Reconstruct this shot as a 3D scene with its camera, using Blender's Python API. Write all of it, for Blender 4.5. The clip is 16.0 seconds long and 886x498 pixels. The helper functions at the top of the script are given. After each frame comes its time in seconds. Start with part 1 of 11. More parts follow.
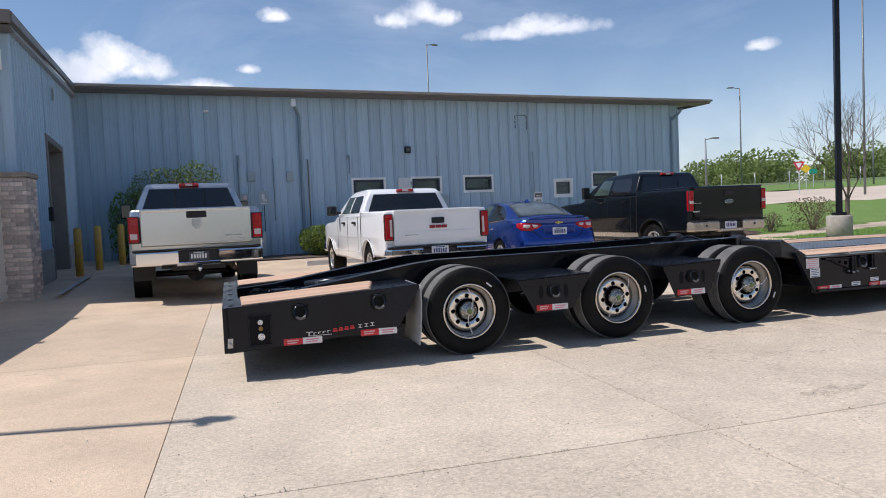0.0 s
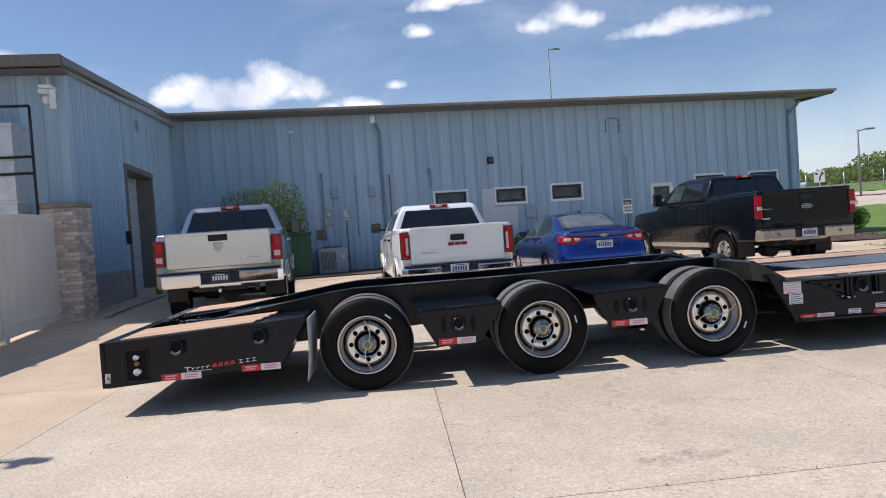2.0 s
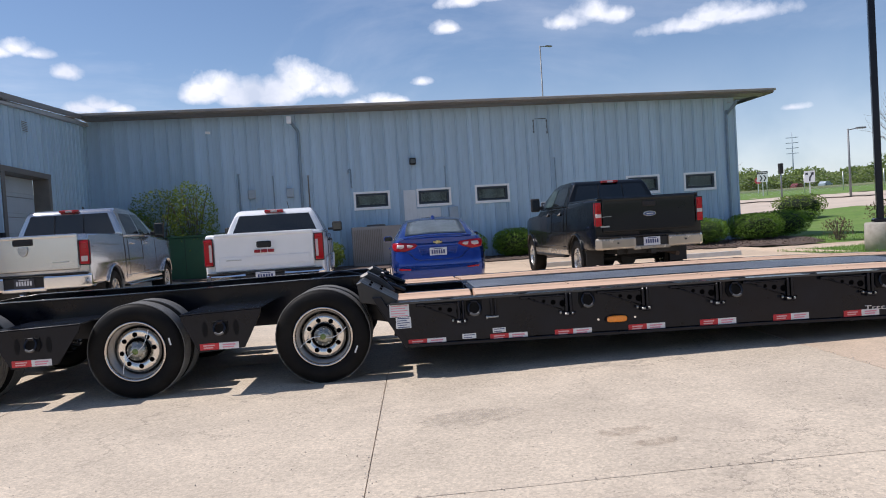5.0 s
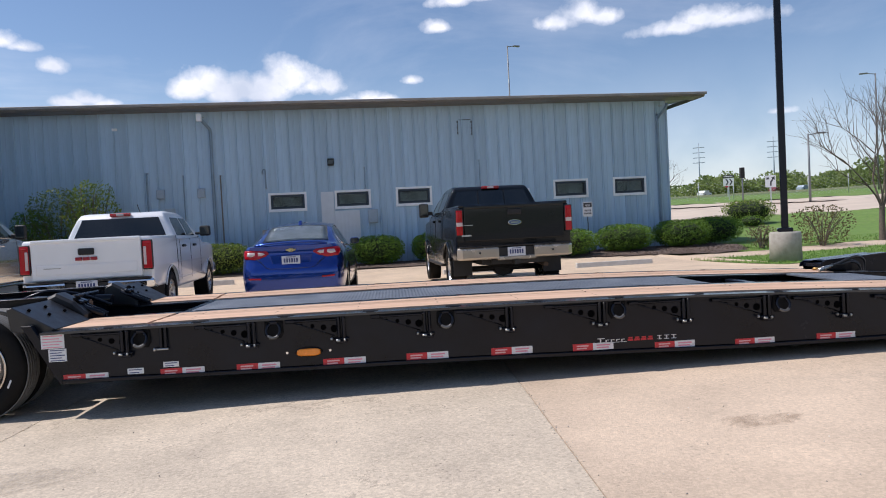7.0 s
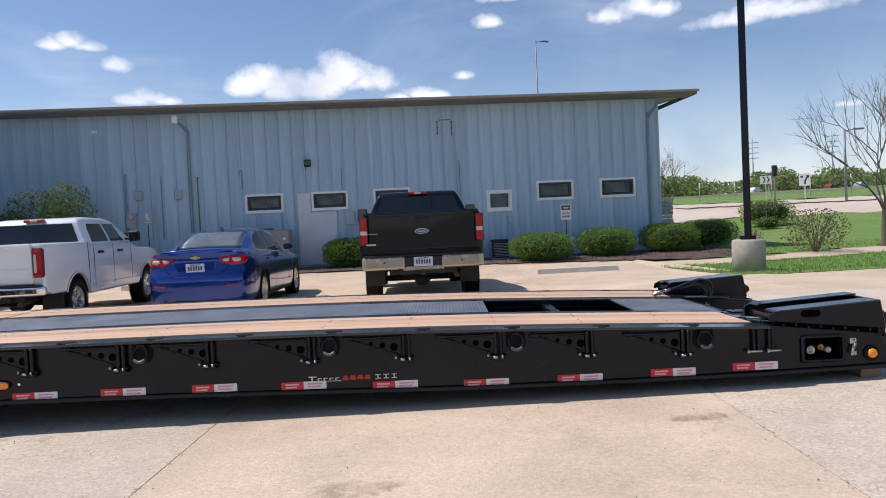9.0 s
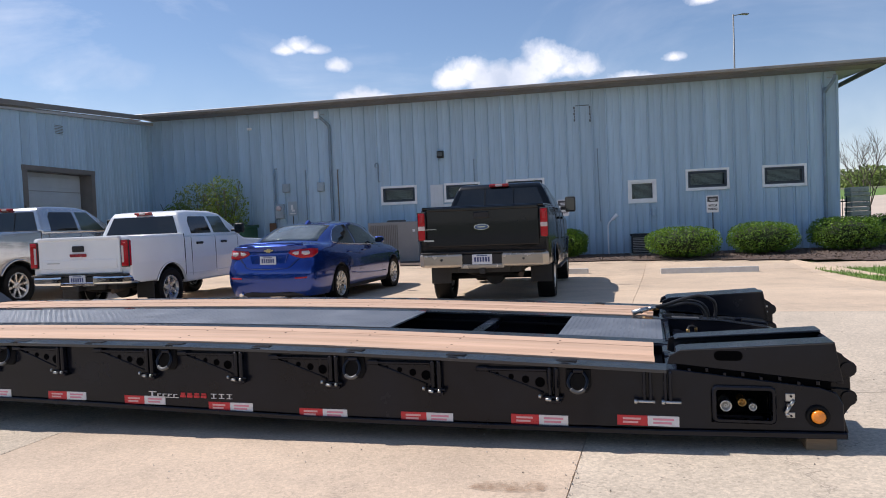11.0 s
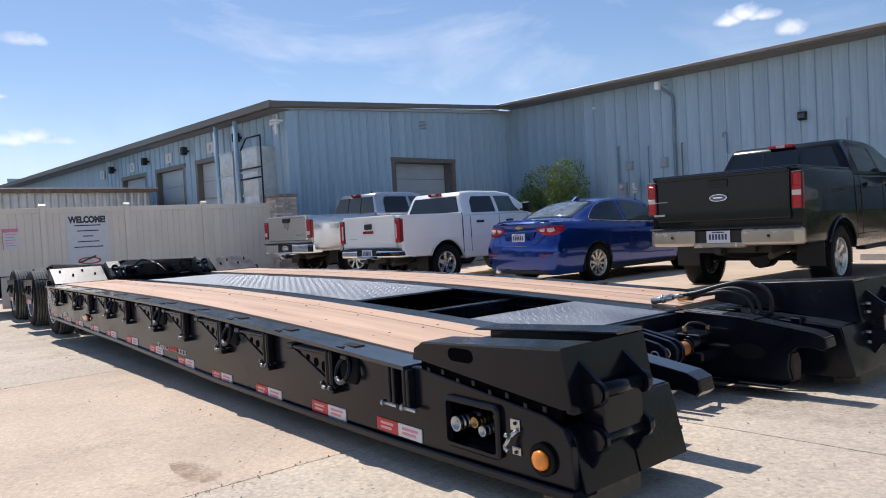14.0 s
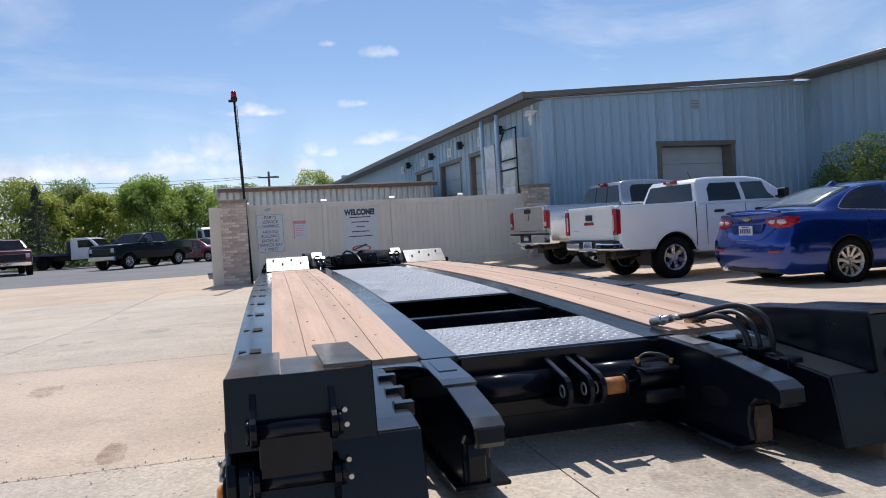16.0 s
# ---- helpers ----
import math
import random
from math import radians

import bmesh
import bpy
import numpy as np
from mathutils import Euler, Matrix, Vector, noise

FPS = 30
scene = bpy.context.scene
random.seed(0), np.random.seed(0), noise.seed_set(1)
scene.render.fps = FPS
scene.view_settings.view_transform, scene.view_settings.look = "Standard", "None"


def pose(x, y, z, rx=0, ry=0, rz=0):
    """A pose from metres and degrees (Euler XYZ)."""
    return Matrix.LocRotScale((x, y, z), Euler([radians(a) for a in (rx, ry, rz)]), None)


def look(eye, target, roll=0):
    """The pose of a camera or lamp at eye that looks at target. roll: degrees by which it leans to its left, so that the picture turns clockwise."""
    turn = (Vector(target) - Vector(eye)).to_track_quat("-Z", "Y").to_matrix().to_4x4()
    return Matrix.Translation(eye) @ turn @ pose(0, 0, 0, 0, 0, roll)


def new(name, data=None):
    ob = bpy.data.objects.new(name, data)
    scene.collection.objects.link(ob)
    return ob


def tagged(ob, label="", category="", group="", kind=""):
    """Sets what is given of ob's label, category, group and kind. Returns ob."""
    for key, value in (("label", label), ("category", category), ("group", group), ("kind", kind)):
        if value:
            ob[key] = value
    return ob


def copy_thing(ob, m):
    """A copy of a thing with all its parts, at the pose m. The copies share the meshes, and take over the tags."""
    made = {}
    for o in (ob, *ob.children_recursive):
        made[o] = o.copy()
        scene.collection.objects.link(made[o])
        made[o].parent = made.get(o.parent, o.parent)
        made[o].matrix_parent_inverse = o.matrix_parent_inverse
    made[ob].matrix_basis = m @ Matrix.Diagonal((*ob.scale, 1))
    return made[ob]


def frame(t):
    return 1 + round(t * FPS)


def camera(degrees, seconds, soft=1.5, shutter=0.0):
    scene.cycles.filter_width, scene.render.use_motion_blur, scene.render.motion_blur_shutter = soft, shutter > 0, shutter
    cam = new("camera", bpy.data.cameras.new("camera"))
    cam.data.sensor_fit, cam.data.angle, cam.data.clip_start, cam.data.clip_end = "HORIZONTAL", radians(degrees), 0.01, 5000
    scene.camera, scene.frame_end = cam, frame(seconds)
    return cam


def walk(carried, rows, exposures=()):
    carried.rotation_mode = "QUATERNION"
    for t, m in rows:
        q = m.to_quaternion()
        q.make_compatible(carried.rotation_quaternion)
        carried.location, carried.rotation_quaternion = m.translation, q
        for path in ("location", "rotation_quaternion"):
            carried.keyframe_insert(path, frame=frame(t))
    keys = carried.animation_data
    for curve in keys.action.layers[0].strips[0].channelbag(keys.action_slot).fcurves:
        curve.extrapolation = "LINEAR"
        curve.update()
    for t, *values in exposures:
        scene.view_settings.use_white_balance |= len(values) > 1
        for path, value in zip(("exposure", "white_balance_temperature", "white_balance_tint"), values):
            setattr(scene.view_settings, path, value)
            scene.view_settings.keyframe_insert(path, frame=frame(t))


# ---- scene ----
cam = camera(64.2, 16.0, soft=1.0)
PATH = [
    (0, (-3.93, -5.544, 1.222), (-3.185, -3.69, 1.126), -2.5),
    (0.5, (-3.385, -5.518, 1.215), (-2.74, -3.627, 1.137), -4.2),
    (1, (-2.854, -5.605, 1.241), (-2.238, -3.704, 1.177), -4.3),
    (1.5, (-2.324, -5.652, 1.268), (-1.877, -3.704, 1.213), -3.7),
    (2, (-1.819, -5.721, 1.267), (-1.466, -3.753, 1.214), -4.0),
    (2.5, (-1.299, -5.812, 1.309), (-0.993, -3.836, 1.258), -3.9),
    (3, (-0.746, -5.859, 1.264), (-0.483, -3.878, 1.212), -3.8),
    (3.5, (-0.158, -5.971, 1.201), (0.082, -3.986, 1.151), -3.9),
    (4, (0.451, -5.983, 1.19), (0.695, -3.998, 1.138), -4.0),
    (4.5, (1.06, -6.0, 1.195), (1.344, -4.021, 1.141), -3.6),
    (5, (1.665, -5.99, 1.213), (1.947, -4.011, 1.155), -3.6),
    (5.2, (1.908, -5.944, 1.214), (2.211, -3.968, 1.152), -3.6),
    (7.3, (4.366, -5.61, 1.244), (4.679, -3.636, 1.181), -2.9),
    (7.5, (4.62, -5.602, 1.257), (4.928, -3.627, 1.193), -2.8),
    (8, (5.243, -5.593, 1.275), (5.534, -3.615, 1.216), -2.9),
    (8.2, (5.479, -5.606, 1.314), (5.757, -3.626, 1.251), -2.8),
    (10.3, (7.815, -5.023, 1.352), (7.691, -3.028, 1.288), -2.3),
    (10.5, (8.021, -4.937, 1.364), (7.836, -2.946, 1.299), -2.1),
    (11, (8.55, -4.661, 1.334), (8.16, -2.701, 1.26), -2.3),
    (11.5, (9.087, -4.45, 1.224), (8.623, -2.506, 1.156), -2.4),
    (12, (9.509, -4.182, 1.125), (8.684, -2.362, 1.06), -2.3),
    (12.5, (9.951, -3.885, 1.065), (9.008, -2.122, 0.997), -2.4),
    (13, (10.335, -3.544, 1.063), (9.354, -1.802, 0.999), -2.6),
    (13.5, (10.655, -3.18, 1.081), (9.551, -1.514, 1.014), -2.6),
    (14, (10.962, -2.787, 1.087), (9.529, -1.393, 1.022), -3.1),
    (14.5, (11.179, -2.324, 1.068), (9.615, -1.079, 0.998), -2.9),
    (15, (11.399, -1.917, 1.082), (9.766, -0.764, 1.016), -3.0),
    (15.5, (11.578, -1.554, 1.063), (9.794, -0.652, 1.0), -3.1),
    (16, (11.734, -1.106, 1.08), (9.839, -0.469, 1.027), -3.3),
]
walk(cam, [(t, look(eye, target, roll)) for t, eye, target, roll in PATH],
     exposures=[(0, 0.03, 6150, 14), (5, 0.05, 6150, 15), (7.5, 0.05, 6150, 15), (11, 0.10, 6200, 15), (13.5, 0.12, 6150, 14), (16, -0.05, 5950, 13)])

# ---- daylight ----
SUN = Vector((-0.66, 0.155, 1.0)).normalized()
SUN_UP = math.asin(SUN.z)
SUN_ROUND = math.atan2(SUN.x, SUN.y)
sun_data = bpy.data.lights.new("sun", "SUN")
sun_data.energy, sun_data.angle, sun_data.color = 4.2, radians(0.53), (1.0, 0.93, 0.83)
sun = new("sun", sun_data)
sun.matrix_world = look((0, 0, 0), tuple(-SUN)) @ Matrix()
sun.location = (-30, 8, 45)


def build_world():
    world = bpy.data.worlds.new("sky")
    scene.world = world
    world.use_nodes = True
    nt = world.node_tree
    nt.nodes.clear()
    N, L = nt.nodes.new, nt.links.new
    out, bg = N("ShaderNodeOutputWorld"), N("ShaderNodeBackground")
    sky = N("ShaderNodeTexSky")
    sky.sky_type, sky.sun_disc = "NISHITA", False
    sky.sun_elevation, sky.sun_rotation = SUN_UP, SUN_ROUND
    sky.air_density, sky.dust_density, sky.ozone_density = 1.0, 0.2, 2.2
    bg.inputs[1].default_value = 0.104
    co = N("ShaderNodeTexCoord")
    sep = N("ShaderNodeSeparateXYZ")
    L(co.outputs["Generated"], sep.inputs[0])

    def math_node(op, a, b=None, c=None, clamp=False):
        n = N("ShaderNodeMath")
        n.operation, n.use_clamp = op, clamp
        for k, v in enumerate((a, b, c)):
            if v is None:
                continue
            if isinstance(v, (int, float)):
                n.inputs[k].default_value = v
            else:
                L(v, n.inputs[k])
        return n.outputs[0]

    az = math_node("ARCTAN2", sep.outputs[0], sep.outputs[1])
    el = math_node("ARCSINE", sep.outputs[2])
    warp = N("ShaderNodeTexNoise")
    warp.inputs["Scale"].default_value, warp.inputs["Detail"].default_value = 12.0, 9.0
    warp.inputs["Roughness"].default_value = 0.6
    L(co.outputs["Generated"], warp.inputs["Vector"])
    wob = math_node("SUBTRACT", warp.outputs["Fac"], 0.5)
    # cumulus: azimuth from +y towards +x, elevation, half width, half height (degrees)
    total = None
    puffs = []
    for a, e, w, h in CLOUDS:
        if w > 2.0:
            puffs += [(a + w * d, e + h * q, w * 0.74, h * r * 1.1) for d, q, r in ((-0.52, -0.12, 0.70), (0.02, 0.22, 0.95), (0.50, -0.05, 0.62))]
        else:
            puffs.append((a, e, w, h))
    for a, e, w, h in puffs:
        da = math_node("DIVIDE", math_node("SUBTRACT", az, radians(a)), radians(w))
        de = math_node("DIVIDE", math_node("SUBTRACT", el, radians(e)), radians(h))
        de = math_node("MULTIPLY", de, math_node("MULTIPLY_ADD", math_node("LESS_THAN", de, 0.0), 0.7, 1.0))
        d = math_node("SQRT", math_node("ADD", math_node("MULTIPLY", da, da), math_node("MULTIPLY", de, de)))
        wispy = a < -60
        v = math_node("MULTIPLY_ADD", wob, 4.4 if wispy else 3.3, math_node("SUBTRACT", 1.0, d))
        v = math_node("MULTIPLY", v, 0.85 if wispy else 1.3, clamp=True)
        total = v if total is None else math_node("MAXIMUM", total, v)
    # thin high cloud
    thin = N("ShaderNodeTexNoise")
    thin.inputs["Scale"].default_value, thin.inputs["Detail"].default_value = 2.2, 7.0
    thin.inputs["Roughness"].default_value, thin.inputs["Distortion"].default_value = 0.6, 0.6
    mapping = N("ShaderNodeMapping")
    mapping.inputs["Scale"].default_value = (1.0, 1.0, 3.2)
    mapping.inputs["Location"].default_value = (0.3, 0.2, 0.4)
    L(co.outputs["Generated"], mapping.inputs["Vector"])
    L(mapping.outputs[0], thin.inputs["Vector"])
    veil = math_node("MULTIPLY", math_node("SUBTRACT", thin.outputs["Fac"], 0.49), 3.4, clamp=True)
    west = math_node("MULTIPLY", math_node("SUBTRACT", radians(-4.0), az), 1.6, clamp=True)
    veil = math_node("MULTIPLY", veil, math_node("MULTIPLY_ADD", west, 0.34, 0.26))
    # haze bank low over the horizon
    low = math_node("SUBTRACT", 1.0, math_node("MULTIPLY", el, 1.0 / radians(14.0)), clamp=True)
    low = math_node("MULTIPLY", math_node("POWER", low, 1.6), 0.5)
    veil = math_node("MAXIMUM", veil, low)
    cover = math_node("MAXIMUM", total, veil, clamp=True)
    puff = N("ShaderNodeTexNoise")
    puff.inputs["Scale"].default_value, puff.inputs["Detail"].default_value = 14.0, 6.0
    L(co.outputs["Generated"], puff.inputs["Vector"])
    ramp = N("ShaderNodeValToRGB")
    ramp.color_ramp.elements[0].position, ramp.color_ramp.elements[0].color = 0.3, (6.0, 6.6, 7.6, 1)
    ramp.color_ramp.elements[1].position, ramp.color_ramp.elements[1].color = 0.62, (10.2, 10.2, 10.3, 1)
    L(puff.outputs["Fac"], ramp.inputs[0])
    mix = N("ShaderNodeMix")
    mix.data_type = "RGBA"
    L(cover, mix.inputs["Factor"])
    L(sky.outputs[0], mix.inputs[6])
    L(ramp.outputs[0], mix.inputs[7])
    L(mix.outputs[2], bg.inputs[0])
    L(bg.outputs[0], out.inputs[0])


CLOUDS = [(-2.2, 11.5, 3.6, 2.0), (-1.9, 12.1, 1.95, 1.75), (0.4, 11.5, 1.9, 1.3), (-4.3, 11.4, 1.7, 1.2), (-6.0, 11.0, 2.4, 1.3), (-8.4, 11.3, 2.6, 1.2), (7.2, 11.7, 0.9, 0.5), (9.7, 15.6, 1.2, 0.7), (20.8, 15.4, 3.6, 1.4),
          (30.0, 14.0, 4.4, 1.2), (12.3, 17.6, 2.8, 1.1), (-22.0, 13.8, 2.2, 1.0), (-19.2, 12.6, 1.3, 0.8), (46.4, 11.2, 1.2, 0.6),
          (-16.9, 10.2, 2.2, 0.7), (34.8, 7.1, 1.2, 0.45), (-75.6, 14.2, 1.6, 0.6), (-77.2, 10.4, 1.4, 0.45), (-79.5, 15.0, 0.9, 0.4),
          (-75.4, 7.5, 3.2, 0.9), (-81.5, 6.6, 2.6, 1.0), (-97.0, 5.6, 9.0, 1.4), (-89.0, 6.6, 4.0, 1.8), (-93.5, 5.8, 4.5, 2.2), (-84.5, 5.8, 3.6, 1.6), (-86.1, 9.9, 2.2, 0.6), (3.5, 10.3, 2.4, 0.8)]
build_world()

# ---- ground shape ----
def ss(a, b, v):
    k = min(1.0, max(0.0, (v - a) / (b - a)))
    return k * k * (3 - 2 * k)


def ground_z(x, y):
    """Height of the paved lot and the land round it."""
    z = float(np.interp(x, (-0.5, 2, 3.7, 7, 9.2, 10.2, 14), (0, 0.03, 0.078, 0.128, 0.158, 0.202, 0.215))) * ss(11, 2.5, y) * ss(-16, -7, y) * ss(26, 15, x)
    z += 0.14 * ss(12, 16.5, y) * ss(30, 20, x)
    z += 0.2 * ss(-2.5, -6, x) * ss(4, 9, y) * ss(-30, -12, x)
    r = math.hypot(x - 6, y + 5)
    rise = float(np.interp(r, (0, 26, 36, 65, 120, 400, 1500), (0, 0, 0.5, 2.1, 4.2, 9, 9)))
    return z + rise * ss(14, 32, x)


# ---- small mesh helpers ----
def link(name, bm, material, parent=None, label="", smooth=False):
    me = bpy.data.meshes.new(name)
    bm.to_mesh(me)
    bm.free()
    if smooth:
        me.shade_smooth()
        me.set_sharp_from_angle(angle=radians(38))
    for m in (material if isinstance(material, (list, tuple)) else [material]):
        me.materials.append(m)
    ob = new(name, me)
    if parent is not None:
        ob.parent = parent
    if label:
        ob["label"] = label
    return ob


def part(name, bm, material, parent, label="", smooth=False):
    return link(name, bm, material, parent, label, smooth)


def share(name, me, parent, m, label=""):
    """One more object on a mesh that is already there."""
    ob = new(name, me)
    if parent is not None:
        ob.parent = parent
    ob.matrix_basis = m
    if label:
        ob["label"] = label
    return ob


def thing(name, label, category, m=None, group="", kind=""):
    ob = new(name)
    ob.empty_display_size = 0.2
    if m is not None:
        ob.matrix_basis = m
    return tagged(ob, label, category, group, kind)


def box(bm, x0, x1, y0, y1, z0, z1, bevel=0.0, m=None, seg=1):
    """A box, with worn edges where bevel is given."""
    vs = [bm.verts.new((x, y, z)) for x in (x0, x1) for y in (y0, y1) for z in (z0, z1)]
    fs = [bm.faces.new([vs[i] for i in f]) for f in ((0, 1, 3, 2), (4, 6, 7, 5), (0, 4, 5, 1), (2, 3, 7, 6), (0, 2, 6, 4), (1, 5, 7, 3))]
    if bevel:
        edges = list({e for f in fs for e in f.edges})
        r = bmesh.ops.bevel(bm, geom=edges, offset=bevel, segments=seg, affect="EDGES", profile=0.5)
        vs = list({v for f in r["faces"] for v in f.verts} | {v for f in fs if f.is_valid for v in f.verts})
    if m is not None:
        bmesh.ops.transform(bm, matrix=m, verts=vs)
    return vs


def prism(bm, pts, axis, a, b, bevel=0.0, seg=1, m=None):
    """A flat outline pushed along an axis from a to b. Outline in the other two axes, in order x, y, z."""
    def at(p, d):
        return {"x": (d, p[0], p[1]), "y": (p[0], d, p[1]), "z": (p[0], p[1], d)}[axis]
    lo, hi = [bm.verts.new(at(p, a)) for p in pts], [bm.verts.new(at(p, b)) for p in pts]
    n = len(pts)
    fs = [bm.faces.new(lo), bm.faces.new(hi[::-1])] + [bm.faces.new((lo[i], hi[i], hi[(i + 1) % n], lo[(i + 1) % n])) for i in range(n)]
    bmesh.ops.recalc_face_normals(bm, faces=fs)
    vs = lo + hi
    if bevel:
        edges = list({e for f in fs[:2] for e in f.edges})
        r = bmesh.ops.bevel(bm, geom=edges, offset=bevel, segments=seg, affect="EDGES", profile=0.5)
        vs = list({v for f in r["faces"] for v in f.verts} | {v for f in fs if f.is_valid for v in f.verts})
    if m is not None:
        bmesh.ops.transform(bm, matrix=m, verts=vs)
    return vs


def rod(bm, p, q, r, n=12, r2=None, caps=True):
    """A round bar from p to q."""
    p, q = Vector(p), Vector(q)
    r2 = r if r2 is None else r2
    turn = (q - p).to_track_quat("Z", "Y").to_matrix().to_4x4()
    rings = []
    for c, rr in ((p, r), (q, r2)):
        rings.append([bm.verts.new(c + turn @ Vector((rr * math.cos(2 * math.pi * i / n), rr * math.sin(2 * math.pi * i / n), 0))) for i in range(n)])
    fs = [bm.faces.new((rings[0][i], rings[0][(i + 1) % n], rings[1][(i + 1) % n], rings[1][i])) for i in range(n)]
    if caps:
        fs += [bm.faces.new(rings[0][::-1]), bm.faces.new(rings[1])]
    for f in fs[:n]:
        f.smooth = True
    return rings[0] + rings[1]


def hose(bm, pts, r, n=8, steps=6):
    """A round hose through points, smoothed."""
    P = [Vector(p) for p in pts]
    path = []
    for i in range(len(P) - 1):
        a, b, c, d = P[max(i - 1, 0)], P[i], P[i + 1], P[min(i + 2, len(P) - 1)]
        for k in range(steps):
            t = k / steps
            path.append(0.5 * ((2 * b) + (c - a) * t + (2 * a - 5 * b + 4 * c - d) * t * t + (3 * b - a - 3 * c + d) * t ** 3))
    path.append(P[-1])
    rings = []
    side = None
    for i, c in enumerate(path):
        d = (path[min(i + 1, len(path) - 1)] - path[max(i - 1, 0)]).normalized()
        if side is None:
            side = d.orthogonal().normalized()
        side = (side - d * side.dot(d)).normalized()
        up = d.cross(side)
        rings.append([bm.verts.new(c + r * (math.cos(2 * math.pi * k / n) * side + math.sin(2 * math.pi * k / n) * up)) for k in range(n)])
    for a, b in zip(rings, rings[1:]):
        for k in range(n):
            bm.faces.new((a[k], a[(k + 1) % n], b[(k + 1) % n], b[k])).smooth = True
    bm.faces.new(rings[0][::-1]), bm.faces.new(rings[-1])


def lathe(bm, profile, n=32, axis="y", centre=(0, 0, 0), closed=False):
    """A profile of (along, radius) turned about an axis through centre."""
    c = Vector(centre)
    rings = []
    for a, r in profile:
        ring = []
        for i in range(n):
            u, v = r * math.cos(2 * math.pi * i / n), r * math.sin(2 * math.pi * i / n)
            ring.append(bm.verts.new(c + Vector({"x": (a, u, v), "y": (u, a, v), "z": (u, v, a)}[axis])))
        rings.append(ring)
    pairs = list(zip(rings, rings[1:])) + ([(rings[-1], rings[0])] if closed else [])
    fs = []
    for a, b in pairs:
        for i in range(n):
            fs.append(bm.faces.new((a[i], a[(i + 1) % n], b[(i + 1) % n], b[i])))
            fs[-1].smooth = True
    if not closed:
        fs += [bm.faces.new(rings[0]), bm.faces.new(rings[-1])]
    bmesh.ops.recalc_face_normals(bm, faces=fs)


def bump_ball(bm, centre, size, seed, rough=0.25, sub=2):
    """A lumpy clump."""
    r = bmesh.ops.create_icosphere(bm, subdivisions=sub, radius=1.0)
    for v in r["verts"]:
        k = 1 + rough * noise.noise(v.co * 1.7 + Vector((seed * 3.1, seed * 1.7, seed)))
        v.co = Vector((v.co.x * size[0] * k, v.co.y * size[1] * k, v.co.z * size[2] * k)) + Vector(centre)


def lettering(name, words, height, material, parent, m, spacing=1.0, width=None, bold=0.0):
    """Words in the built-in font, as a thin mesh."""
    cu = bpy.data.curves.new(name, "FONT")
    cu.body, cu.size, cu.align_x, cu.align_y, cu.extrude = words, height, "CENTER", "CENTER", 0.001
    cu.space_line, cu.offset = spacing, bold
    tmp = bpy.data.objects.new(name, cu)
    scene.collection.objects.link(tmp)
    dg = bpy.context.evaluated_depsgraph_get()
    me = bpy.data.meshes.new_from_object(tmp.evaluated_get(dg))
    bpy.data.objects.remove(tmp)
    bpy.data.curves.remove(cu)
    if width:
        xs = [v.co.x for v in me.vertices]
        k = width / (max(xs) - min(xs))
        for v in me.vertices:
            v.co.x *= k
    me.materials.clear()
    me.materials.append(material)
    ob = new(name, me)
    ob.parent = parent
    ob.matrix_basis = m
    return ob


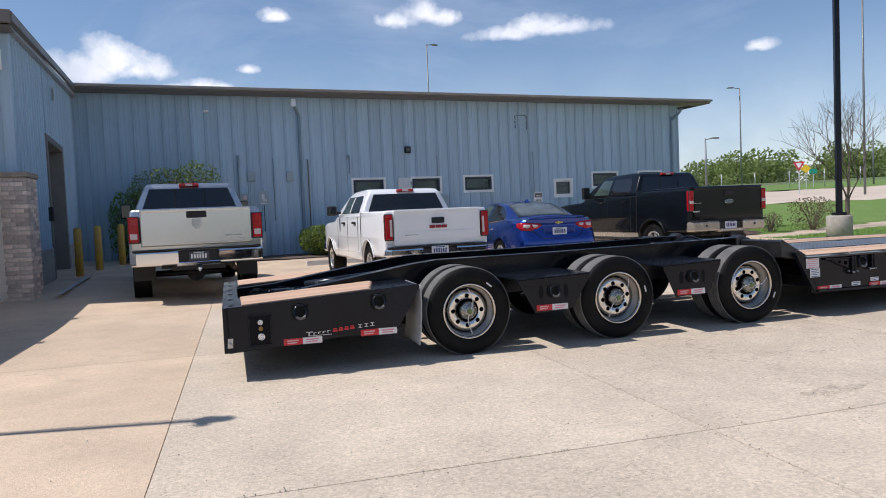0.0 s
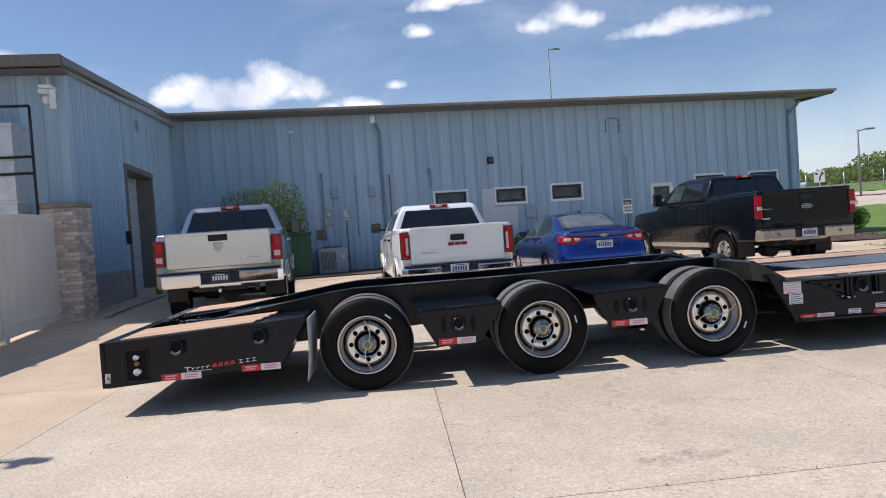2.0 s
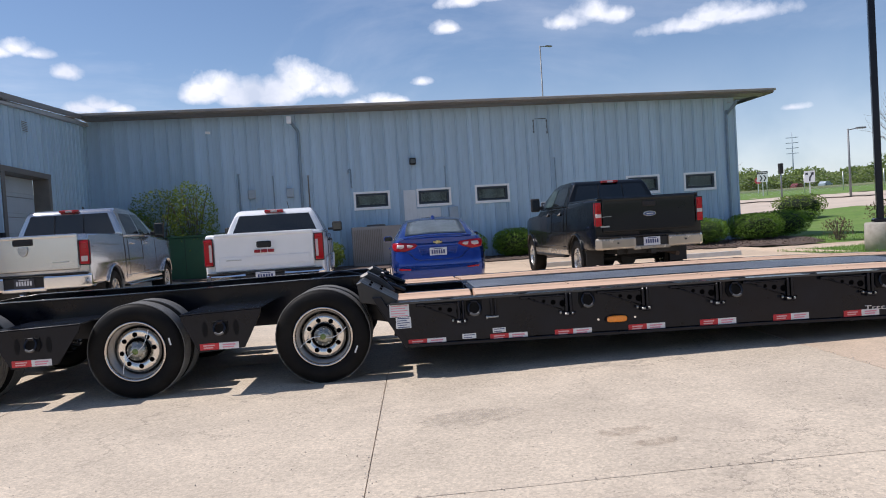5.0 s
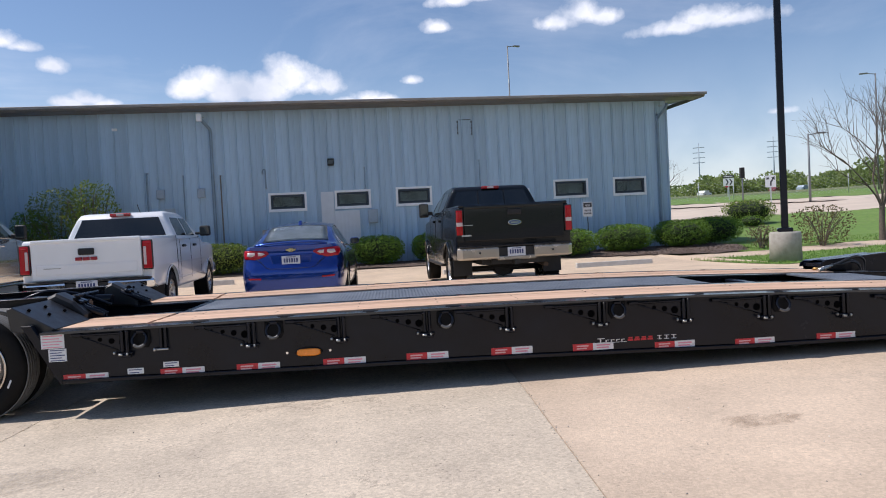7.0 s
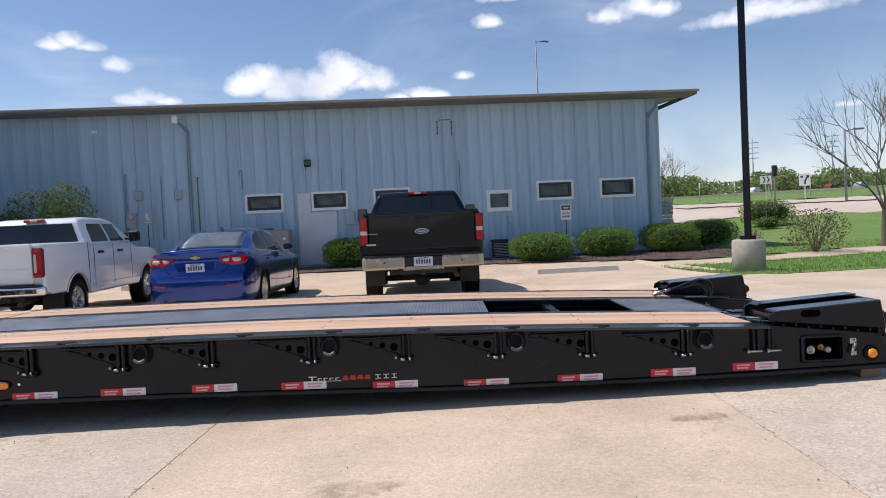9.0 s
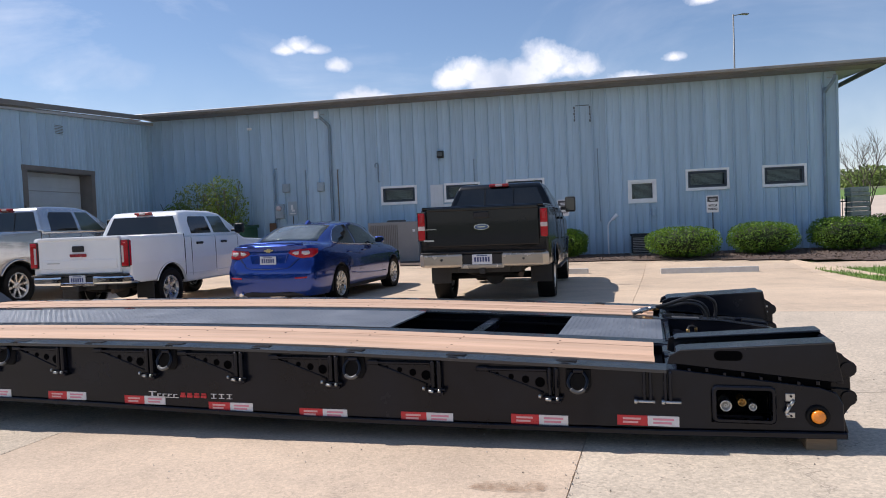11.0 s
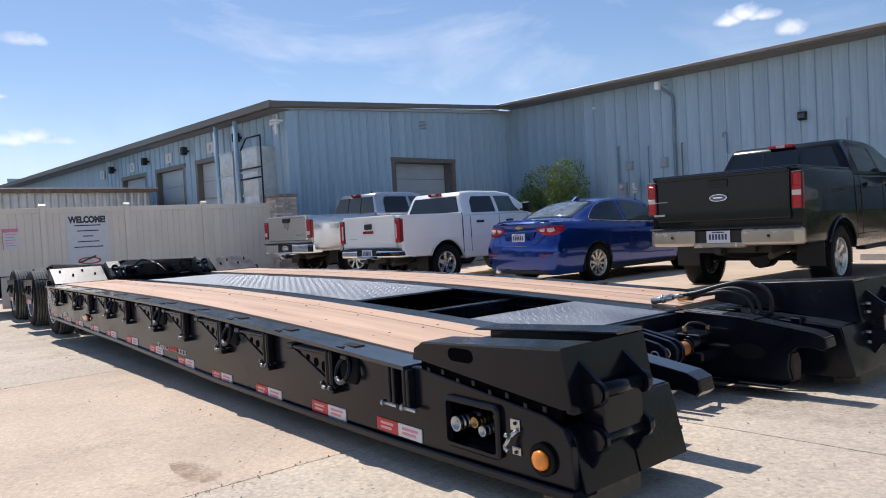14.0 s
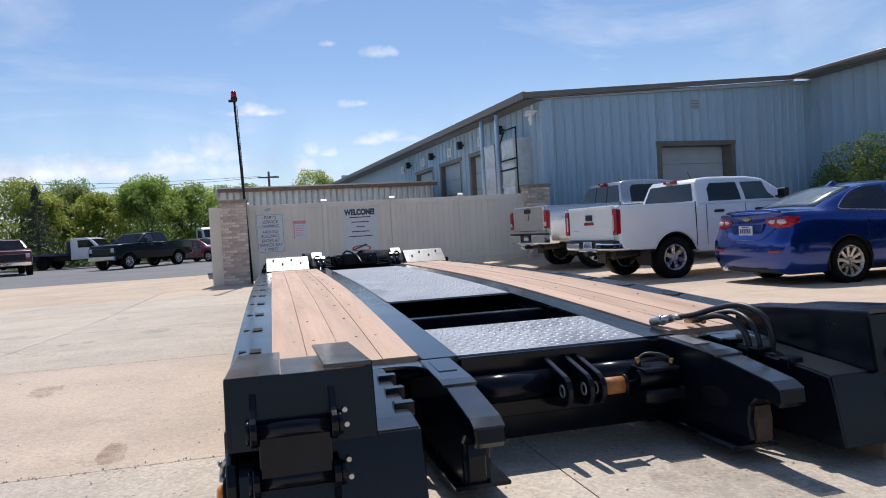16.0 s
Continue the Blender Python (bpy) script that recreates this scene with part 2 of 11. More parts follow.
# ---- materials ----
def surface(name, colour, rough=0.6, metal=0.0, vary=0.12, grain=8.0, bump=0.0, bump_scale=60.0, second=None, second_scale=2.0,
            second_at=(0.45, 0.7), coat=0.0, random_amount=0.0, emit=0.0, spec=0.5, stretch=(1, 1, 1), rough_vary=0.1):
    """A painted, cast or worn surface: colour with variation at two scales, roughness variation and fine relief."""
    mat = bpy.data.materials.new(name)
    mat.use_nodes = True
    nt = mat.node_tree
    N, L = nt.nodes.new, nt.links.new
    bsdf = nt.nodes["Principled BSDF"]
    bsdf.inputs["Roughness"].default_value, bsdf.inputs["Metallic"].default_value = rough, metal
    bsdf.inputs["Specular IOR Level"].default_value = spec
    if coat:
        bsdf.inputs["Coat Weight"].default_value, bsdf.inputs["Coat Roughness"].default_value = coat, 0.04
    co = N("ShaderNodeTexCoord")
    mp = N("ShaderNodeMapping")
    mp.inputs["Scale"].default_value = stretch
    L(co.outputs["Object"], mp.inputs["Vector"])

    def tex(scale, detail=6.0):
        t = N("ShaderNodeTexNoise")
        t.inputs["Scale"].default_value, t.inputs["Detail"].default_value, t.inputs["Roughness"].default_value = scale, detail, 0.6
        L(mp.outputs[0], t.inputs["Vector"])
        return t.outputs["Fac"]

    def mixer(kind, fac, a, b):
        x = N("ShaderNodeMix")
        x.data_type, x.blend_type = "RGBA", kind
        for k, v in ((0, fac), (6, a), (7, b)):
            if isinstance(v, (int, float)):
                x.inputs[k].default_value = v
            elif isinstance(v, tuple):
                x.inputs[k].default_value = (*v, 1)
            else:
                L(v, x.inputs[k])
        return x.outputs[2]

    def ramp(v, lo, hi, c0, c1):
        r = N("ShaderNodeMapRange")
        r.inputs[1].default_value, r.inputs[2].default_value, r.inputs[3].default_value, r.inputs[4].default_value = lo, hi, c0, c1
        L(v, r.inputs[0])
        return r.outputs[0]

    base = colour
    if second:
        base = mixer("MIX", ramp(tex(second_scale), *second_at, 0, 1), colour, second)
    if vary:
        n1 = tex(grain)
        v = ramp(n1, 0.3, 0.7, 1 - vary, 1 + vary)
        comb = N("ShaderNodeCombineColor")
        for k in range(3):
            L(v, comb.inputs[k])
        base = mixer("MULTIPLY", 1.0, base, comb.outputs[0])
        L(ramp(n1, 0.3, 0.7, max(0.02, rough - rough_vary), min(1, rough + rough_vary)), bsdf.inputs["Roughness"])
    if random_amount:
        info = N("ShaderNodeObjectInfo")
        v = ramp(info.outputs["Random"], 0, 1, 1 - random_amount, 1 + random_amount)
        comb = N("ShaderNodeCombineColor")
        for k in range(3):
            L(v, comb.inputs[k])
        base = mixer("MULTIPLY", 1.0, base, comb.outputs[0])
    if isinstance(base, tuple):
        bsdf.inputs["Base Color"].default_value = (*base, 1)
    else:
        L(base, bsdf.inputs["Base Color"])
    if bump:
        b = N("ShaderNodeBump")
        b.inputs["Strength"].default_value, b.inputs["Distance"].default_value = bump, 0.01
        L(tex(bump_scale, 4.0), b.inputs["Height"])
        L(b.outputs[0], bsdf.inputs["Normal"])
    if emit:
        bsdf.inputs["Emission Color"].default_value, bsdf.inputs["Emission Strength"].default_value = (*colour, 1), emit
    return mat


def clear_glass(name, tint=(0.6, 0.65, 0.65), rough=0.02):
    mat = bpy.data.materials.new(name)
    mat.use_nodes = True
    b = mat.node_tree.nodes["Principled BSDF"]
    b.inputs["Base Color"].default_value = (*tint, 1)
    b.inputs["Transmission Weight"].default_value, b.inputs["Roughness"].default_value, b.inputs["IOR"].default_value = 1.0, rough, 1.25
    return mat


# second colour: dark vertical streaks that paint rib shadow along with grime
M_STEEL_BLUE = surface("blue_wall_paint", (0.39, 0.53, 0.65), 0.5, vary=0.17, grain=3.5, second=(0.24, 0.325, 0.40), second_scale=7.0,
                       second_at=(0.54, 0.74), random_amount=0.08, bump=0.05, bump_scale=3.0, stretch=(1, 1, 0.05))
M_PIPE = surface("dark_blue_pipe_paint", (0.20, 0.275, 0.345), 0.5, vary=0.15, grain=5.0)
M_TRIM = surface("brown_trim_paint", (0.17, 0.155, 0.14), 0.5, vary=0.15, grain=3.0)
M_TRIM_LIGHT = surface("weathered_eave_paint", (0.30, 0.28, 0.26), 0.5, vary=0.2, grain=2.0)
M_ROOF = surface("roof_metal", (0.42, 0.43, 0.43), 0.5, 0.2, vary=0.12, grain=1.0)
M_WHITE = surface("white_paint", (0.86, 0.87, 0.87), 0.5, vary=0.06, grain=4.0)
M_DOOR = surface("off_white_door_paint", (0.62, 0.66, 0.69), 0.5, vary=0.07, grain=2.0)
M_ROLL = surface("pale_blue_grey_door_paint", (0.46, 0.52, 0.57), 0.5, vary=0.07, grain=2.0)
M_POLE = surface("dull_grey_pole", (0.20, 0.21, 0.22), 0.5, 0.3, vary=0.1, grain=3.0)
M_BASEWALL = surface("rendered_plinth", (0.33, 0.33, 0.32), 0.9, vary=0.2, grain=3.0, bump=0.3, bump_scale=30)
M_CONC = surface("weathered_concrete", (0.40, 0.375, 0.33), 0.9, vary=0.16, grain=9.0, bump=0.5, bump_scale=60, second=(0.30, 0.285, 0.25), second_scale=1.3)
M_FENCE = surface("tan_vinyl", (0.74, 0.70, 0.62), 0.5, vary=0.05, grain=1.5, random_amount=0.03)
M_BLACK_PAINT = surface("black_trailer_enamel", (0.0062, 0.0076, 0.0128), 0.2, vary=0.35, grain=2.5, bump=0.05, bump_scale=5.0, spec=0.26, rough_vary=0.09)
# for top faces: paler, bluer black with the sky's sheen put into colour
M_BLACK_TOP = surface("sky_sheen_black_steel", (0.022, 0.026, 0.033), 0.16, vary=0.25, grain=4.0, bump=0.05, bump_scale=9.0, spec=0.65, rough_vary=0.06)
M_BLACK_DARK = surface("black_underside_paint", (0.006, 0.006, 0.007), 0.7, vary=0.3, grain=4.0, spec=0.2)
# near-black that paints the shade inside holes, gaps and recesses
M_HOLE = surface("pocket_shade_black", (0.0015, 0.0015, 0.002), 0.9, vary=0.2, spec=0.05)
M_TREAD = surface("black_tread_plate", (0.19, 0.208, 0.235), 0.47, 0.5, vary=0.3, grain=3.0, spec=1.0, rough_vary=0.1)
M_WOOD = surface("apitong_deck_wood", (0.62, 0.415, 0.285), 0.75, vary=0.14, grain=7.0, stretch=(0.12, 1.6, 1.6), second=(0.47, 0.295, 0.19),
                 second_scale=5.0, second_at=(0.4, 0.75), random_amount=0.10, bump=0.25, bump_scale=40)
M_RUBBER = surface("tyre_rubber", (0.0055, 0.0055, 0.006), 0.6, vary=0.3, grain=6.0, second=(0.011, 0.0105, 0.010), second_scale=3.0, spec=0.15)
# dust on the tread, made paler to put strong sunlight into the colour
M_TYREDUST = surface("dusty_sunlit_tread_rubber", (0.15, 0.147, 0.14), 0.85, vary=0.3, grain=9.0)
M_ALU = surface("polished_aluminium", (0.56, 0.52, 0.48), 0.2, 1.0, vary=0.06, grain=9.0)
M_CHROME = surface("chrome", (0.78, 0.78, 0.78), 0.08, 1.0, vary=0.04, grain=6.0, rough_vary=0.04)
M_STEEL = surface("zinc_steel", (0.5, 0.5, 0.49), 0.35, 1.0, vary=0.15, grain=12.0)
M_RUST = surface("rusty_worn_steel", (0.075, 0.052, 0.036), 0.8, 0.2, vary=0.35, grain=25.0)
M_BRASS = surface("brass_fitting", (0.42, 0.26, 0.09), 0.35, 1.0, vary=0.2, grain=20.0)
M_RED = surface("red_reflective_tape", (0.55, 0.02, 0.03), 0.35, vary=0.08, grain=30.0)
M_TAPEWHITE = surface("white_reflective_tape", (0.72, 0.70, 0.70), 0.35, vary=0.06, grain=30.0)
M_PINK = surface("faded_red_print", (0.70, 0.27, 0.34), 0.5, vary=0.1)
M_AMBER = surface("amber_lens", (0.85, 0.26, 0.015), 0.2, vary=0.1, grain=40.0, coat=0.6)
M_PAPER = surface("white_decal", (0.70, 0.71, 0.72), 0.5, vary=0.05)
M_BAR = surface("dark_print", (0.05, 0.05, 0.06), 0.6, vary=0.1)
M_BLUEBAR = surface("navy_print", (0.03, 0.05, 0.16), 0.6, vary=0.1)
M_PLATE = surface("number_plate_white", (0.62, 0.64, 0.68), 0.4, vary=0.08, grain=20.0)
M_GLASS_CAR = surface("tinted_car_glass", (0.012, 0.014, 0.015), 0.05, vary=0.1, grain=1.0, spec=0.7, rough_vary=0.02)
M_PLASTIC = surface("black_moulded_plastic", (0.012, 0.012, 0.013), 0.6, vary=0.15, grain=20.0)
M_LAMPRED = surface("red_lamp_lens", (0.38, 0.003, 0.010), 0.15, vary=0.12, grain=12.0, coat=0.4, spec=0.3)
M_LAMPCLEAR = surface("clear_lamp_lens", (0.60, 0.50, 0.50), 0.15, vary=0.1, grain=20.0, coat=0.8)
M_YELLOW = surface("yellow_bollard_paint", (0.58, 0.36, 0.05), 0.6, vary=0.15, grain=6.0, second=(0.45, 0.30, 0.12), second_scale=4.0)
M_GALV = surface("galvanised_sheet", (0.62, 0.64, 0.65), 0.42, 0.45, vary=0.15, grain=5.0)
M_GREY = surface("grey_enamel_box", (0.34, 0.41, 0.47), 0.5, vary=0.1, grain=4.0)
M_GREEN_BOX = surface("green_transformer_paint", (0.022, 0.085, 0.04), 0.5, vary=0.15, grain=3.0)
M_SOIL = surface("bark_mulch", (0.10, 0.07, 0.055), 0.95, vary=0.45, grain=25.0, bump=0.8, bump_scale=40, second=(0.17, 0.13, 0.11), second_scale=12.0)
M_BARK = surface("tree_bark", (0.13, 0.105, 0.085), 0.9, vary=0.3, grain=14.0, bump=0.5, bump_scale=30)
M_BRICK = surface("mixed_brick", (0.62, 0.515, 0.44), 0.9, vary=0.24, grain=18.0, random_amount=0.32, bump=0.4, bump_scale=50)
M_MORTAR = surface("mortar", (0.52, 0.48, 0.43), 0.95, vary=0.12, grain=20.0)
M_HOSE = surface("black_rubber_hose", (0.018, 0.018, 0.02), 0.45, vary=0.1)
M_WOODBLOCK = surface("rough_timber_block", (0.25, 0.18, 0.115), 0.85, vary=0.2, grain=8.0, stretch=(0.3, 3, 3), bump=0.3)
# slightly paler satin black; colour and finish set to give a sun glint
M_GLINTPLATE = surface("sun_glint_black_plate", (0.016, 0.016, 0.017), 0.38, 0.0, vary=0.2, grain=9.0, spec=0.55, bump=0.1, bump_scale=30.0)
M_SCUFF = surface("scuffed_bare_metal", (0.13, 0.13, 0.13), 0.45, 0.6, vary=0.35, grain=14.0)
M_FLAP = surface("grey_mud_flap", (0.42, 0.43, 0.43), 0.55, vary=0.12, grain=6.0)

# ---- ground ----
def ground_material():
    mat = surface("rough_grass_and_soil", (0.10, 0.14, 0.045), 0.95, vary=0.35, grain=0.6, second=(0.20, 0.19, 0.09), second_scale=0.05, second_at=(0.45, 0.7))
    return mat


def concrete_material(name, light, dark, speck, pit, crack):
    """Worn slab concrete: broad patches, aggregate specks, small pits, fine cracks and old stains."""
    mat = surface(name, light, 0.88, vary=0.10, grain=1.4, second=dark, second_scale=0.55, second_at=(0.40, 0.75), random_amount=0.05, bump=0.35, bump_scale=85, rough_vary=0.05)
    nt = mat.node_tree
    N, L = nt.nodes.new, nt.links.new
    bsdf = nt.nodes["Principled BSDF"]
    co = N("ShaderNodeTexCoord")

    def tex(kind, scale, detail=4.0, rough=0.6, vector=None):
        n = N(kind)
        n.inputs["Scale"].default_value = scale
        if kind == "ShaderNodeTexNoise":
            n.inputs["Detail"].default_value, n.inputs["Roughness"].default_value = detail, rough
        L(vector or co.outputs["Object"], n.inputs["Vector"])
        return n

    def span_of(v, a, b, c, d):
        r = N("ShaderNodeMapRange")
        for k, q in enumerate((a, b, c, d)):
            r.inputs[k + 1].default_value = q
        L(v, r.inputs[0])
        return r.outputs[0]

    def times(a, fac):
        m = N("ShaderNodeMix")
        m.data_type, m.blend_type = "RGBA", "MULTIPLY"
        m.inputs[0].default_value = 1.0
        comb = N("ShaderNodeCombineColor")
        for k in range(3):
            L(fac, comb.inputs[k])
        L(a, m.inputs[6]), L(comb.outputs[0], m.inputs[7])
        return m.outputs[2]

    def toward(a, fac, colour):
        m = N("ShaderNodeMix")
        m.data_type = "RGBA"
        m.inputs[7].default_value = (*colour, 1)
        L(fac, m.inputs[0]), L(a, m.inputs[6])
        return m.outputs[2]

    base = bsdf.inputs["Base Color"].links[0].from_socket
    base = times(base, span_of(tex("ShaderNodeTexNoise", 48.0, 4.0, 0.75).outputs["Fac"], 0.3, 0.7, 1 - speck, 1 + speck))
    base = times(base, span_of(tex("ShaderNodeTexNoise", 11.0, 6.0, 0.75).outputs["Fac"], 0.32, 0.68, 1 - speck * 0.25, 1 + speck * 0.25))
    chips = tex("ShaderNodeTexVoronoi", 70.0)
    grey = N("ShaderNodeSeparateColor")
    L(chips.outputs["Color"], grey.inputs[0])
    base = times(base, span_of(grey.outputs[0], 0.0, 1.0, 1 - speck * 0.75, 1 + speck * 0.75))
    cells = tex("ShaderNodeTexVoronoi", 26.0)
    gate = tex("ShaderNodeTexNoise", 3.0, 5.0, 0.7)
    mul = N("ShaderNodeMath")
    mul.operation = "MULTIPLY"
    L(span_of(cells.outputs["Distance"], 0.10, 0.24, pit, 0.0), mul.inputs[0])
    L(span_of(gate.outputs["Fac"], 0.48, 0.62, 0.0, 1.0), mul.inputs[1])
    base = toward(base, mul.outputs[0], (0.17, 0.15, 0.125))
    # wandering hairline cracks, only in some places
    if crack:
        warp = tex("ShaderNodeTexNoise", 1.6, 7.0, 0.7)
        add = N("ShaderNodeVectorMath")
        add.operation = "MULTIPLY_ADD"
        add.inputs[1].default_value = (1.3, 1.3, 0.0)
        L(warp.outputs["Color"], add.inputs[0]), L(co.outputs["Object"], add.inputs[2])
        net = tex("ShaderNodeTexVoronoi", 0.75, vector=add.outputs[0])
        net.feature = "DISTANCE_TO_EDGE"
        where = tex("ShaderNodeTexNoise", 0.35, 3.0, 0.6)
        mul = N("ShaderNodeMath")
        mul.operation = "MULTIPLY"
        L(span_of(net.outputs["Distance"], 0.002, 0.009, crack, 0.0), mul.inputs[0])
        L(span_of(where.outputs["Fac"], 0.47, 0.60, 0.0, 1.0), mul.inputs[1])
        base = toward(base, mul.outputs[0], (0.13, 0.11, 0.09))
    # old oil and tyre stains
    st = tex("ShaderNodeTexNoise", 0.75, 7.0, 0.66)
    base = toward(base, span_of(st.outputs["Fac"], 0.57, 0.74, 0.0, 0.5), (0.26, 0.215, 0.175))
    L(base, bsdf.inputs["Base Color"])
    return mat


M_GROUND = ground_material()
M_LOT = concrete_material("smooth_tan_concrete", (0.59, 0.465, 0.345), (0.49, 0.385, 0.285), 0.12, 0.5, 0.25)
M_LOT_TAN = concrete_material("orange_tan_concrete", (0.615, 0.48, 0.345), (0.515, 0.40, 0.29), 0.10, 0.5, 0.25)
M_LOT_COARSE = concrete_material("exposed_aggregate_concrete", (0.585, 0.495, 0.385), (0.49, 0.415, 0.32), 0.17, 0.8, 0.42)
M_JOINT = surface("joint_dirt", (0.47, 0.405, 0.33), 0.95, vary=0.3, grain=20.0)
M_ASPHALT = surface("grey_worn_asphalt", (0.21, 0.205, 0.20), 0.9, vary=0.14, grain=1.5, second=(0.16, 0.157, 0.155), second_scale=0.2, bump=0.4, bump_scale=80)
M_GRASS = surface("mown_lawn", (0.12, 0.21, 0.035), 0.95, vary=0.3, grain=6.0, second=(0.17, 0.24, 0.055), second_scale=0.7)
M_BLADE = surface("grass_blade", (0.16, 0.28, 0.05), 0.85, vary=0.25, grain=3.0)
M_ROAD = surface("pale_concrete_road", (0.55, 0.46, 0.37), 0.9, vary=0.1, grain=0.4, bump=0.2, bump_scale=40)


def sheet(name, inside, step, x0, x1, y0, y1, lift, material, label, kind="structure", category="ground"):
    """A patch of land on a grid; inside(x, y) says which cells belong."""
    bm = bmesh.new()
    verts = {}

    def vert(i, j):
        if (i, j) not in verts:
            x, y = x0 + i * step, y0 + j * step
            verts[i, j] = bm.verts.new((x, y, ground_z(x, y) + lift))
        return verts[i, j]
    for i in range(round((x1 - x0) / step)):
        for j in range(round((y1 - y0) / step)):
            if inside(x0 + (i + 0.5) * step, y0 + (j + 0.5) * step):
                bm.faces.new((vert(i, j), vert(i + 1, j), vert(i + 1, j + 1), vert(i, j + 1)))
    return tagged(link(name, bm, material), label, category, kind=kind)


def build_ground():
    # one sheet to the horizon, finer near the lot
    ticks = [-1500, -900, -600, -400, -280, -200, -150, -110, -85, -65, -50, -40, -32] + list(range(-26, 41, 2)) + [46, 54, 62, 72, 85, 100, 120, 150, 200, 280, 400, 600, 900, 1500]
    bm = bmesh.new()
    grid = [[bm.verts.new((x, y, ground_z(x, y) - 0.03)) for y in ticks] for x in ticks]
    for i in range(len(ticks) - 1):
        for j in range(len(ticks) - 1):
            bm.faces.new((grid[i][j], grid[i + 1][j], grid[i + 1][j + 1], grid[i][j + 1]))
    tagged(link("ground", bm, M_GROUND), "open grassy ground reaching the horizon", "ground", kind="structure")


build_ground()
TURN = radians(-5.07)
TRAILER = Matrix.Translation((0.02, -0.233, 0)) @ Matrix.Rotation(TURN, 4, "Z")


sheet("pavement", lambda x, y: -14.5 < x < 13.5 and -20 < y < 18 or (13 < x < 33 and -20 < y < 7.6) or (12 < x < 13.5 and y < 15), 1.0, -15, 33, -20, 18, -0.0065, M_JOINT,
      "dirt-filled bed under the concrete lot slabs", category="pavement")
sheet("asphalt_apron", lambda x, y: x < -14 or y < -19.9, 3.0, -62, -14, -42, 39, 0.004, M_ASPHALT, "grey worn asphalt yard", category="pavement")
sheet("asphalt_yard", lambda x, y: True, 4.0, -14, 34, -60, -20, 0.004, M_ASPHALT, "grey worn asphalt yard behind the lot", category="pavement")


# ---- building ----
EAVE_Z, WALL_Y, WALL_X, END_X, WING_Y = 5.17, 17.58, -6.07, 15.8, 8.0
OPENINGS = [(2.17, 3.33, 2.02, 2.57), (4.26, 5.39, 2.02, 2.57), (6.25, 7.41, 2.02, 2.59), (9.95, 10.75, 1.73, 2.38), (11.63, 12.83, 2.03, 2.62), (13.77, 14.95, 2.03, 2.62)]


def columns(a0, a1, z0, z1, holes):
    """Splits a wall strip into rectangles round its openings."""
    cuts = sorted({a0, a1, *(min(max(v, a0), a1) for h in holes for v in h[:2])})
    for p, q in zip(cuts, cuts[1:]):
        if q - p < 1e-4:
            continue
        mid, low = 0.5 * (p + q), z0
        for h in sorted((h for h in holes if h[0] < mid < h[1]), key=lambda h: h[2]):
            if h[2] > low:
                yield p, q, low, h[2]
            low = h[3]
        if low < z1:
            yield p, q, low, z1


def backing_wall(name, axis, at, depth, a0, a1, z0, z1, holes, label):
    bm = bmesh.new()
    for p, q, lo, hi in columns(a0, a1, z0, z1, holes):
        if axis == "x":
            box(bm, p, q, at, at + depth, lo, hi)
        else:
            box(bm, at, at + depth, p, q, lo, hi)
    bmesh.ops.remove_doubles(bm, verts=bm.verts, dist=1e-4)
    return tagged(link(name, bm, M_STEEL_BLUE), label, "wall", kind="structure")


def siding(parent, axis, at, out, a0, a1, z0, top, holes, pitch=0.406):
    """Ribbed sheet panels, one object each: a flat field, a raised rib at the seam and a shallow stiffener."""
    n = round((a1 - a0) / pitch)
    w = (a1 - a0) / n
    cache = {}
    for k in range(n):
        s = a0 + k * w
        for p, q, lo, hi in columns(s, s + w, z0, top(s + w / 2), holes):
            key = (round(p - s, 3), round(q - s, 3), round(lo, 3), round(hi, 3))
            if key not in cache:
                prof = [(0.0, 0.018), (0.012, 0.047), (0.044, 0.047), (0.054, 0.018), (0.057, 0.003), (0.077, 0.003), (0.080, 0.018), (0.19, 0.018), (0.20, 0.024), (0.225, 0.024), (0.235, 0.018), (w, 0.018)]
                prof = [(u, d) for u, d in prof if p - s - 1e-6 <= u <= q - s + 1e-6]
                if not prof or prof[0][0] > p - s + 1e-4:
                    prof = [(p - s, 0.018)] + prof
                if prof[-1][0] < q - s - 1e-4:
                    prof = prof + [(q - s, 0.018)]
                bm = bmesh.new()
                rows = []
                for z in (lo, hi):
                    rows.append([bm.verts.new((u, -d, z) if axis == "x" else (d, u, z)) for u, d in prof])
                for i in range(len(prof) - 1):
                    f = (rows[0][i], rows[0][i + 1], rows[1][i + 1], rows[1][i])
                    bm.faces.new(f if axis == "x" else f)
                me = bpy.data.meshes.new("panel")
                bm.to_mesh(me)
                bm.free()
                me.materials.append(M_STEEL_BLUE)
                cache[key] = me
            m = Matrix.Translation((s, at, 0)) if axis == "x" else Matrix.Translation((at, s, 0))
            share("panel", cache[key], parent, m)


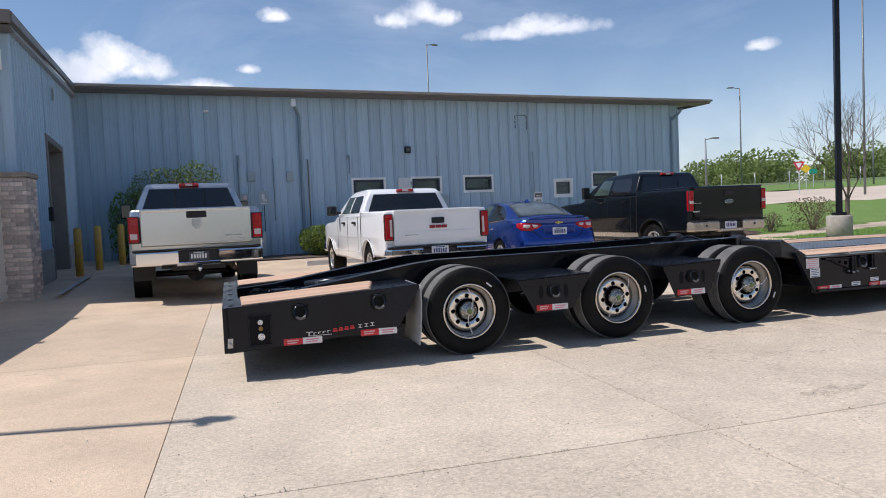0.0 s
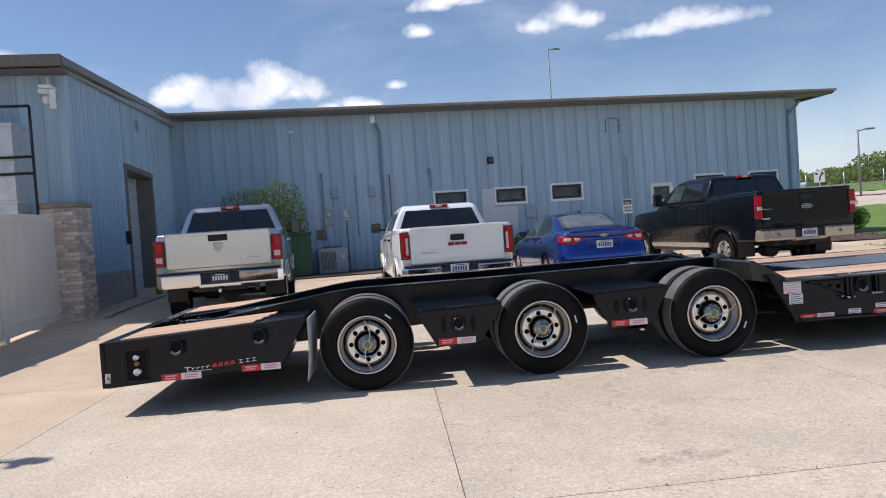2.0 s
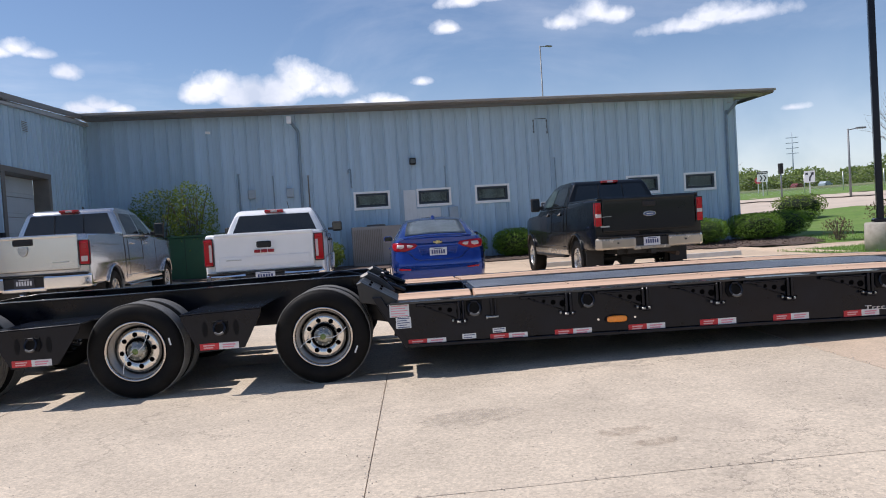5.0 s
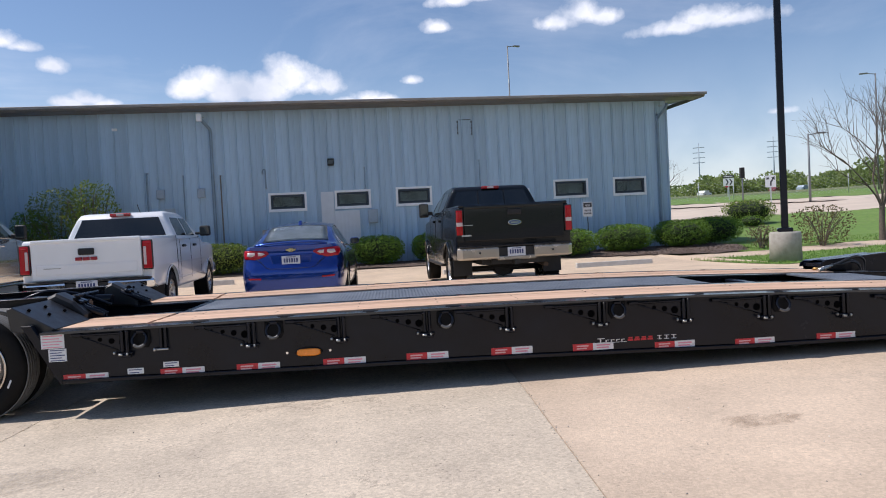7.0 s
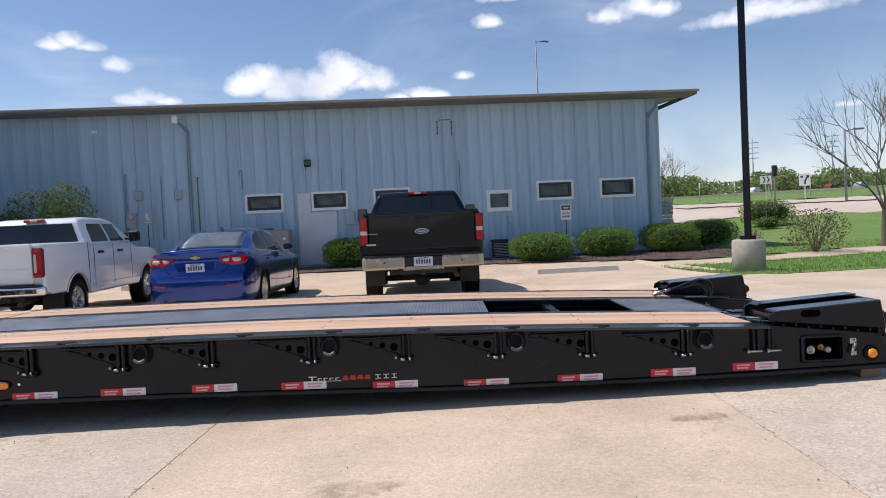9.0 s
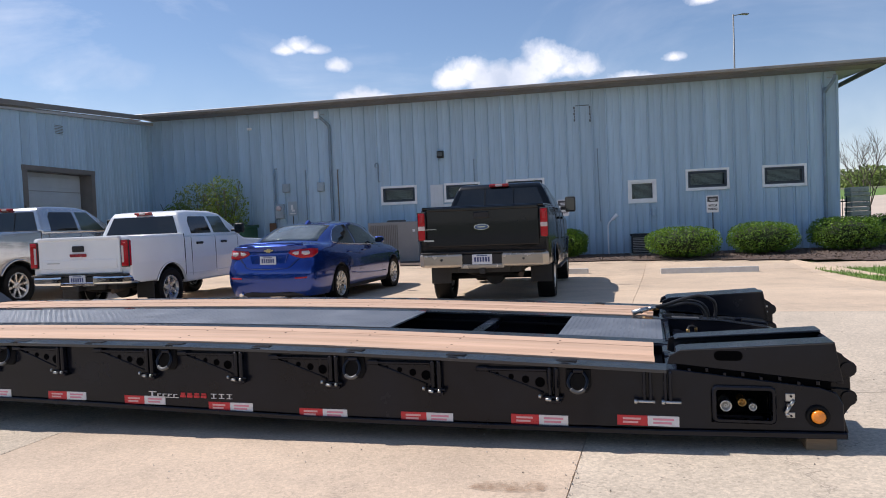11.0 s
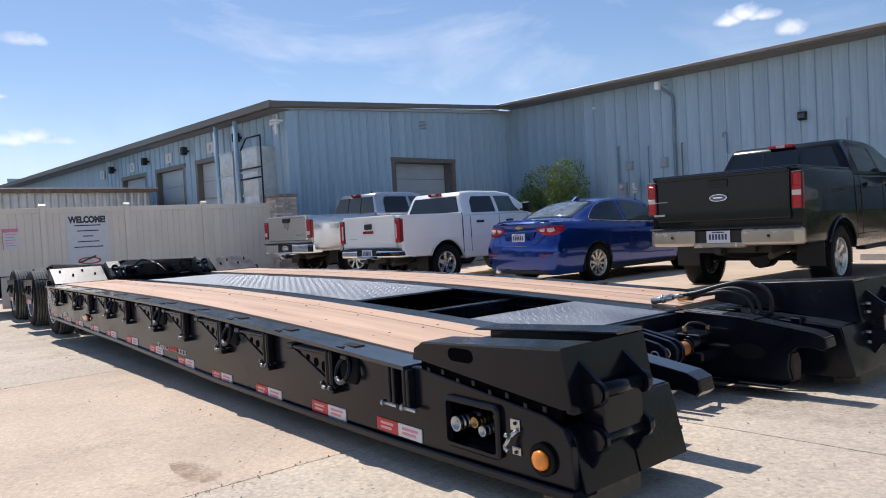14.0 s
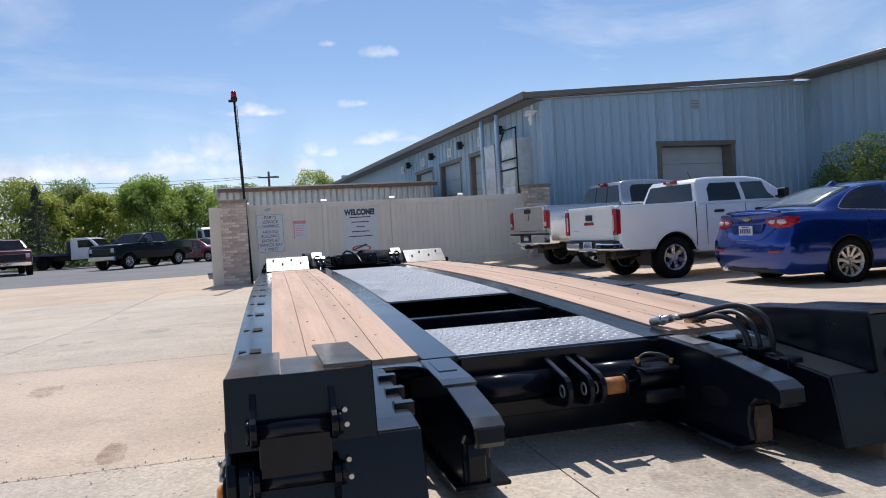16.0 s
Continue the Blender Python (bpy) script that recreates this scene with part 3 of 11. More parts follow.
def window(name, x0, x1, z0, z1, label, frame_mat, blind=True):
    ob = thing(name, label, "window", Matrix.Translation((x0, WALL_Y, z0)), kind="structure")
    w, h = x1 - x0, z1 - z0
    bm = bmesh.new()
    t = 0.05 if frame_mat is not M_WHITE else 0.06
    for a, b, c, d in ((-0.02, w + 0.02, -0.02, t), (-0.02, w + 0.02, h - t, h + 0.02), (-0.02, t, t, h - t), (w - t, w + 0.02, t, h - t)):
        box(bm, a, b, -0.055, 0.06, c, d, 0.006)
    part("window_frame", bm, M_WHITE, ob)
    bm = bmesh.new()
    s = 0.075 if frame_mat is not M_WHITE else 0.04
    for a, b, c, d in ((t, w - t, t, t + s), (t, w - t, h - t - s, h - t), (t, t + s, t + s, h - t - s), (w - t - s, w - t, t + s, h - t - s)):
        box(bm, a + 0.002, b - 0.002, -0.035, 0.04, c + 0.002, d - 0.002, 0.004)
    part("sash", bm, frame_mat, ob)
    bm = bmesh.new()
    box(bm, t + s, w - t - s, 0.0, 0.008, t + s, h - t - s)
    pane = part("pane", bm, M_WINDOW, ob)
    pane.visible_shadow = False
    if blind:
        bm = bmesh.new()
        z = t + s + 0.015
        while z < h - t - s - 0.01:
            box(bm, t + s + 0.01, w - t - s - 0.01, 0.07, 0.085, z, z + 0.019)
            z += 0.034
        tagged(part("blind", bm, M_BLIND, ob, "half-open pale slatted blind"), kind="stuff")
    bm = bmesh.new()
    box(bm, -0.025, w + 0.025, -0.07, 0.0, -0.040, -0.022, 0.004)
    part("window_sill", bm, M_WHITE, ob)
    return ob


M_WINDOW = clear_glass("window_glass", (0.55, 0.62, 0.62))
M_BLIND = surface("slatted_blind", (0.50, 0.56, 0.56), 0.6, vary=0.05)
M_SASH = surface("dark_blue_sash", (0.02, 0.035, 0.055), 0.4, vary=0.1)

wall_n = backing_wall("wall_north", "x", WALL_Y, 0.18, WALL_X - 0.18, END_X, 0.0, EAVE_Z + 0.06, OPENINGS, "long blue metal-clad wall with vertical ribbed panels")
wall_w = backing_wall("wall_west", "y", WALL_X - 0.18, 0.18, WING_Y, WALL_Y, 0.0, 4.62, [(11.72, 14.52, -1, 3.32)], "blue metal-clad end wall with a roll-up door opening")
wall_s = backing_wall("wall_south", "x", WING_Y, 0.18, -36.0, WALL_X - 0.18, 0.0, 4.62, [(-11.75, -9.4, -1, 3.72), (-15.05, -12.6, -1, 3.72), (-18.4, -15.9, -1, 3.72)],
                      "blue metal-clad wall with a row of service bay doors")
backing_wall("wall_east", "y", END_X - 0.18, 0.18, WALL_Y + 0.18, 45.0, 0.0, 5.2, [], "blue metal-clad end wall of the long building")
bm = bmesh.new()
box(bm, -36, END_X, 44.8, 45, 0, 5.2), box(bm, -36.2, -36, 8, 45, 0, 5.2)
tagged(link("wall_back", bm, M_STEEL_BLUE), "plain blue back walls of the building", "wall", kind="structure")
bm = bmesh.new()
box(bm, -36, WALL_X - 0.2, WING_Y + 0.2, 44.8, 0.0, 0.2), box(bm, WALL_X - 0.2, END_X - 0.2, WALL_Y + 0.2, 44.8, 0.0, 0.2)
tagged(link("floor", bm, M_CONC), "dark concrete floor inside the building", "floor", kind="structure")
bm = bmesh.new()
box(bm, WALL_X, END_X - 0.2, 20.6, 20.7, 0.2, 5.1)
tagged(link("wall_inner", bm, surface("inner_wall", (0.10, 0.10, 0.10), 0.8)), "plain inner office wall", "wall", kind="structure")


def rake(y):
    return 4.53 + (y - 7.6) * 0.066


siding(wall_n, "x", WALL_Y, -1, WALL_X, END_X, 0.10, lambda s: EAVE_Z + 0.058, OPENINGS)
siding(wall_w, "y", WALL_X, 1, WING_Y, WALL_Y, 0.85, lambda s: rake(s), [(11.72, 14.52, -1, 3.32)], pitch=0.305)
siding(wall_s, "x", WING_Y, -1, -20.0, WALL_X, 0.10, lambda s: 4.60, [(-11.75, -9.4, -1, 3.72), (-15.05, -12.6, -1, 3.72), (-18.4, -15.9, -1, 3.72)])

# roofs with eave fascia and gutter lip
bm = bmesh.new()
prism(bm, [(16.90, 5.345), (30, 6.04), (45.5, 5.2), (45.5, 5.10), (30, 5.95), (16.90, 5.25)], "x", -5.9, 16.85)
roof_main = tagged(link("roof", bm, M_ROOF), "low-pitched metal roof of the long building", "roof", kind="structure")
bm = bmesh.new()
box(bm, -6.3, 16.9, 16.84, 16.90, 5.245, 5.355, 0.008), box(bm, 16.85, 16.91, 16.90, 45.5, 5.22, 5.355, 0.008)
part("fascia", bm, M_TRIM, roof_main, "weathered brown eave fascia")
bm = bmesh.new()
box(bm, -6.3, 16.95, 16.78, 16.838, 5.29, 5.375, 0.012)
part("gutter", bm, M_TRIM_LIGHT, roof_main, "pale gutter lip along the eave")
bm = bmesh.new()
box(bm, -6.0, 16.85, 16.90, WALL_Y, 5.23, 5.245)
part("soffit", bm, M_TRIM, roof_main)
bm = bmesh.new()
prism(bm, [(7.45, 4.62), (WALL_Y - 0.6, 5.16), (30, 5.75), (30, 5.65), (WALL_Y - 0.6, 5.06), (7.45, 4.52)], "x", -36.5, -5.93)
roof_wing = tagged(link("roof_wing", bm, M_ROOF), "low-pitched metal roof of the service wing", "roof", kind="structure")
bm = bmesh.new()
prism(bm, [(7.40, 4.72), (16.85, 5.34), (16.85, 5.20), (7.40, 4.57)], "x", -5.93, -5.86, 0.006)
part("fascia", bm, M_TRIM, roof_wing, "brown rake trim on the end wall")
bm = bmesh.new()
box(bm, -36.5, -5.88, 7.36, 7.45, 4.54, 4.74, 0.008)
part("fascia", bm, M_TRIM, roof_wing, "brown eave fascia of the wing")
bm = bmesh.new()
box(bm, -36.4, -5.93, 7.45, WING_Y, 4.52, 4.54), prism(bm, [(7.45, 4.56), (16.85, 5.19), (16.85, 5.17), (7.45, 4.54)], "x", -6.06, -5.93)
part("soffit", bm, M_TRIM, roof_wing)

# corner trims and plinth
bm = bmesh.new()
box(bm, END_X - 0.02, END_X + 0.045, WALL_Y - 0.05, WALL_Y + 0.12, 0.1, 5.1, 0.006)
box(bm, WALL_X - 0.12, WALL_X + 0.045, WING_Y - 0.05, WING_Y + 0.10, 0.1, 4.5, 0.006)
tagged(link("trim", bm, M_STEEL_BLUE), "blue metal corner trims", "trim", kind="structure")
bm = bmesh.new()
box(bm, WALL_X, WALL_X + 0.06, 8.15, 11.55, 0.0, 0.88, 0.01), box(bm, WALL_X, WALL_X + 0.06, 14.7, 17.5, 0.0, 0.88, 0.01)
tagged(link("baseboard", bm, M_BASEWALL), "grey rendered plinth along the end wall", "plinth", kind="structure")

for k, (a, b, c, d) in enumerate(OPENINGS):
    window(f"window_{k + 1}", a, b, c, d, "narrow horizontal window with white frame and dark sash" if k != 3 else "small square window with a white frame", M_SASH if k != 3 else M_WHITE)


def roll_door(name, axis, at, a0, a1, z1, label, recess=0.16):
    """A sectional door set back in its opening, with jamb trims."""
    ob = thing(name, label, "roll-up door", kind="structure")
    n = max(4, round((z1 - 0.1) / 0.55))
    h = (z1 - 0.1) / n
    for k in range(n):
        bm = bmesh.new()
        lo, hi = 0.1 + k * h + 0.006, 0.1 + (k + 1) * h - 0.006
        if axis == "y":
            box(bm, at - recess - 0.04, at - recess, a0 + 0.02, a1 - 0.02, lo, hi, 0.008)
            box(bm, at - recess - 0.002, at - recess + 0.012, a0 + 0.05, a1 - 0.05, lo + 0.1, hi - 0.1, 0.006)
        else:
            box(bm, a0 + 0.02, a1 - 0.02, at + recess, at + recess + 0.04, lo, hi, 0.008)
            box(bm, a0 + 0.05, a1 - 0.05, at + recess - 0.012, at + recess + 0.002, lo + 0.1, hi - 0.1, 0.006)
        part("panel", bm, M_ROLL, ob)
    # added dark plate behind the panels, stops light leaking through their gaps
    bm = bmesh.new()
    if axis == "y":
        box(bm, at - recess - 0.09, at - recess - 0.045, a0 - 0.05, a1 + 0.05, 0.1, z1 + 0.1)
    else:
        box(bm, a0 - 0.05, a1 + 0.05, at + recess + 0.045, at + recess + 0.09, 0.1, z1 + 0.1)
    part("door_leaf", bm, M_TRIM, ob)
    for p, q in ((a0 - 0.14, a0 + 0.02), (a1 - 0.02, a1 + 0.14)):
        bm = bmesh.new()
        if axis == "y":
            box(bm, at - recess, at + 0.05, p, q, 0.1, z1, 0.006)
        else:
            box(bm, p, q, at - 0.05, at + recess, 0.1, z1, 0.006)
        part("jamb", bm, M_TRIM, ob)
    bm = bmesh.new()
    if axis == "y":
        box(bm, at - recess, at + 0.052, a0 - 0.16, a1 + 0.16, z1, z1 + 0.14, 0.006)
    else:
        box(bm, a0 - 0.16, a1 + 0.16, at - 0.052, at + recess, z1, z1 + 0.14, 0.006)
    part("header", bm, M_TRIM, ob)
    return ob


roll_door("door_1", "y", WALL_X, 11.84, 14.40, 3.20, "closed off-white sectional door with brown jambs in the end wall", 0.36)
for k, (a, b) in enumerate(((-11.75, -9.4), (-15.05, -12.6), (-18.4, -15.9))):
    roll_door(f"door_{k + 2}", "x", WING_Y, a + 0.12, b - 0.12, 3.58, "closed white service bay door with brown jambs", 0.14)

# ---- concrete slabs of the lot ----
SLAB = Matrix.Translation((0.02, -0.233, 0)) @ Matrix.Rotation(radians(-6.0), 4, "Z")
SLAB_U = [-14.2, -10.8, -7.3, -3.86, -0.99, 1.93, 5.28, 8.53, 11.9, 15.2, 18.5, 21.8, 25.1, 28.4, 31.7]
SLAB_V = [-18, -14.0, -10.2, -6.4, -2.46, 1.3, 5.1, 8.9, 12.7, 16.4]


def build_slabs(parent):
    for i in range(len(SLAB_U) - 1):
        for j in range(len(SLAB_V) - 1):
            u0, u1, v0, v1 = SLAB_U[i] + 0.003, SLAB_U[i + 1] - 0.003, SLAB_V[j] + 0.003, SLAB_V[j + 1] - 0.003
            bm = bmesh.new()
            n = 6
            grid = {}
            for a in range(n + 1):
                for b in range(n + 1):
                    p = SLAB @ Vector((u0 + (u1 - u0) * a / n, v0 + (v1 - v0) * b / n, 0))
                    x, y = p.x, p.y
                    # the lot ends at the lawn and at the planting bed
                    if x > 13.6 and y > 7.6:
                        k = 1.0 - ss(13.6, 14.6, x)
                        y = min(y, 7.6 + 3.0 * k * (1 if y > 7.6 else 0)) if x < 14.6 else 7.6
                    y = min(y, 14.75)
                    grid[a, b] = bm.verts.new((x, y, ground_z(x, y) + 0.002 + 0.002 * noise.noise((x * 0.7, y * 0.7, 3.3))))
            for a in range(n):
                for b in range(n):
                    f = (grid[a, b], grid[a + 1, b], grid[a + 1, b + 1], grid[a, b + 1])
                    c = [v.co for v in f]
                    if (c[2] - c[0]).cross(c[3] - c[1]).length > 1e-4:
                        bm.faces.new(f)
            rim = [e for e in bm.edges if len(e.link_faces) == 1]
            if not rim:
                bm.free()
                continue
            r = bmesh.ops.extrude_edge_only(bm, edges=rim)
            for v in (g for g in r["geom"] if isinstance(g, bmesh.types.BMVert)):
                v.co.z -= 0.012
            for v in [v for v in bm.verts if not v.link_faces]:
                bm.verts.remove(v)
            part("slab", bm, M_LOT_TAN if (SLAB_V[j] > 5 and SLAB_U[i] > -7.4) or (SLAB_U[i] < -3.9 and SLAB_V[j] > -11) else M_LOT_COARSE if SLAB_U[i] < 2 or (SLAB_U[i] > 8.5 and SLAB_V[j] < 5) or SLAB_V[j] < -10 else M_LOT, parent)


pavement = bpy.data.objects["pavement"]

# ---- lowboy trailer ----
# own axes: u along the trailer (rear to front), v across it (near side 0), w up
WIDE = 2.59


def deck_w(u):
    """Top of the cambered main deck."""
    return float(np.interp(u, (1.9, 3.5, 5, 6.2, 7, 8, 8.9, 9.8), (0.650, 0.658, 0.660, 0.650, 0.634, 0.602, 0.565, 0.545)))


def under_w(u):
    """Underside of the main deck beams."""
    return float(np.interp(u, (1.9, 5, 7.2, 8.7, 9.75), (0.288, 0.264, 0.222, 0.226, 0.250)))


trailer = thing("lowboy_trailer", "detached black three-axle lowboy trailer with timber deck on concrete", "trailer", TRAILER)


def bent_box(bm, u0, u1, v0, v1, drop0, drop1, step=0.6):
    """A strip that follows the deck's camber, from drop1 under the deck top down to drop0 under it."""
    n = max(1, round((u1 - u0) / step))
    rings = []
    for k in range(n + 1):
        u = u0 + (u1 - u0) * k / n
        t = deck_w(u)
        rings.append([bm.verts.new(p) for p in ((u, v0, t - drop0), (u, v1, t - drop0), (u, v1, t - drop1), (u, v0, t - drop1))])
    fs = [bm.faces.new(rings[0]), bm.faces.new(rings[-1][::-1])]
    for a, b in zip(rings, rings[1:]):
        for i in range(4):
            fs.append(bm.faces.new((a[i], b[i], b[(i + 1) % 4], a[(i + 1) % 4])))
    bmesh.ops.recalc_face_normals(bm, faces=fs)


def mir(v, far):
    return WIDE - v if far else v


def span(bm, u0, u1, v0, v1, w0, w1, far, bevel=0.0):
    a, b = sorted((mir(v0, far), mir(v1, far)))
    return box(bm, u0, u1, a, b, w0, w1, bevel)


def side_prism(bm, pts, v0, v1, far, bevel=0.0):
    a, b = sorted((mir(v0, far), mir(v1, far)))
    return prism(bm, pts, "y", a, b, bevel)


def deck_sides(far):
    us = [2.0, 3.0, 4.0, 5.0, 6.0, 7.0, 8.0, 8.9]
    top = [(u, deck_w(u) - 0.006) for u in us]
    low = [(u, under_w(u) + 0.03) for u in (9.0, 8.0, 7.0, 6.0, 5.0, 4.0, 3.0, 2.12)]
    bm = bmesh.new()
    side_prism(bm, [(1.97, 0.632)] + top + [(9.0, 0.56), (9.64, 0.487), (9.71, 0.462), (9.738, 0.41), (9.742, 0.28)] + low, 0.0, 0.03, far, 0.004)
    part("side_beam", bm, M_BLACK_PAINT, trailer)
    # lower flange, rolled edge
    bm = bmesh.new()
    side_prism(bm, [(2.12, 0.318)] + [(u, under_w(u) + 0.03) for u in us[1:]] + [(9.75, 0.28), (9.75, 0.25)] + [(u, under_w(u)) for u in us[::-1][:-1]] + [(2.12, 0.288)], -0.022, 0.10, far, 0.005)
    part("lower_flange", bm, M_BLACK_PAINT, trailer)
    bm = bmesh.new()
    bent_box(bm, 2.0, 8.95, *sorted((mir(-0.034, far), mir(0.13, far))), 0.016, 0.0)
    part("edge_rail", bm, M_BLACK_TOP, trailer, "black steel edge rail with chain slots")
    # slots in the rail: small raised keepers, black to paint the shaded openings
    for k in range(11):
        u = 2.45 + k * 0.6
        bm = bmesh.new()
        a, b = sorted((mir(0.035, far), mir(0.085, far)))
        box(bm, u - 0.055, u + 0.055, a, b, deck_w(u) - 0.004, deck_w(u) + 0.0025, 0.001)
        prism(bm, [(u - 0.03, mir(-0.012, far)), (u, mir(0.018, far)), (u + 0.03, mir(-0.012, far))], "z", deck_w(u) + 0.0005, deck_w(u) + 0.003)
        part("chain_slot", bm, M_BLACK_DARK, trailer)
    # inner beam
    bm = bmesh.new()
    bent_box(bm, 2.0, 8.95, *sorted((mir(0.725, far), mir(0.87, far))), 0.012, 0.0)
    part("beam_top", bm, M_BLACK_TOP, trailer, "black steel beam between planks and plate, sky sheen in its colour")
    bm = bmesh.new()
    bent_box(bm, 2.0, 8.95, *sorted((mir(0.79, far), mir(0.805, far))), 0.36, 0.012)
    bent_box(bm, 2.0, 8.95, *sorted((mir(0.725, far), mir(0.87, far))), 0.375, 0.36)
    part("main_beam", bm, M_BLACK_PAINT, trailer)
    # planks: four wide, rear piece and main piece, ends not quite even
    w = (0.722 - 0.132) / 4
    for k in range(4):
        for u0, u1 in ((2.03, 2.665 + 0.01 * k), (2.69 + 0.01 * k, 8.90)):
            a, b = sorted((mir(0.132 + k * w, far), mir(0.132 + (k + 1) * w - 0.003, far)))
            bm = bmesh.new()
            bent_box(bm, u0 + random.uniform(0, 0.006), u1 - random.uniform(0, 0.008), a, b, 0.035, -0.006 + random.uniform(-0.002, 0.002))
            part("plank", bm, M_WOOD, trailer, "weathered hardwood deck plank")
    # bolt heads in rows across the planks
    bm = bmesh.new()
    u = 2.95
    while u < 8.9:
        for k in range(4):
            for d in (0.045,) if k % 2 else (0.10,):
                v = mir(0.133 + k * w + d, far)
                z = deck_w(u) + 0.0045
                rod(bm, (u, v, z - 0.01), (u, v, z + 0.0025), 0.0065, 6)
        u += 0.6
    tagged(part("deck_bolts", bm, M_RUST, trailer), kind="stuff")


def tread_lugs(bm, u0, u1, v0, v1):
    """Raised lozenges of tread plate, alternately turned."""
    pitch = 0.029
    verts, faces = [], []
    nu, nv = int((u1 - u0) / pitch), int((v1 - v0) / pitch)
    for i in range(nu):
        for j in range(nv):
            u, v = u0 + (i + 0.5) * pitch, v0 + (j + 0.5 + 0.5 * (i // 2 % 2) + random.uniform(-0.12, 0.12)) * pitch
            z = deck_w(u) + 0.001
            a = radians(45 if (i + j) % 2 else -45)
            c, s = math.cos(a), math.sin(a)
            k = len(verts)
            for du, dv, dz in ((-0.0115, 0, 0), (0, 0.0045, 0), (0.0115, 0, 0), (0, -0.0045, 0), (-0.005, 0, 0.0015), (0.005, 0, 0.0015)):
                verts.append((u + c * du - s * dv, v + s * du + c * dv, z + dz))
            faces += [(k, k + 3, k + 4), (k, k + 4, k + 1), (k + 2, k + 5, k + 3), (k + 2, k + 1, k + 5), (k + 3, k + 5, k + 4), (k + 1, k + 4, k + 5)]
    me = bpy.data.meshes.new("raised_lug_pattern")
    me.from_pydata(verts, [], faces)
    return me


def deck_middle():
    for u0, u1 in ((2.76, 7.15), (8.31, 8.95)):
        bm = bmesh.new()
        bent_box(bm, u0, u1, 0.872, WIDE - 0.872, 0.012, 0.0)
        plate = part("tread_plate", bm, M_TREAD, trailer, "black raised-lug tread plate with worn shiny lugs")
        me = tread_lugs(None, u0 + 0.01, u1 - 0.01, 0.88, WIDE - 0.88)
        me.materials.append(M_TREAD)
        tagged(share("raised_lug_pattern", me, plate, Matrix()), kind="stuff")
    # unseen sheet added under the planks to stop sun falling through the gaps
    for v in (0.035, WIDE - 0.86):
        bm = bmesh.new()
        bent_box(bm, 2.02, 8.94, v, v + 0.825, 0.075, 0.065)
        part("sub_floor", bm, M_BLACK_DARK, trailer)
    # bare worn edge along the long plate
    bm = bmesh.new()
    bent_box(bm, 2.8, 7.15, 0.866, 0.878, 0.0, -0.003)
    part("plate_edge", bm, M_SCUFF, trailer)
    bm = bmesh.new()
    box(bm, 7.68, 7.76, 0.80, WIDE - 0.80, deck_w(7.7) - 0.10, deck_w(7.7) - 0.035, 0.006)
    part("cross_member", bm, M_BLACK_PAINT, trailer)
    for k in range(13):
        u = 2.15 + k * 0.56
        if 7.1 < u < 8.35:
            continue
        bm = bmesh.new()
        box(bm, u - 0.04, u + 0.04, 0.03, WIDE - 0.03, under_w(u) + 0.05, under_w(u) + 0.15, 0.005)
        part("cross_member", bm, M_BLACK_DARK, trailer)
    bm = bmesh.new()
    box(bm, 2.70, 2.76, 0.81, WIDE - 0.81, 0.30, 0.655, 0.005)
    part("bulkhead", bm, M_BLACK_PAINT, trailer)
    bm = bmesh.new()
    box(bm, 8.93, 8.97, 0.80, WIDE - 0.80, 0.20, 0.552, 0.006)
    part("bulkhead", bm, M_BLACK_PAINT, trailer)
    # floor of the open bays
    bm = bmesh.new()
    box(bm, 7.1, 8.36, 0.81, WIDE - 0.81, 0.235, 0.245)
    part("pan", bm, M_BLACK_DARK, trailer)
    bm = bmesh.new()
    box(bm, 2.05, 2.70, 0.81, WIDE - 0.81, 0.32, 0.33)
    part("pan", bm, M_BLACK_DARK, trailer)


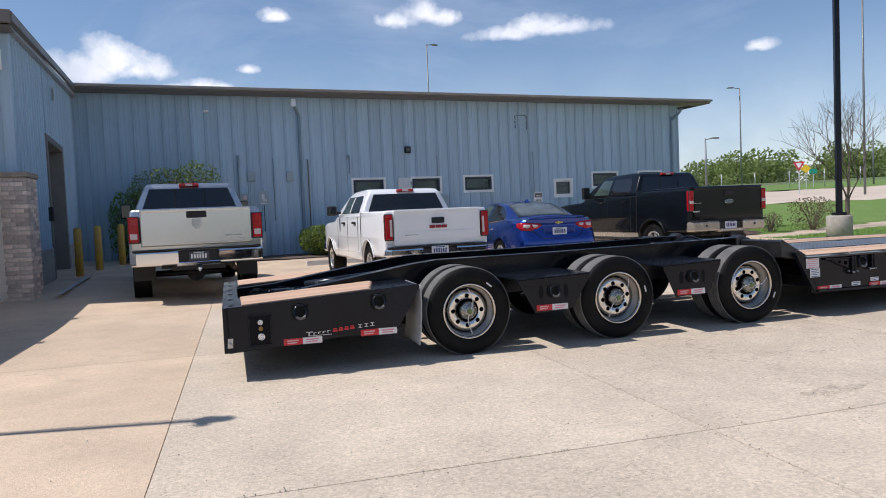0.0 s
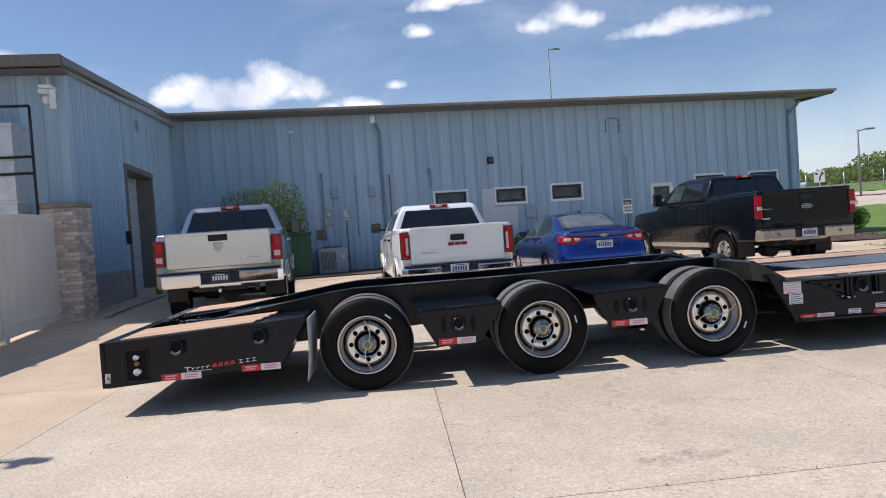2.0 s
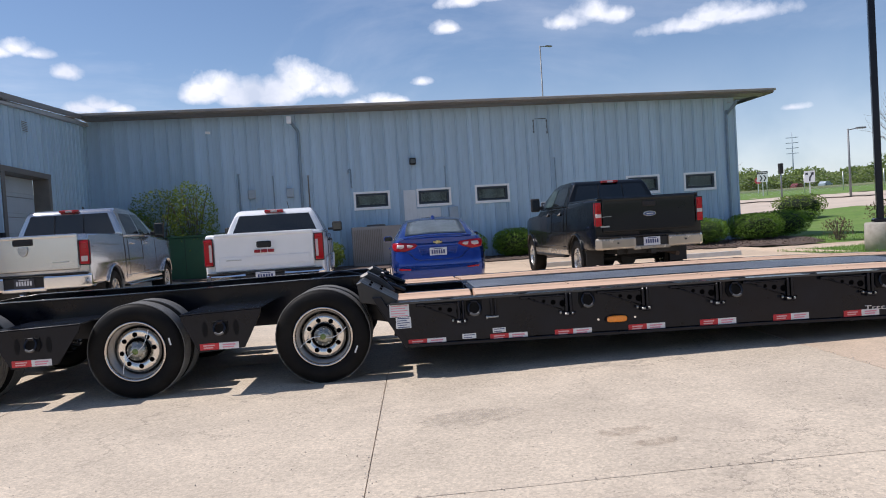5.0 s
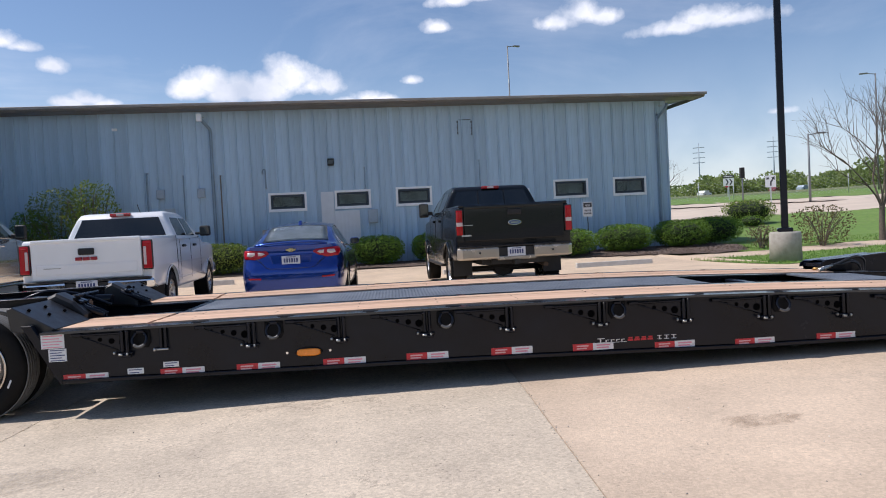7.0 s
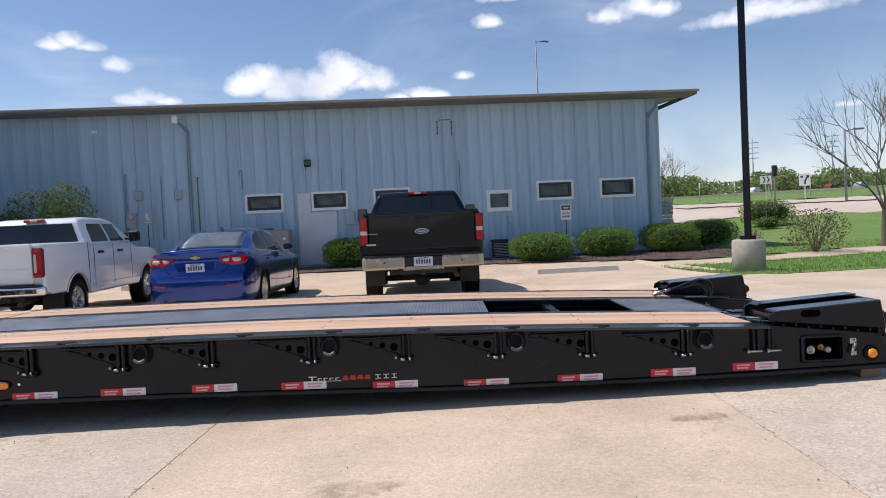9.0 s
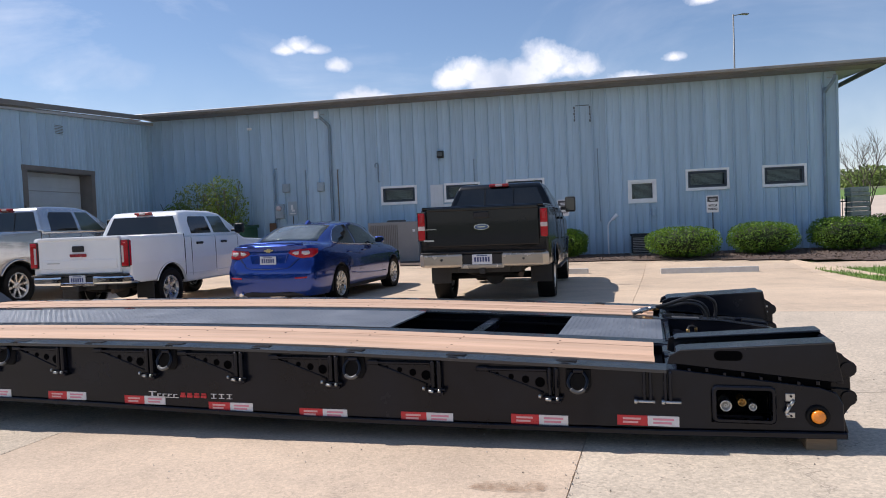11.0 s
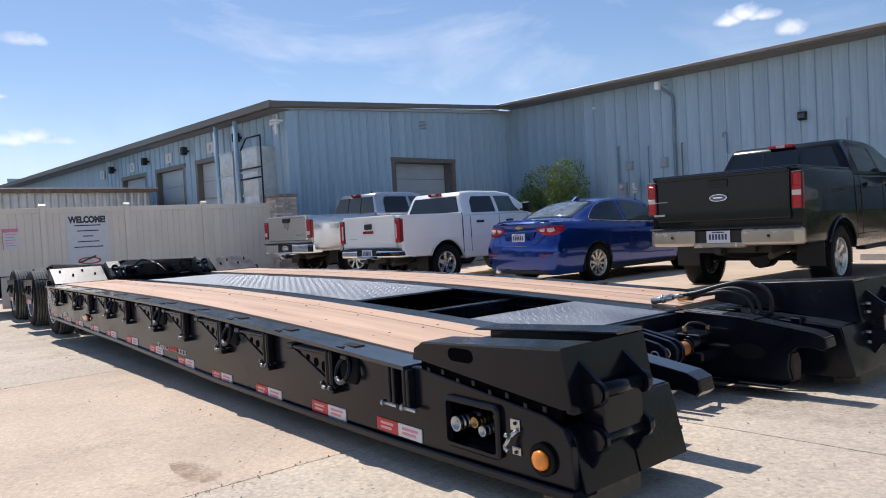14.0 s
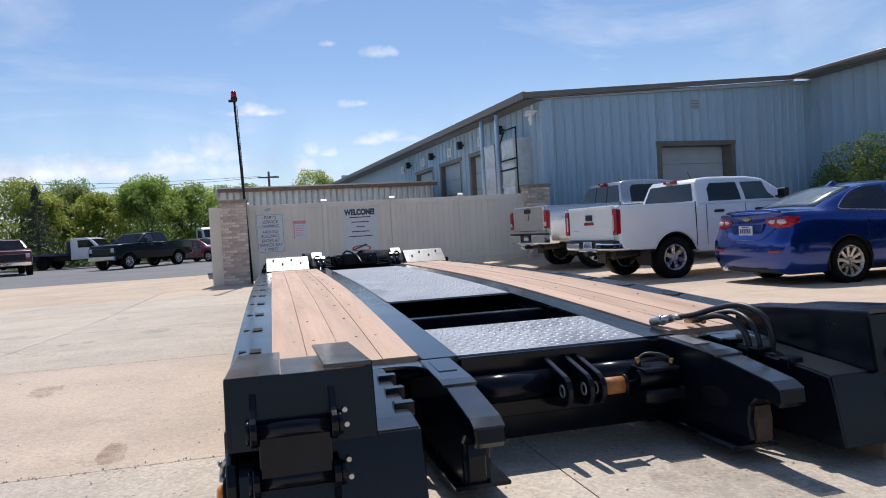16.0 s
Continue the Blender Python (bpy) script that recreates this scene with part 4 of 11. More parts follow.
def outrigger(u0, u1, far=False):
    """A folded swing-out bracket: top bar, pierced triangular web, hinge post and bottom pin."""
    u0, u1 = u0 + 0.022, u1 + 0.024
    t = deck_w(u1) - 0.040
    out = -0.016 if not far else WIDE + 0.016

    def y(d):
        return -d if not far else WIDE + d
    bm = bmesh.new()
    web = [(u0 + 0.02, t), (u1 - 0.055, t - 0.004), (u1 - 0.055, t - 0.112), (u1 - 0.085, t - 0.112)]
    prism(bm, web, "y", min(y(0.004), y(0.016)), max(y(0.004), y(0.016)))
    br = part("outrigger", bm, M_BLACK_PAINT, trailer, "folded black swing-out bracket")
    bm = bmesh.new()
    box(bm, u0, u1 - 0.05, min(y(0.002), y(0.03)), max(y(0.002), y(0.03)), t - 0.004, t + 0.012, 0.004)
    box(bm, u0 - 0.02, u0 + 0.045, min(y(0.0), y(0.034)), max(y(0.0), y(0.034)), t - 0.008, t + 0.018, 0.005)
    part("top_bar", bm, M_BLACK_PAINT, br)
    bm = bmesh.new()
    rod(bm, (u0 + 0.03, y(0.018), t - 0.003), (u1 - 0.07, y(0.018), t - 0.112), 0.0045, 6)
    part("web_edge", bm, M_BLACK_PAINT, br)
    # raised black discs paint the shade of the holes in the web
    for k, r in enumerate((0.009, 0.0145, 0.020, 0.027)):
        bm = bmesh.new()
        c = u0 + 0.092 + 0.076 * k
        lathe(bm, [(y(0.0155), r), (y(0.018), r), (y(0.018), r * 0.72), (y(0.0155), r * 0.72)], 12, "y", (c, 0, t - 0.021 - 0.0135 * k), closed=True)
        lathe(bm, [(y(0.0162), 0.0005), (y(0.0165), r * 0.72)], 12, "y", (c, 0, t - 0.021 - 0.0135 * k))
        part("hole_rim", bm, M_HOLE, br)
    for d in (0.0, 0.034):
        bm = bmesh.new()
        box(bm, u1 - 0.05 + d, u1 - 0.026 + d, min(y(0.0), y(0.042)), max(y(0.0), y(0.042)), t - 0.13 - 0.2 * d, t + 0.022, 0.008)
        part("hinge_post", bm, M_BLACK_PAINT, br)
    bm = bmesh.new()
    rod(bm, (u1 - 0.075, y(0.028), t - 0.136), (u1 + 0.03, y(0.028), t - 0.136), 0.009, 8)
    part("hinge_pin", bm, M_BLACK_PAINT, br)
    bm = bmesh.new()
    rod(bm, (u1 - 0.097, y(0.032), t - 0.130), (u1 - 0.084, y(0.032), t - 0.132), 0.011, 8)
    part("pin_end", bm, M_STEEL, br)
    bm = bmesh.new()
    rod(bm, (u1 - 0.058, y(0.05), t - 0.142), (u1 - 0.030, y(0.05), t - 0.144), 0.0085, 8)
    part("pin_end", bm, M_STEEL, br)
    bm = bmesh.new()
    rod(bm, (u1 - 0.004, y(0.05), t - 0.14), (u1 + 0.008, y(0.05), t - 0.14), 0.010, 8)
    part("pin_end", bm, M_STEEL, br)
    bm = bmesh.new()
    box(bm, u1 - 0.06, u1 + 0.02, min(y(0.0), y(0.045)), max(y(0.0), y(0.045)), t - 0.166, t - 0.146, 0.004)
    part("hinge_lug", bm, M_BLACK_PAINT, br)


def lashing_ring(u, w, v=0.0, size=1.0):
    """A D-ring in a shallow welded pocket."""
    s = size
    bm = bmesh.new()
    outer = [(u - 0.062 * s, w + 0.055 * s), (u + 0.062 * s, w + 0.055 * s), (u + 0.066 * s, w - 0.03 * s), (u + 0.045 * s, w - 0.066 * s), (u - 0.045 * s, w - 0.066 * s), (u - 0.066 * s, w - 0.03 * s)]
    prism(bm, outer, "y", v - 0.012, v + 0.004, 0.004)
    ring = part("lashing_ring", bm, M_BLACK_DARK, trailer, "black D-ring in a welded pocket")
    bm = bmesh.new()
    r = 0.048 * s

    def bow(a):
        d = 0.5 + 0.5 * math.cos(a)
        return (u + r * math.sin(a) * (1.0 if abs(a) < 1.6 else 0.96), v - 0.018 - 0.040 * d * s, w + 0.048 * s - 0.102 * d * s)
    hose(bm, [bow(radians(a)) for a in (-150, -120, -90, -62, -45)], 0.0105 * s, 8, 3)
    hose(bm, [bow(radians(a)) for a in (45, 62, 90, 120, 150)], 0.0105 * s, 8, 3)
    part("ring", bm, M_BLACK_PAINT, ring)
    bm = bmesh.new()
    hose(bm, [bow(radians(a)) for a in (-46, -25, 0, 25, 46)], 0.0108 * s, 8, 3)
    part("worn_bow", bm, M_SCUFF, ring, "paint worn off the bow of the ring")
    bm = bmesh.new()
    box(bm, u - 0.028 * s, u + 0.028 * s, v - 0.036, v - 0.008, w + 0.036 * s, w + 0.060 * s, 0.006)
    part("clamp", bm, M_BLACK_PAINT, ring)


def tape(u, w, far=False):
    """Red and white marking tape with its small print as bars."""
    v = -0.003
    bm = bmesh.new()
    box(bm, u, u + 0.148, v - 0.0015, v + 0.004, w - 0.0255, w + 0.0255)
    red = part("red_tape", bm, M_RED, trailer, "red half of marking tape")
    bm = bmesh.new()
    for k in range(2):
        box(bm, u + 0.028, u + 0.115 - 0.012 * k, v - 0.003, v - 0.0012, w + 0.004 - 0.018 * k, w + 0.014 - 0.018 * k)
    part("print_bar", bm, M_TAPEWHITE_DIM, red)
    bm = bmesh.new()
    box(bm, u + 0.1485, u + 0.30, v - 0.0015, v + 0.004, w - 0.0255, w + 0.0255)
    white = part("white_tape", bm, M_TAPEWHITE, trailer, "white half of marking tape")
    bm = bmesh.new()
    for k in range(2):
        box(bm, u + 0.175, u + 0.275 - 0.012 * k, v - 0.003, v - 0.0012, w + 0.004 - 0.018 * k, w + 0.014 - 0.018 * k)
    part("print_bar", bm, M_PINK, white)


M_TAPEWHITE_DIM = surface("pale_pink_print", (0.72, 0.42, 0.42), 0.4, vary=0.05)


def logo(u, w, length, slope=0.0):
    """The maker's wordmark, drawn as plain fine bars: white, red, white."""
    v = -0.0045

    def bar(bm, a, b, lo, hi):
        z = w + slope * a
        box(bm, u + length * a, u + length * b, v, v + 0.005, z + lo, z + hi)
    bm = bmesh.new()
    bar(bm, 0.0, 0.09, 0.014, 0.019), bar(bm, 0.03, 0.045, -0.012, 0.014), bar(bm, 0.03, 0.36, -0.017, -0.0135)
    for k in range(4):
        bar(bm, 0.10 + 0.065 * k, 0.112 + 0.065 * k, -0.010, 0.006), bar(bm, 0.112 + 0.065 * k, 0.145 + 0.065 * k, 0.002, 0.006)
    mark = part("wordmark", bm, M_TAPEWHITE, trailer, "maker's mark drawn as plain bars")
    bm = bmesh.new()
    for k in range(4):
        bar(bm, 0.375 + 0.082 * k, 0.44 + 0.082 * k, -0.012, 0.002), bar(bm, 0.385 + 0.082 * k, 0.435 + 0.082 * k, 0.005, 0.016)
    part("red_bar", bm, M_RED, mark)
    bm = bmesh.new()
    for k in range(3):
        bar(bm, 0.74 + 0.09 * k, 0.80 + 0.09 * k, 0.012, 0.0155), bar(bm, 0.74 + 0.09 * k, 0.80 + 0.09 * k, -0.013, -0.0095), bar(bm, 0.765 + 0.09 * k, 0.775 + 0.09 * k, -0.010, 0.012)
    part("white_bar", bm, M_TAPEWHITE, mark)


def coupling(parent, u, v, w, r, material, out=0.05):
    bm = bmesh.new()
    prof = [(v, r * 0.95), (v - out * 0.22, r * 0.95), (v - out * 0.22, r * 0.72), (v - out * 0.34, r * 0.72)]
    for k in range(3):
        q = 0.36 + 0.16 * k
        prof += [(v - out * q, r * 0.9), (v - out * (q + 0.11), r * 0.9), (v - out * (q + 0.12), r * 0.78), (v - out * (q + 0.15), r * 0.78)]
    prof += [(v - out * 0.86, r), (v - out * 0.98, r), (v - out, r * 0.93), (v - out, r * 0.78), (v - out * 0.72, r * 0.74), (v - out * 0.72, r * 0.34), (v - out * 0.95, r * 0.30), (v - out * 0.95, r * 0.16), (v - out * 0.75, 0.001)]
    lathe(bm, prof, 18, "y", (u, 0, w))
    part("coupling", bm, material, parent)


def carve(obs, size):
    """Cuts a box-shaped pocket out of plates."""
    bm = bmesh.new()
    box(bm, *size)
    tool = link("tool", bm, M_BLACK_DARK, trailer)
    for ob in obs:
        mod = ob.modifiers.new("pocket", "BOOLEAN")
        mod.operation, mod.solver, mod.object = "DIFFERENCE", "EXACT", tool
        dg = bpy.context.evaluated_depsgraph_get()
        me = bpy.data.meshes.new_from_object(ob.evaluated_get(dg))
        ob.modifiers.remove(mod)
        ob.data = me
    bpy.data.objects.remove(tool)


def side_details():
    for u0, u1 in ((7.978, 8.385), (7.355, 7.752), (6.736, 7.147), (6.117, 6.536), (5.496, 5.912), (4.849, 5.236), (4.249, 4.645), (3.651, 4.038), (3.03, 3.415), (2.20, 2.553)):
        outrigger(u0, u1)
    for u in (8.49, 7.243, 6.008, 4.757, 3.545, 2.635):
        lashing_ring(u + 0.026, deck_w(u) - 0.082)
    # the two plain hinge posts near the front and one behind the deck seam
    for us in ((8.842, 8.872, 8.943, 8.966), (2.80, 2.83)):
        for u in us:
            bm = bmesh.new()
            box(bm, u - 0.009, u + 0.009, -0.034, 0.0, deck_w(u) - 0.165, deck_w(u) - 0.012, 0.004)
            part("hinge_post", bm, M_BLACK_PAINT, trailer)
        bm = bmesh.new()
        z = deck_w(us[0]) - 0.165
        for a, b in ((us[0] - 0.05, us[1] + 0.02),) + (((us[2] - 0.02, us[3] + 0.05),) if len(us) > 2 else ()):
            rod(bm, (a, -0.03, z), (b, -0.03, z), 0.008, 8), rod(bm, (a, -0.03, z), (a + 0.015, -0.03, z), 0.014, 8)
        part("hinge_pin", bm, M_STEEL, trailer)
    for u, w in ((2.778, 0.322), (3.299, 0.320), (3.901, 0.319), (4.49, 0.319), (5.10, 0.318), (5.696, 0.308), (6.305, 0.286), (6.912, 0.270), (7.537, 0.272), (8.157, 0.283), (8.705, 0.299), (2.125, 0.323)):
        tape(u, w)
    logo(5.88, 0.345, 0.6, 0.0)
    # decals behind the wheels
    for u0, u1, w0, w1 in ((1.99, 2.145, 0.535, 0.632), (2.035, 2.155, 0.443, 0.531), (2.555, 2.665, 0.325, 0.365), (2.80, 2.905, 0.358, 0.395)):
        bm = bmesh.new()
        box(bm, u0, u1, -0.0045, 0.004, w0, w1)
        d = part("decal", bm, M_PAPER, trailer, "white notice decal, print too small to read")
        bm = bmesh.new()
        n = 2 if w1 - w0 < 0.05 else 5
        for k in range(n):
            z = w1 - (k + 0.7) * (w1 - w0) / n
            box(bm, u0 + 0.012, u1 - 0.012 - 0.02 * (k % 2), -0.0056, -0.0042, z, z + 0.006)
        part("print_bar", bm, M_PINK if n == 5 and w0 > 0.5 else M_BLUEBAR, d)
    # oval amber marker between two small lamps
    bm = bmesh.new()
    prism(bm, [(3.71 + 0.095 + 0.098 * math.cos(a), 0.402 + 0.036 * math.sin(a)) for a in [i * math.pi / 10 for i in range(20)]], "y", -0.012, 0.0, 0.004)
    mk = part("marker_lamp", bm, M_BLACK_DARK, trailer, "oval amber side marker lamp")
    bm = bmesh.new()
    prism(bm, [(3.805 + 0.082 * math.copysign(abs(math.cos(a)) ** 0.5, math.cos(a)), 0.402 + 0.026 * math.copysign(abs(math.sin(a)) ** 0.5, math.sin(a))) for a in [i * math.pi / 12 + 0.01 for i in range(24)]], "y", -0.026, -0.008, 0.006)
    part("lens", bm, M_AMBER, mk)
    for u in (3.655, 3.955):
        bm = bmesh.new()
        rod(bm, (u, 0.0, 0.405), (u, -0.012, 0.405), 0.009, 10)
        part("screw", bm, M_CHROME, mk)
    # air coupling recess, latch and round amber lamp at the front
    bm = bmesh.new()

    def rounded(a, b, c, d, r):
        pts = []
        for cu, cw, q in ((b - r, d - r, 0), (a + r, d - r, 90), (a + r, c + r, 180), (b - r, c + r, 270)):
            pts += [(cu + r * math.cos(radians(q + k * 30)), cw + r * math.sin(radians(q + k * 30))) for k in range(4)]
        return pts
    loops = [[bm.verts.new((x, y, z)) for x, z in rounded(*q)] for y, q in (
        (0.002, (9.160, 9.448, 0.306, 0.488, 0.024)), (-0.014, (9.160, 9.448, 0.306, 0.488, 0.024)), (-0.020, (9.166, 9.442, 0.312, 0.482, 0.02)),
        (-0.020, (9.178, 9.430, 0.324, 0.470, 0.012)), (0.002, (9.182, 9.426, 0.328, 0.466, 0.01)))]
    for p, q in zip(loops, loops[1:]):
        for k in range(len(p)):
            bm.faces.new((p[k], p[(k + 1) % len(p)], q[(k + 1) % len(q)], q[k]))
    carve([o for o in trailer.children if o.name.split(".")[0] in ("side_beam", "nose_block")], (9.180, 9.428, -0.05, 0.118, 0.326, 0.468))
    rec = part("coupling_recess", bm, M_BLACK_PAINT, trailer, "boxed recess with air couplings")
    # black sheet paints the depth of the recess
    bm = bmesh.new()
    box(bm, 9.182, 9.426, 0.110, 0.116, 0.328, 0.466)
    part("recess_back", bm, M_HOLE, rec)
    coupling(rec, 9.222, 0.110, 0.390, 0.028, M_STEEL, 0.125), coupling(rec, 9.298, 0.110, 0.404, 0.020, M_BRASS, 0.105), coupling(rec, 9.345, 0.110, 0.384, 0.019, M_STEEL, 0.112)
    # latch: two screwed tabs and a bent lever with a knob
    bm = bmesh.new()
    prism(bm, [(9.488, 0.418), (9.530, 0.418), (9.530, 0.456), (9.488, 0.456)], "y", -0.006, 0.0, 0.002)
    lat = part("latch", bm, M_STEEL, trailer, "bright zinc latch")
    bm = bmesh.new()
    prism(bm, [(9.492, 0.340), (9.530, 0.340), (9.530, 0.366), (9.492, 0.366)], "y", -0.006, 0.0, 0.002)
    part("keeper", bm, M_STEEL, lat)
    bm = bmesh.new()
    for p, q in (((9.525, -0.008, 0.425), (9.505, -0.024, 0.402)), ((9.505, -0.024, 0.402), (9.484, -0.030, 0.366)), ((9.484, -0.030, 0.366), (9.500, -0.030, 0.356))):
        rod(bm, p, q, 0.0085, 6)
    rod(bm, (9.500, -0.030, 0.405), (9.490, -0.034, 0.409), 0.0075, 10)
    part("lever", bm, M_STEEL, lat)
    for w in (0.444, 0.350):
        bm = bmesh.new()
        rod(bm, (9.512, -0.004, w), (9.512, -0.011, w), 0.006, 6)
        part("screw", bm, M_BLACK_PAINT, lat)
    bm = bmesh.new()
    lathe(bm, [(0.0, 0.052), (-0.012, 0.052), (-0.016, 0.044), (-0.016, 0.034), (-0.008, 0.034)], 24, "y", (9.627, 0, 0.352))
    lamp = part("marker_lamp", bm, M_RUBBER, trailer, "round amber marker lamp")
    bm = bmesh.new()
    lathe(bm, [(-0.006, 0.033), (-0.026, 0.031), (-0.034, 0.022), (-0.036, 0.001)], 24, "y", (9.627, 0, 0.352))
    part("lens", bm, M_AMBER, lamp)


def front_block(far):
    """The lower nose block, the wedge riser on it and the pinned hinge ears."""
    bm = bmesh.new()
    side_prism(bm, [(8.95, 0.545), (9.0, 0.555), (9.63, 0.482), (9.70, 0.46), (9.725, 0.43), (9.765, 0.268), (9.72, 0.258), (8.95, 0.235)], 0.031, 0.40, far, 0.004)
    nose = part("nose_block", bm, M_BLACK_PAINT, trailer)
    inner = 0.60 if far else 0.560
    bm = bmesh.new()
    side_prism(bm, [(8.95, 0.555), (9.60, 0.512), (9.705, 0.500), (9.728, 0.43), (9.768, 0.270), (9.73, 0.258), (8.95, 0.235)], 0.40, inner, far, 0.004)
    side_prism(bm, [(9.60, 0.50), (9.7115, 0.50), (9.7295, 0.43), (9.7695, 0.271), (9.60, 0.262)], 0.294, inner - 0.005, far)
    part("inner_step", bm, M_BLACK_PAINT, nose)
    bm = bmesh.new()
    side_prism(bm, [(8.98, 0.557), (9.60, 0.5155), (9.698, 0.5045), (9.698, 0.498), (9.60, 0.508), (8.98, 0.550)], 0.428, inner - 0.008, far)
    part("step_top", bm, M_BLACK_TOP, nose, "top of the step, sky sheen in its colour")
    for k in range(3):
        bm = bmesh.new()
        u = 9.14 + 0.17 * k
        span(bm, u, u + 0.05, inner - 0.05, inner + 0.018, 0.52 - 0.07 * (u - 9.15), 0.560 - 0.07 * (u - 9.15), far, 0.004)
        part("cleat", bm, M_BLACK_PAINT, nose)
    # wedge riser with an oval hand hole and a trough between two top plates
    base = [(8.965, 0.572), (9.70, 0.492)]
    bm = bmesh.new()
    side_prism(bm, [(8.955, 0.585), (8.968, 0.630), (9.02, 0.655), (9.708, 0.696), (9.741, 0.516), (9.70, 0.512), (9.0, 0.586)], 0.008, 0.024, far, 0.003)
    side_prism(bm, [(8.965, 0.58), (8.97, 0.648), (9.02, 0.668), (9.70, 0.708), (9.735, 0.498), (9.0, 0.57)], 0.405, 0.425, far, 0.003)
    wedge = part("wedge_riser", bm, M_BLACK_PAINT, trailer)
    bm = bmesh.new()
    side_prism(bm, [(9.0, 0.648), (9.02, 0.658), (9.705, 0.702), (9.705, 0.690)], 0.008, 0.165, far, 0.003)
    part("top_plate", bm, M_BLACK_TOP, wedge, "black top plate with scuffed edge, sky sheen in its colour")
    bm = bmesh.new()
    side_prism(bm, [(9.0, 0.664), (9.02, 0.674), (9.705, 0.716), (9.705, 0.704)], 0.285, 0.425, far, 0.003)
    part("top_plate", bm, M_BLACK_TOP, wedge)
    bm = bmesh.new()
    side_prism(bm, [(9.0, 0.628), (9.70, 0.664), (9.70, 0.625), (9.0, 0.590)], 0.012, 0.405, far)
    part("trough", bm, M_BLACK_PAINT, wedge)
    bm = bmesh.new()
    side_prism(bm, [(9.708, 0.700), (9.742, 0.504), (9.715, 0.504), (9.69, 0.690)], 0.010, 0.425, far, 0.003)
    part("front_plate", bm, M_BLACK_PAINT, wedge)
    bm = bmesh.new()
    cu, cw = 9.240, 0.631
    pts = [(cu + 0.042 + 0.024 * math.cos(a), cw + 0.024 * math.sin(a)) for a in [(-90 + 30 * i) * math.pi / 180 for i in range(7)]]
    pts += [(cu - 0.042 + 0.024 * math.cos(a), cw + 0.024 * math.sin(a)) for a in [(90 + 30 * i) * math.pi / 180 for i in range(7)]]
    a, b = sorted((mir(0.0065, far), mir(0.014, far)))
    prism(bm, pts, "y", a, b)
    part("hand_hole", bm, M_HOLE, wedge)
    # toothed seat: a black strip paints the shade between wedge and block, bridged by small lugs
    bm = bmesh.new()
    side_prism(bm, [(9.0, 0.590), (9.69, 0.516), (9.69, 0.478), (9.0, 0.552)], 0.018, 0.030, far)
    part("seat_gap", bm, M_HOLE, wedge)
    for k in range(8):
        u = 9.05 + 0.082 * k
        z = (0.573 if k % 2 else 0.561) - 0.108 * (u - 9.0)
        bm = bmesh.new()
        side_prism(bm, [(u, z + 0.012), (u + 0.016, z + 0.010), (u + 0.016, z - 0.010), (u, z - 0.008)], 0.004, 0.020, far, 0.002)
        part("seat_notch", bm, M_BLACK_PAINT, wedge)
    # gusset ears with a rounded nose, pins and the pad between them
    for v in (0.075, 0.292):
        for lo, pin, hi in ((0.497, 0.563, 0.655), (0.330, 0.424, 0.468)):
            bm = bmesh.new()
            tip = [(9.775 + 0.040 * math.cos(a), pin + 0.040 * math.sin(a)) for a in (-1.3, -0.8, -0.3, 0.3, 0.8, 1.3)]
            root_hi, root_lo = 9.705 + 0.06 * (0.70 - hi), 9.70 + 0.22 * (0.50 - lo)
            side_prism(bm, [(root_lo - 0.02, lo), (root_lo + 0.012, lo)] + tip + [(root_hi + 0.01, hi), (root_hi - 0.02, hi)], v, v + 0.018, far, 0.002)
            part("hinge_ear", bm, M_BLACK_PAINT, nose)
            bm = bmesh.new()
            for q in ((v - 0.012, v + 0.0) if v < 0.2 else (v + 0.018, v + 0.032),):
                rod(bm, (9.775, mir(q[0], far), pin), (9.775, mir(q[1], far), pin), 0.033, 16)
            part("pin_head", bm, M_BLACK_PAINT, nose)
    for w in (0.563, 0.424):
        bm = bmesh.new()
        rod(bm, (9.772, mir(0.094, far), w), (9.772, mir(0.291, far), w), 0.025, 16)
        part("hinge_pin", bm, M_BLACK_PAINT, nose)
    bm = bmesh.new()
    side_prism(bm, [(9.70, 0.575), (9.775, 0.575), (9.788, 0.56), (9.792, 0.425), (9.78, 0.41), (9.70, 0.41)], 0.095, 0.290, far, 0.004)
    part("hinge_pad", bm, M_BLACK_PAINT, nose)
    for v, w in ((0.334, 0.590), (0.338, 0.548), (0.338, 0.448), (0.342, 0.398)):
        bm = bmesh.new()
        rod(bm, (9.715, mir(v, far), w), (9.748, mir(v, far), w), 0.008, 6)
        part("bolt", bm, M_STEEL, nose)


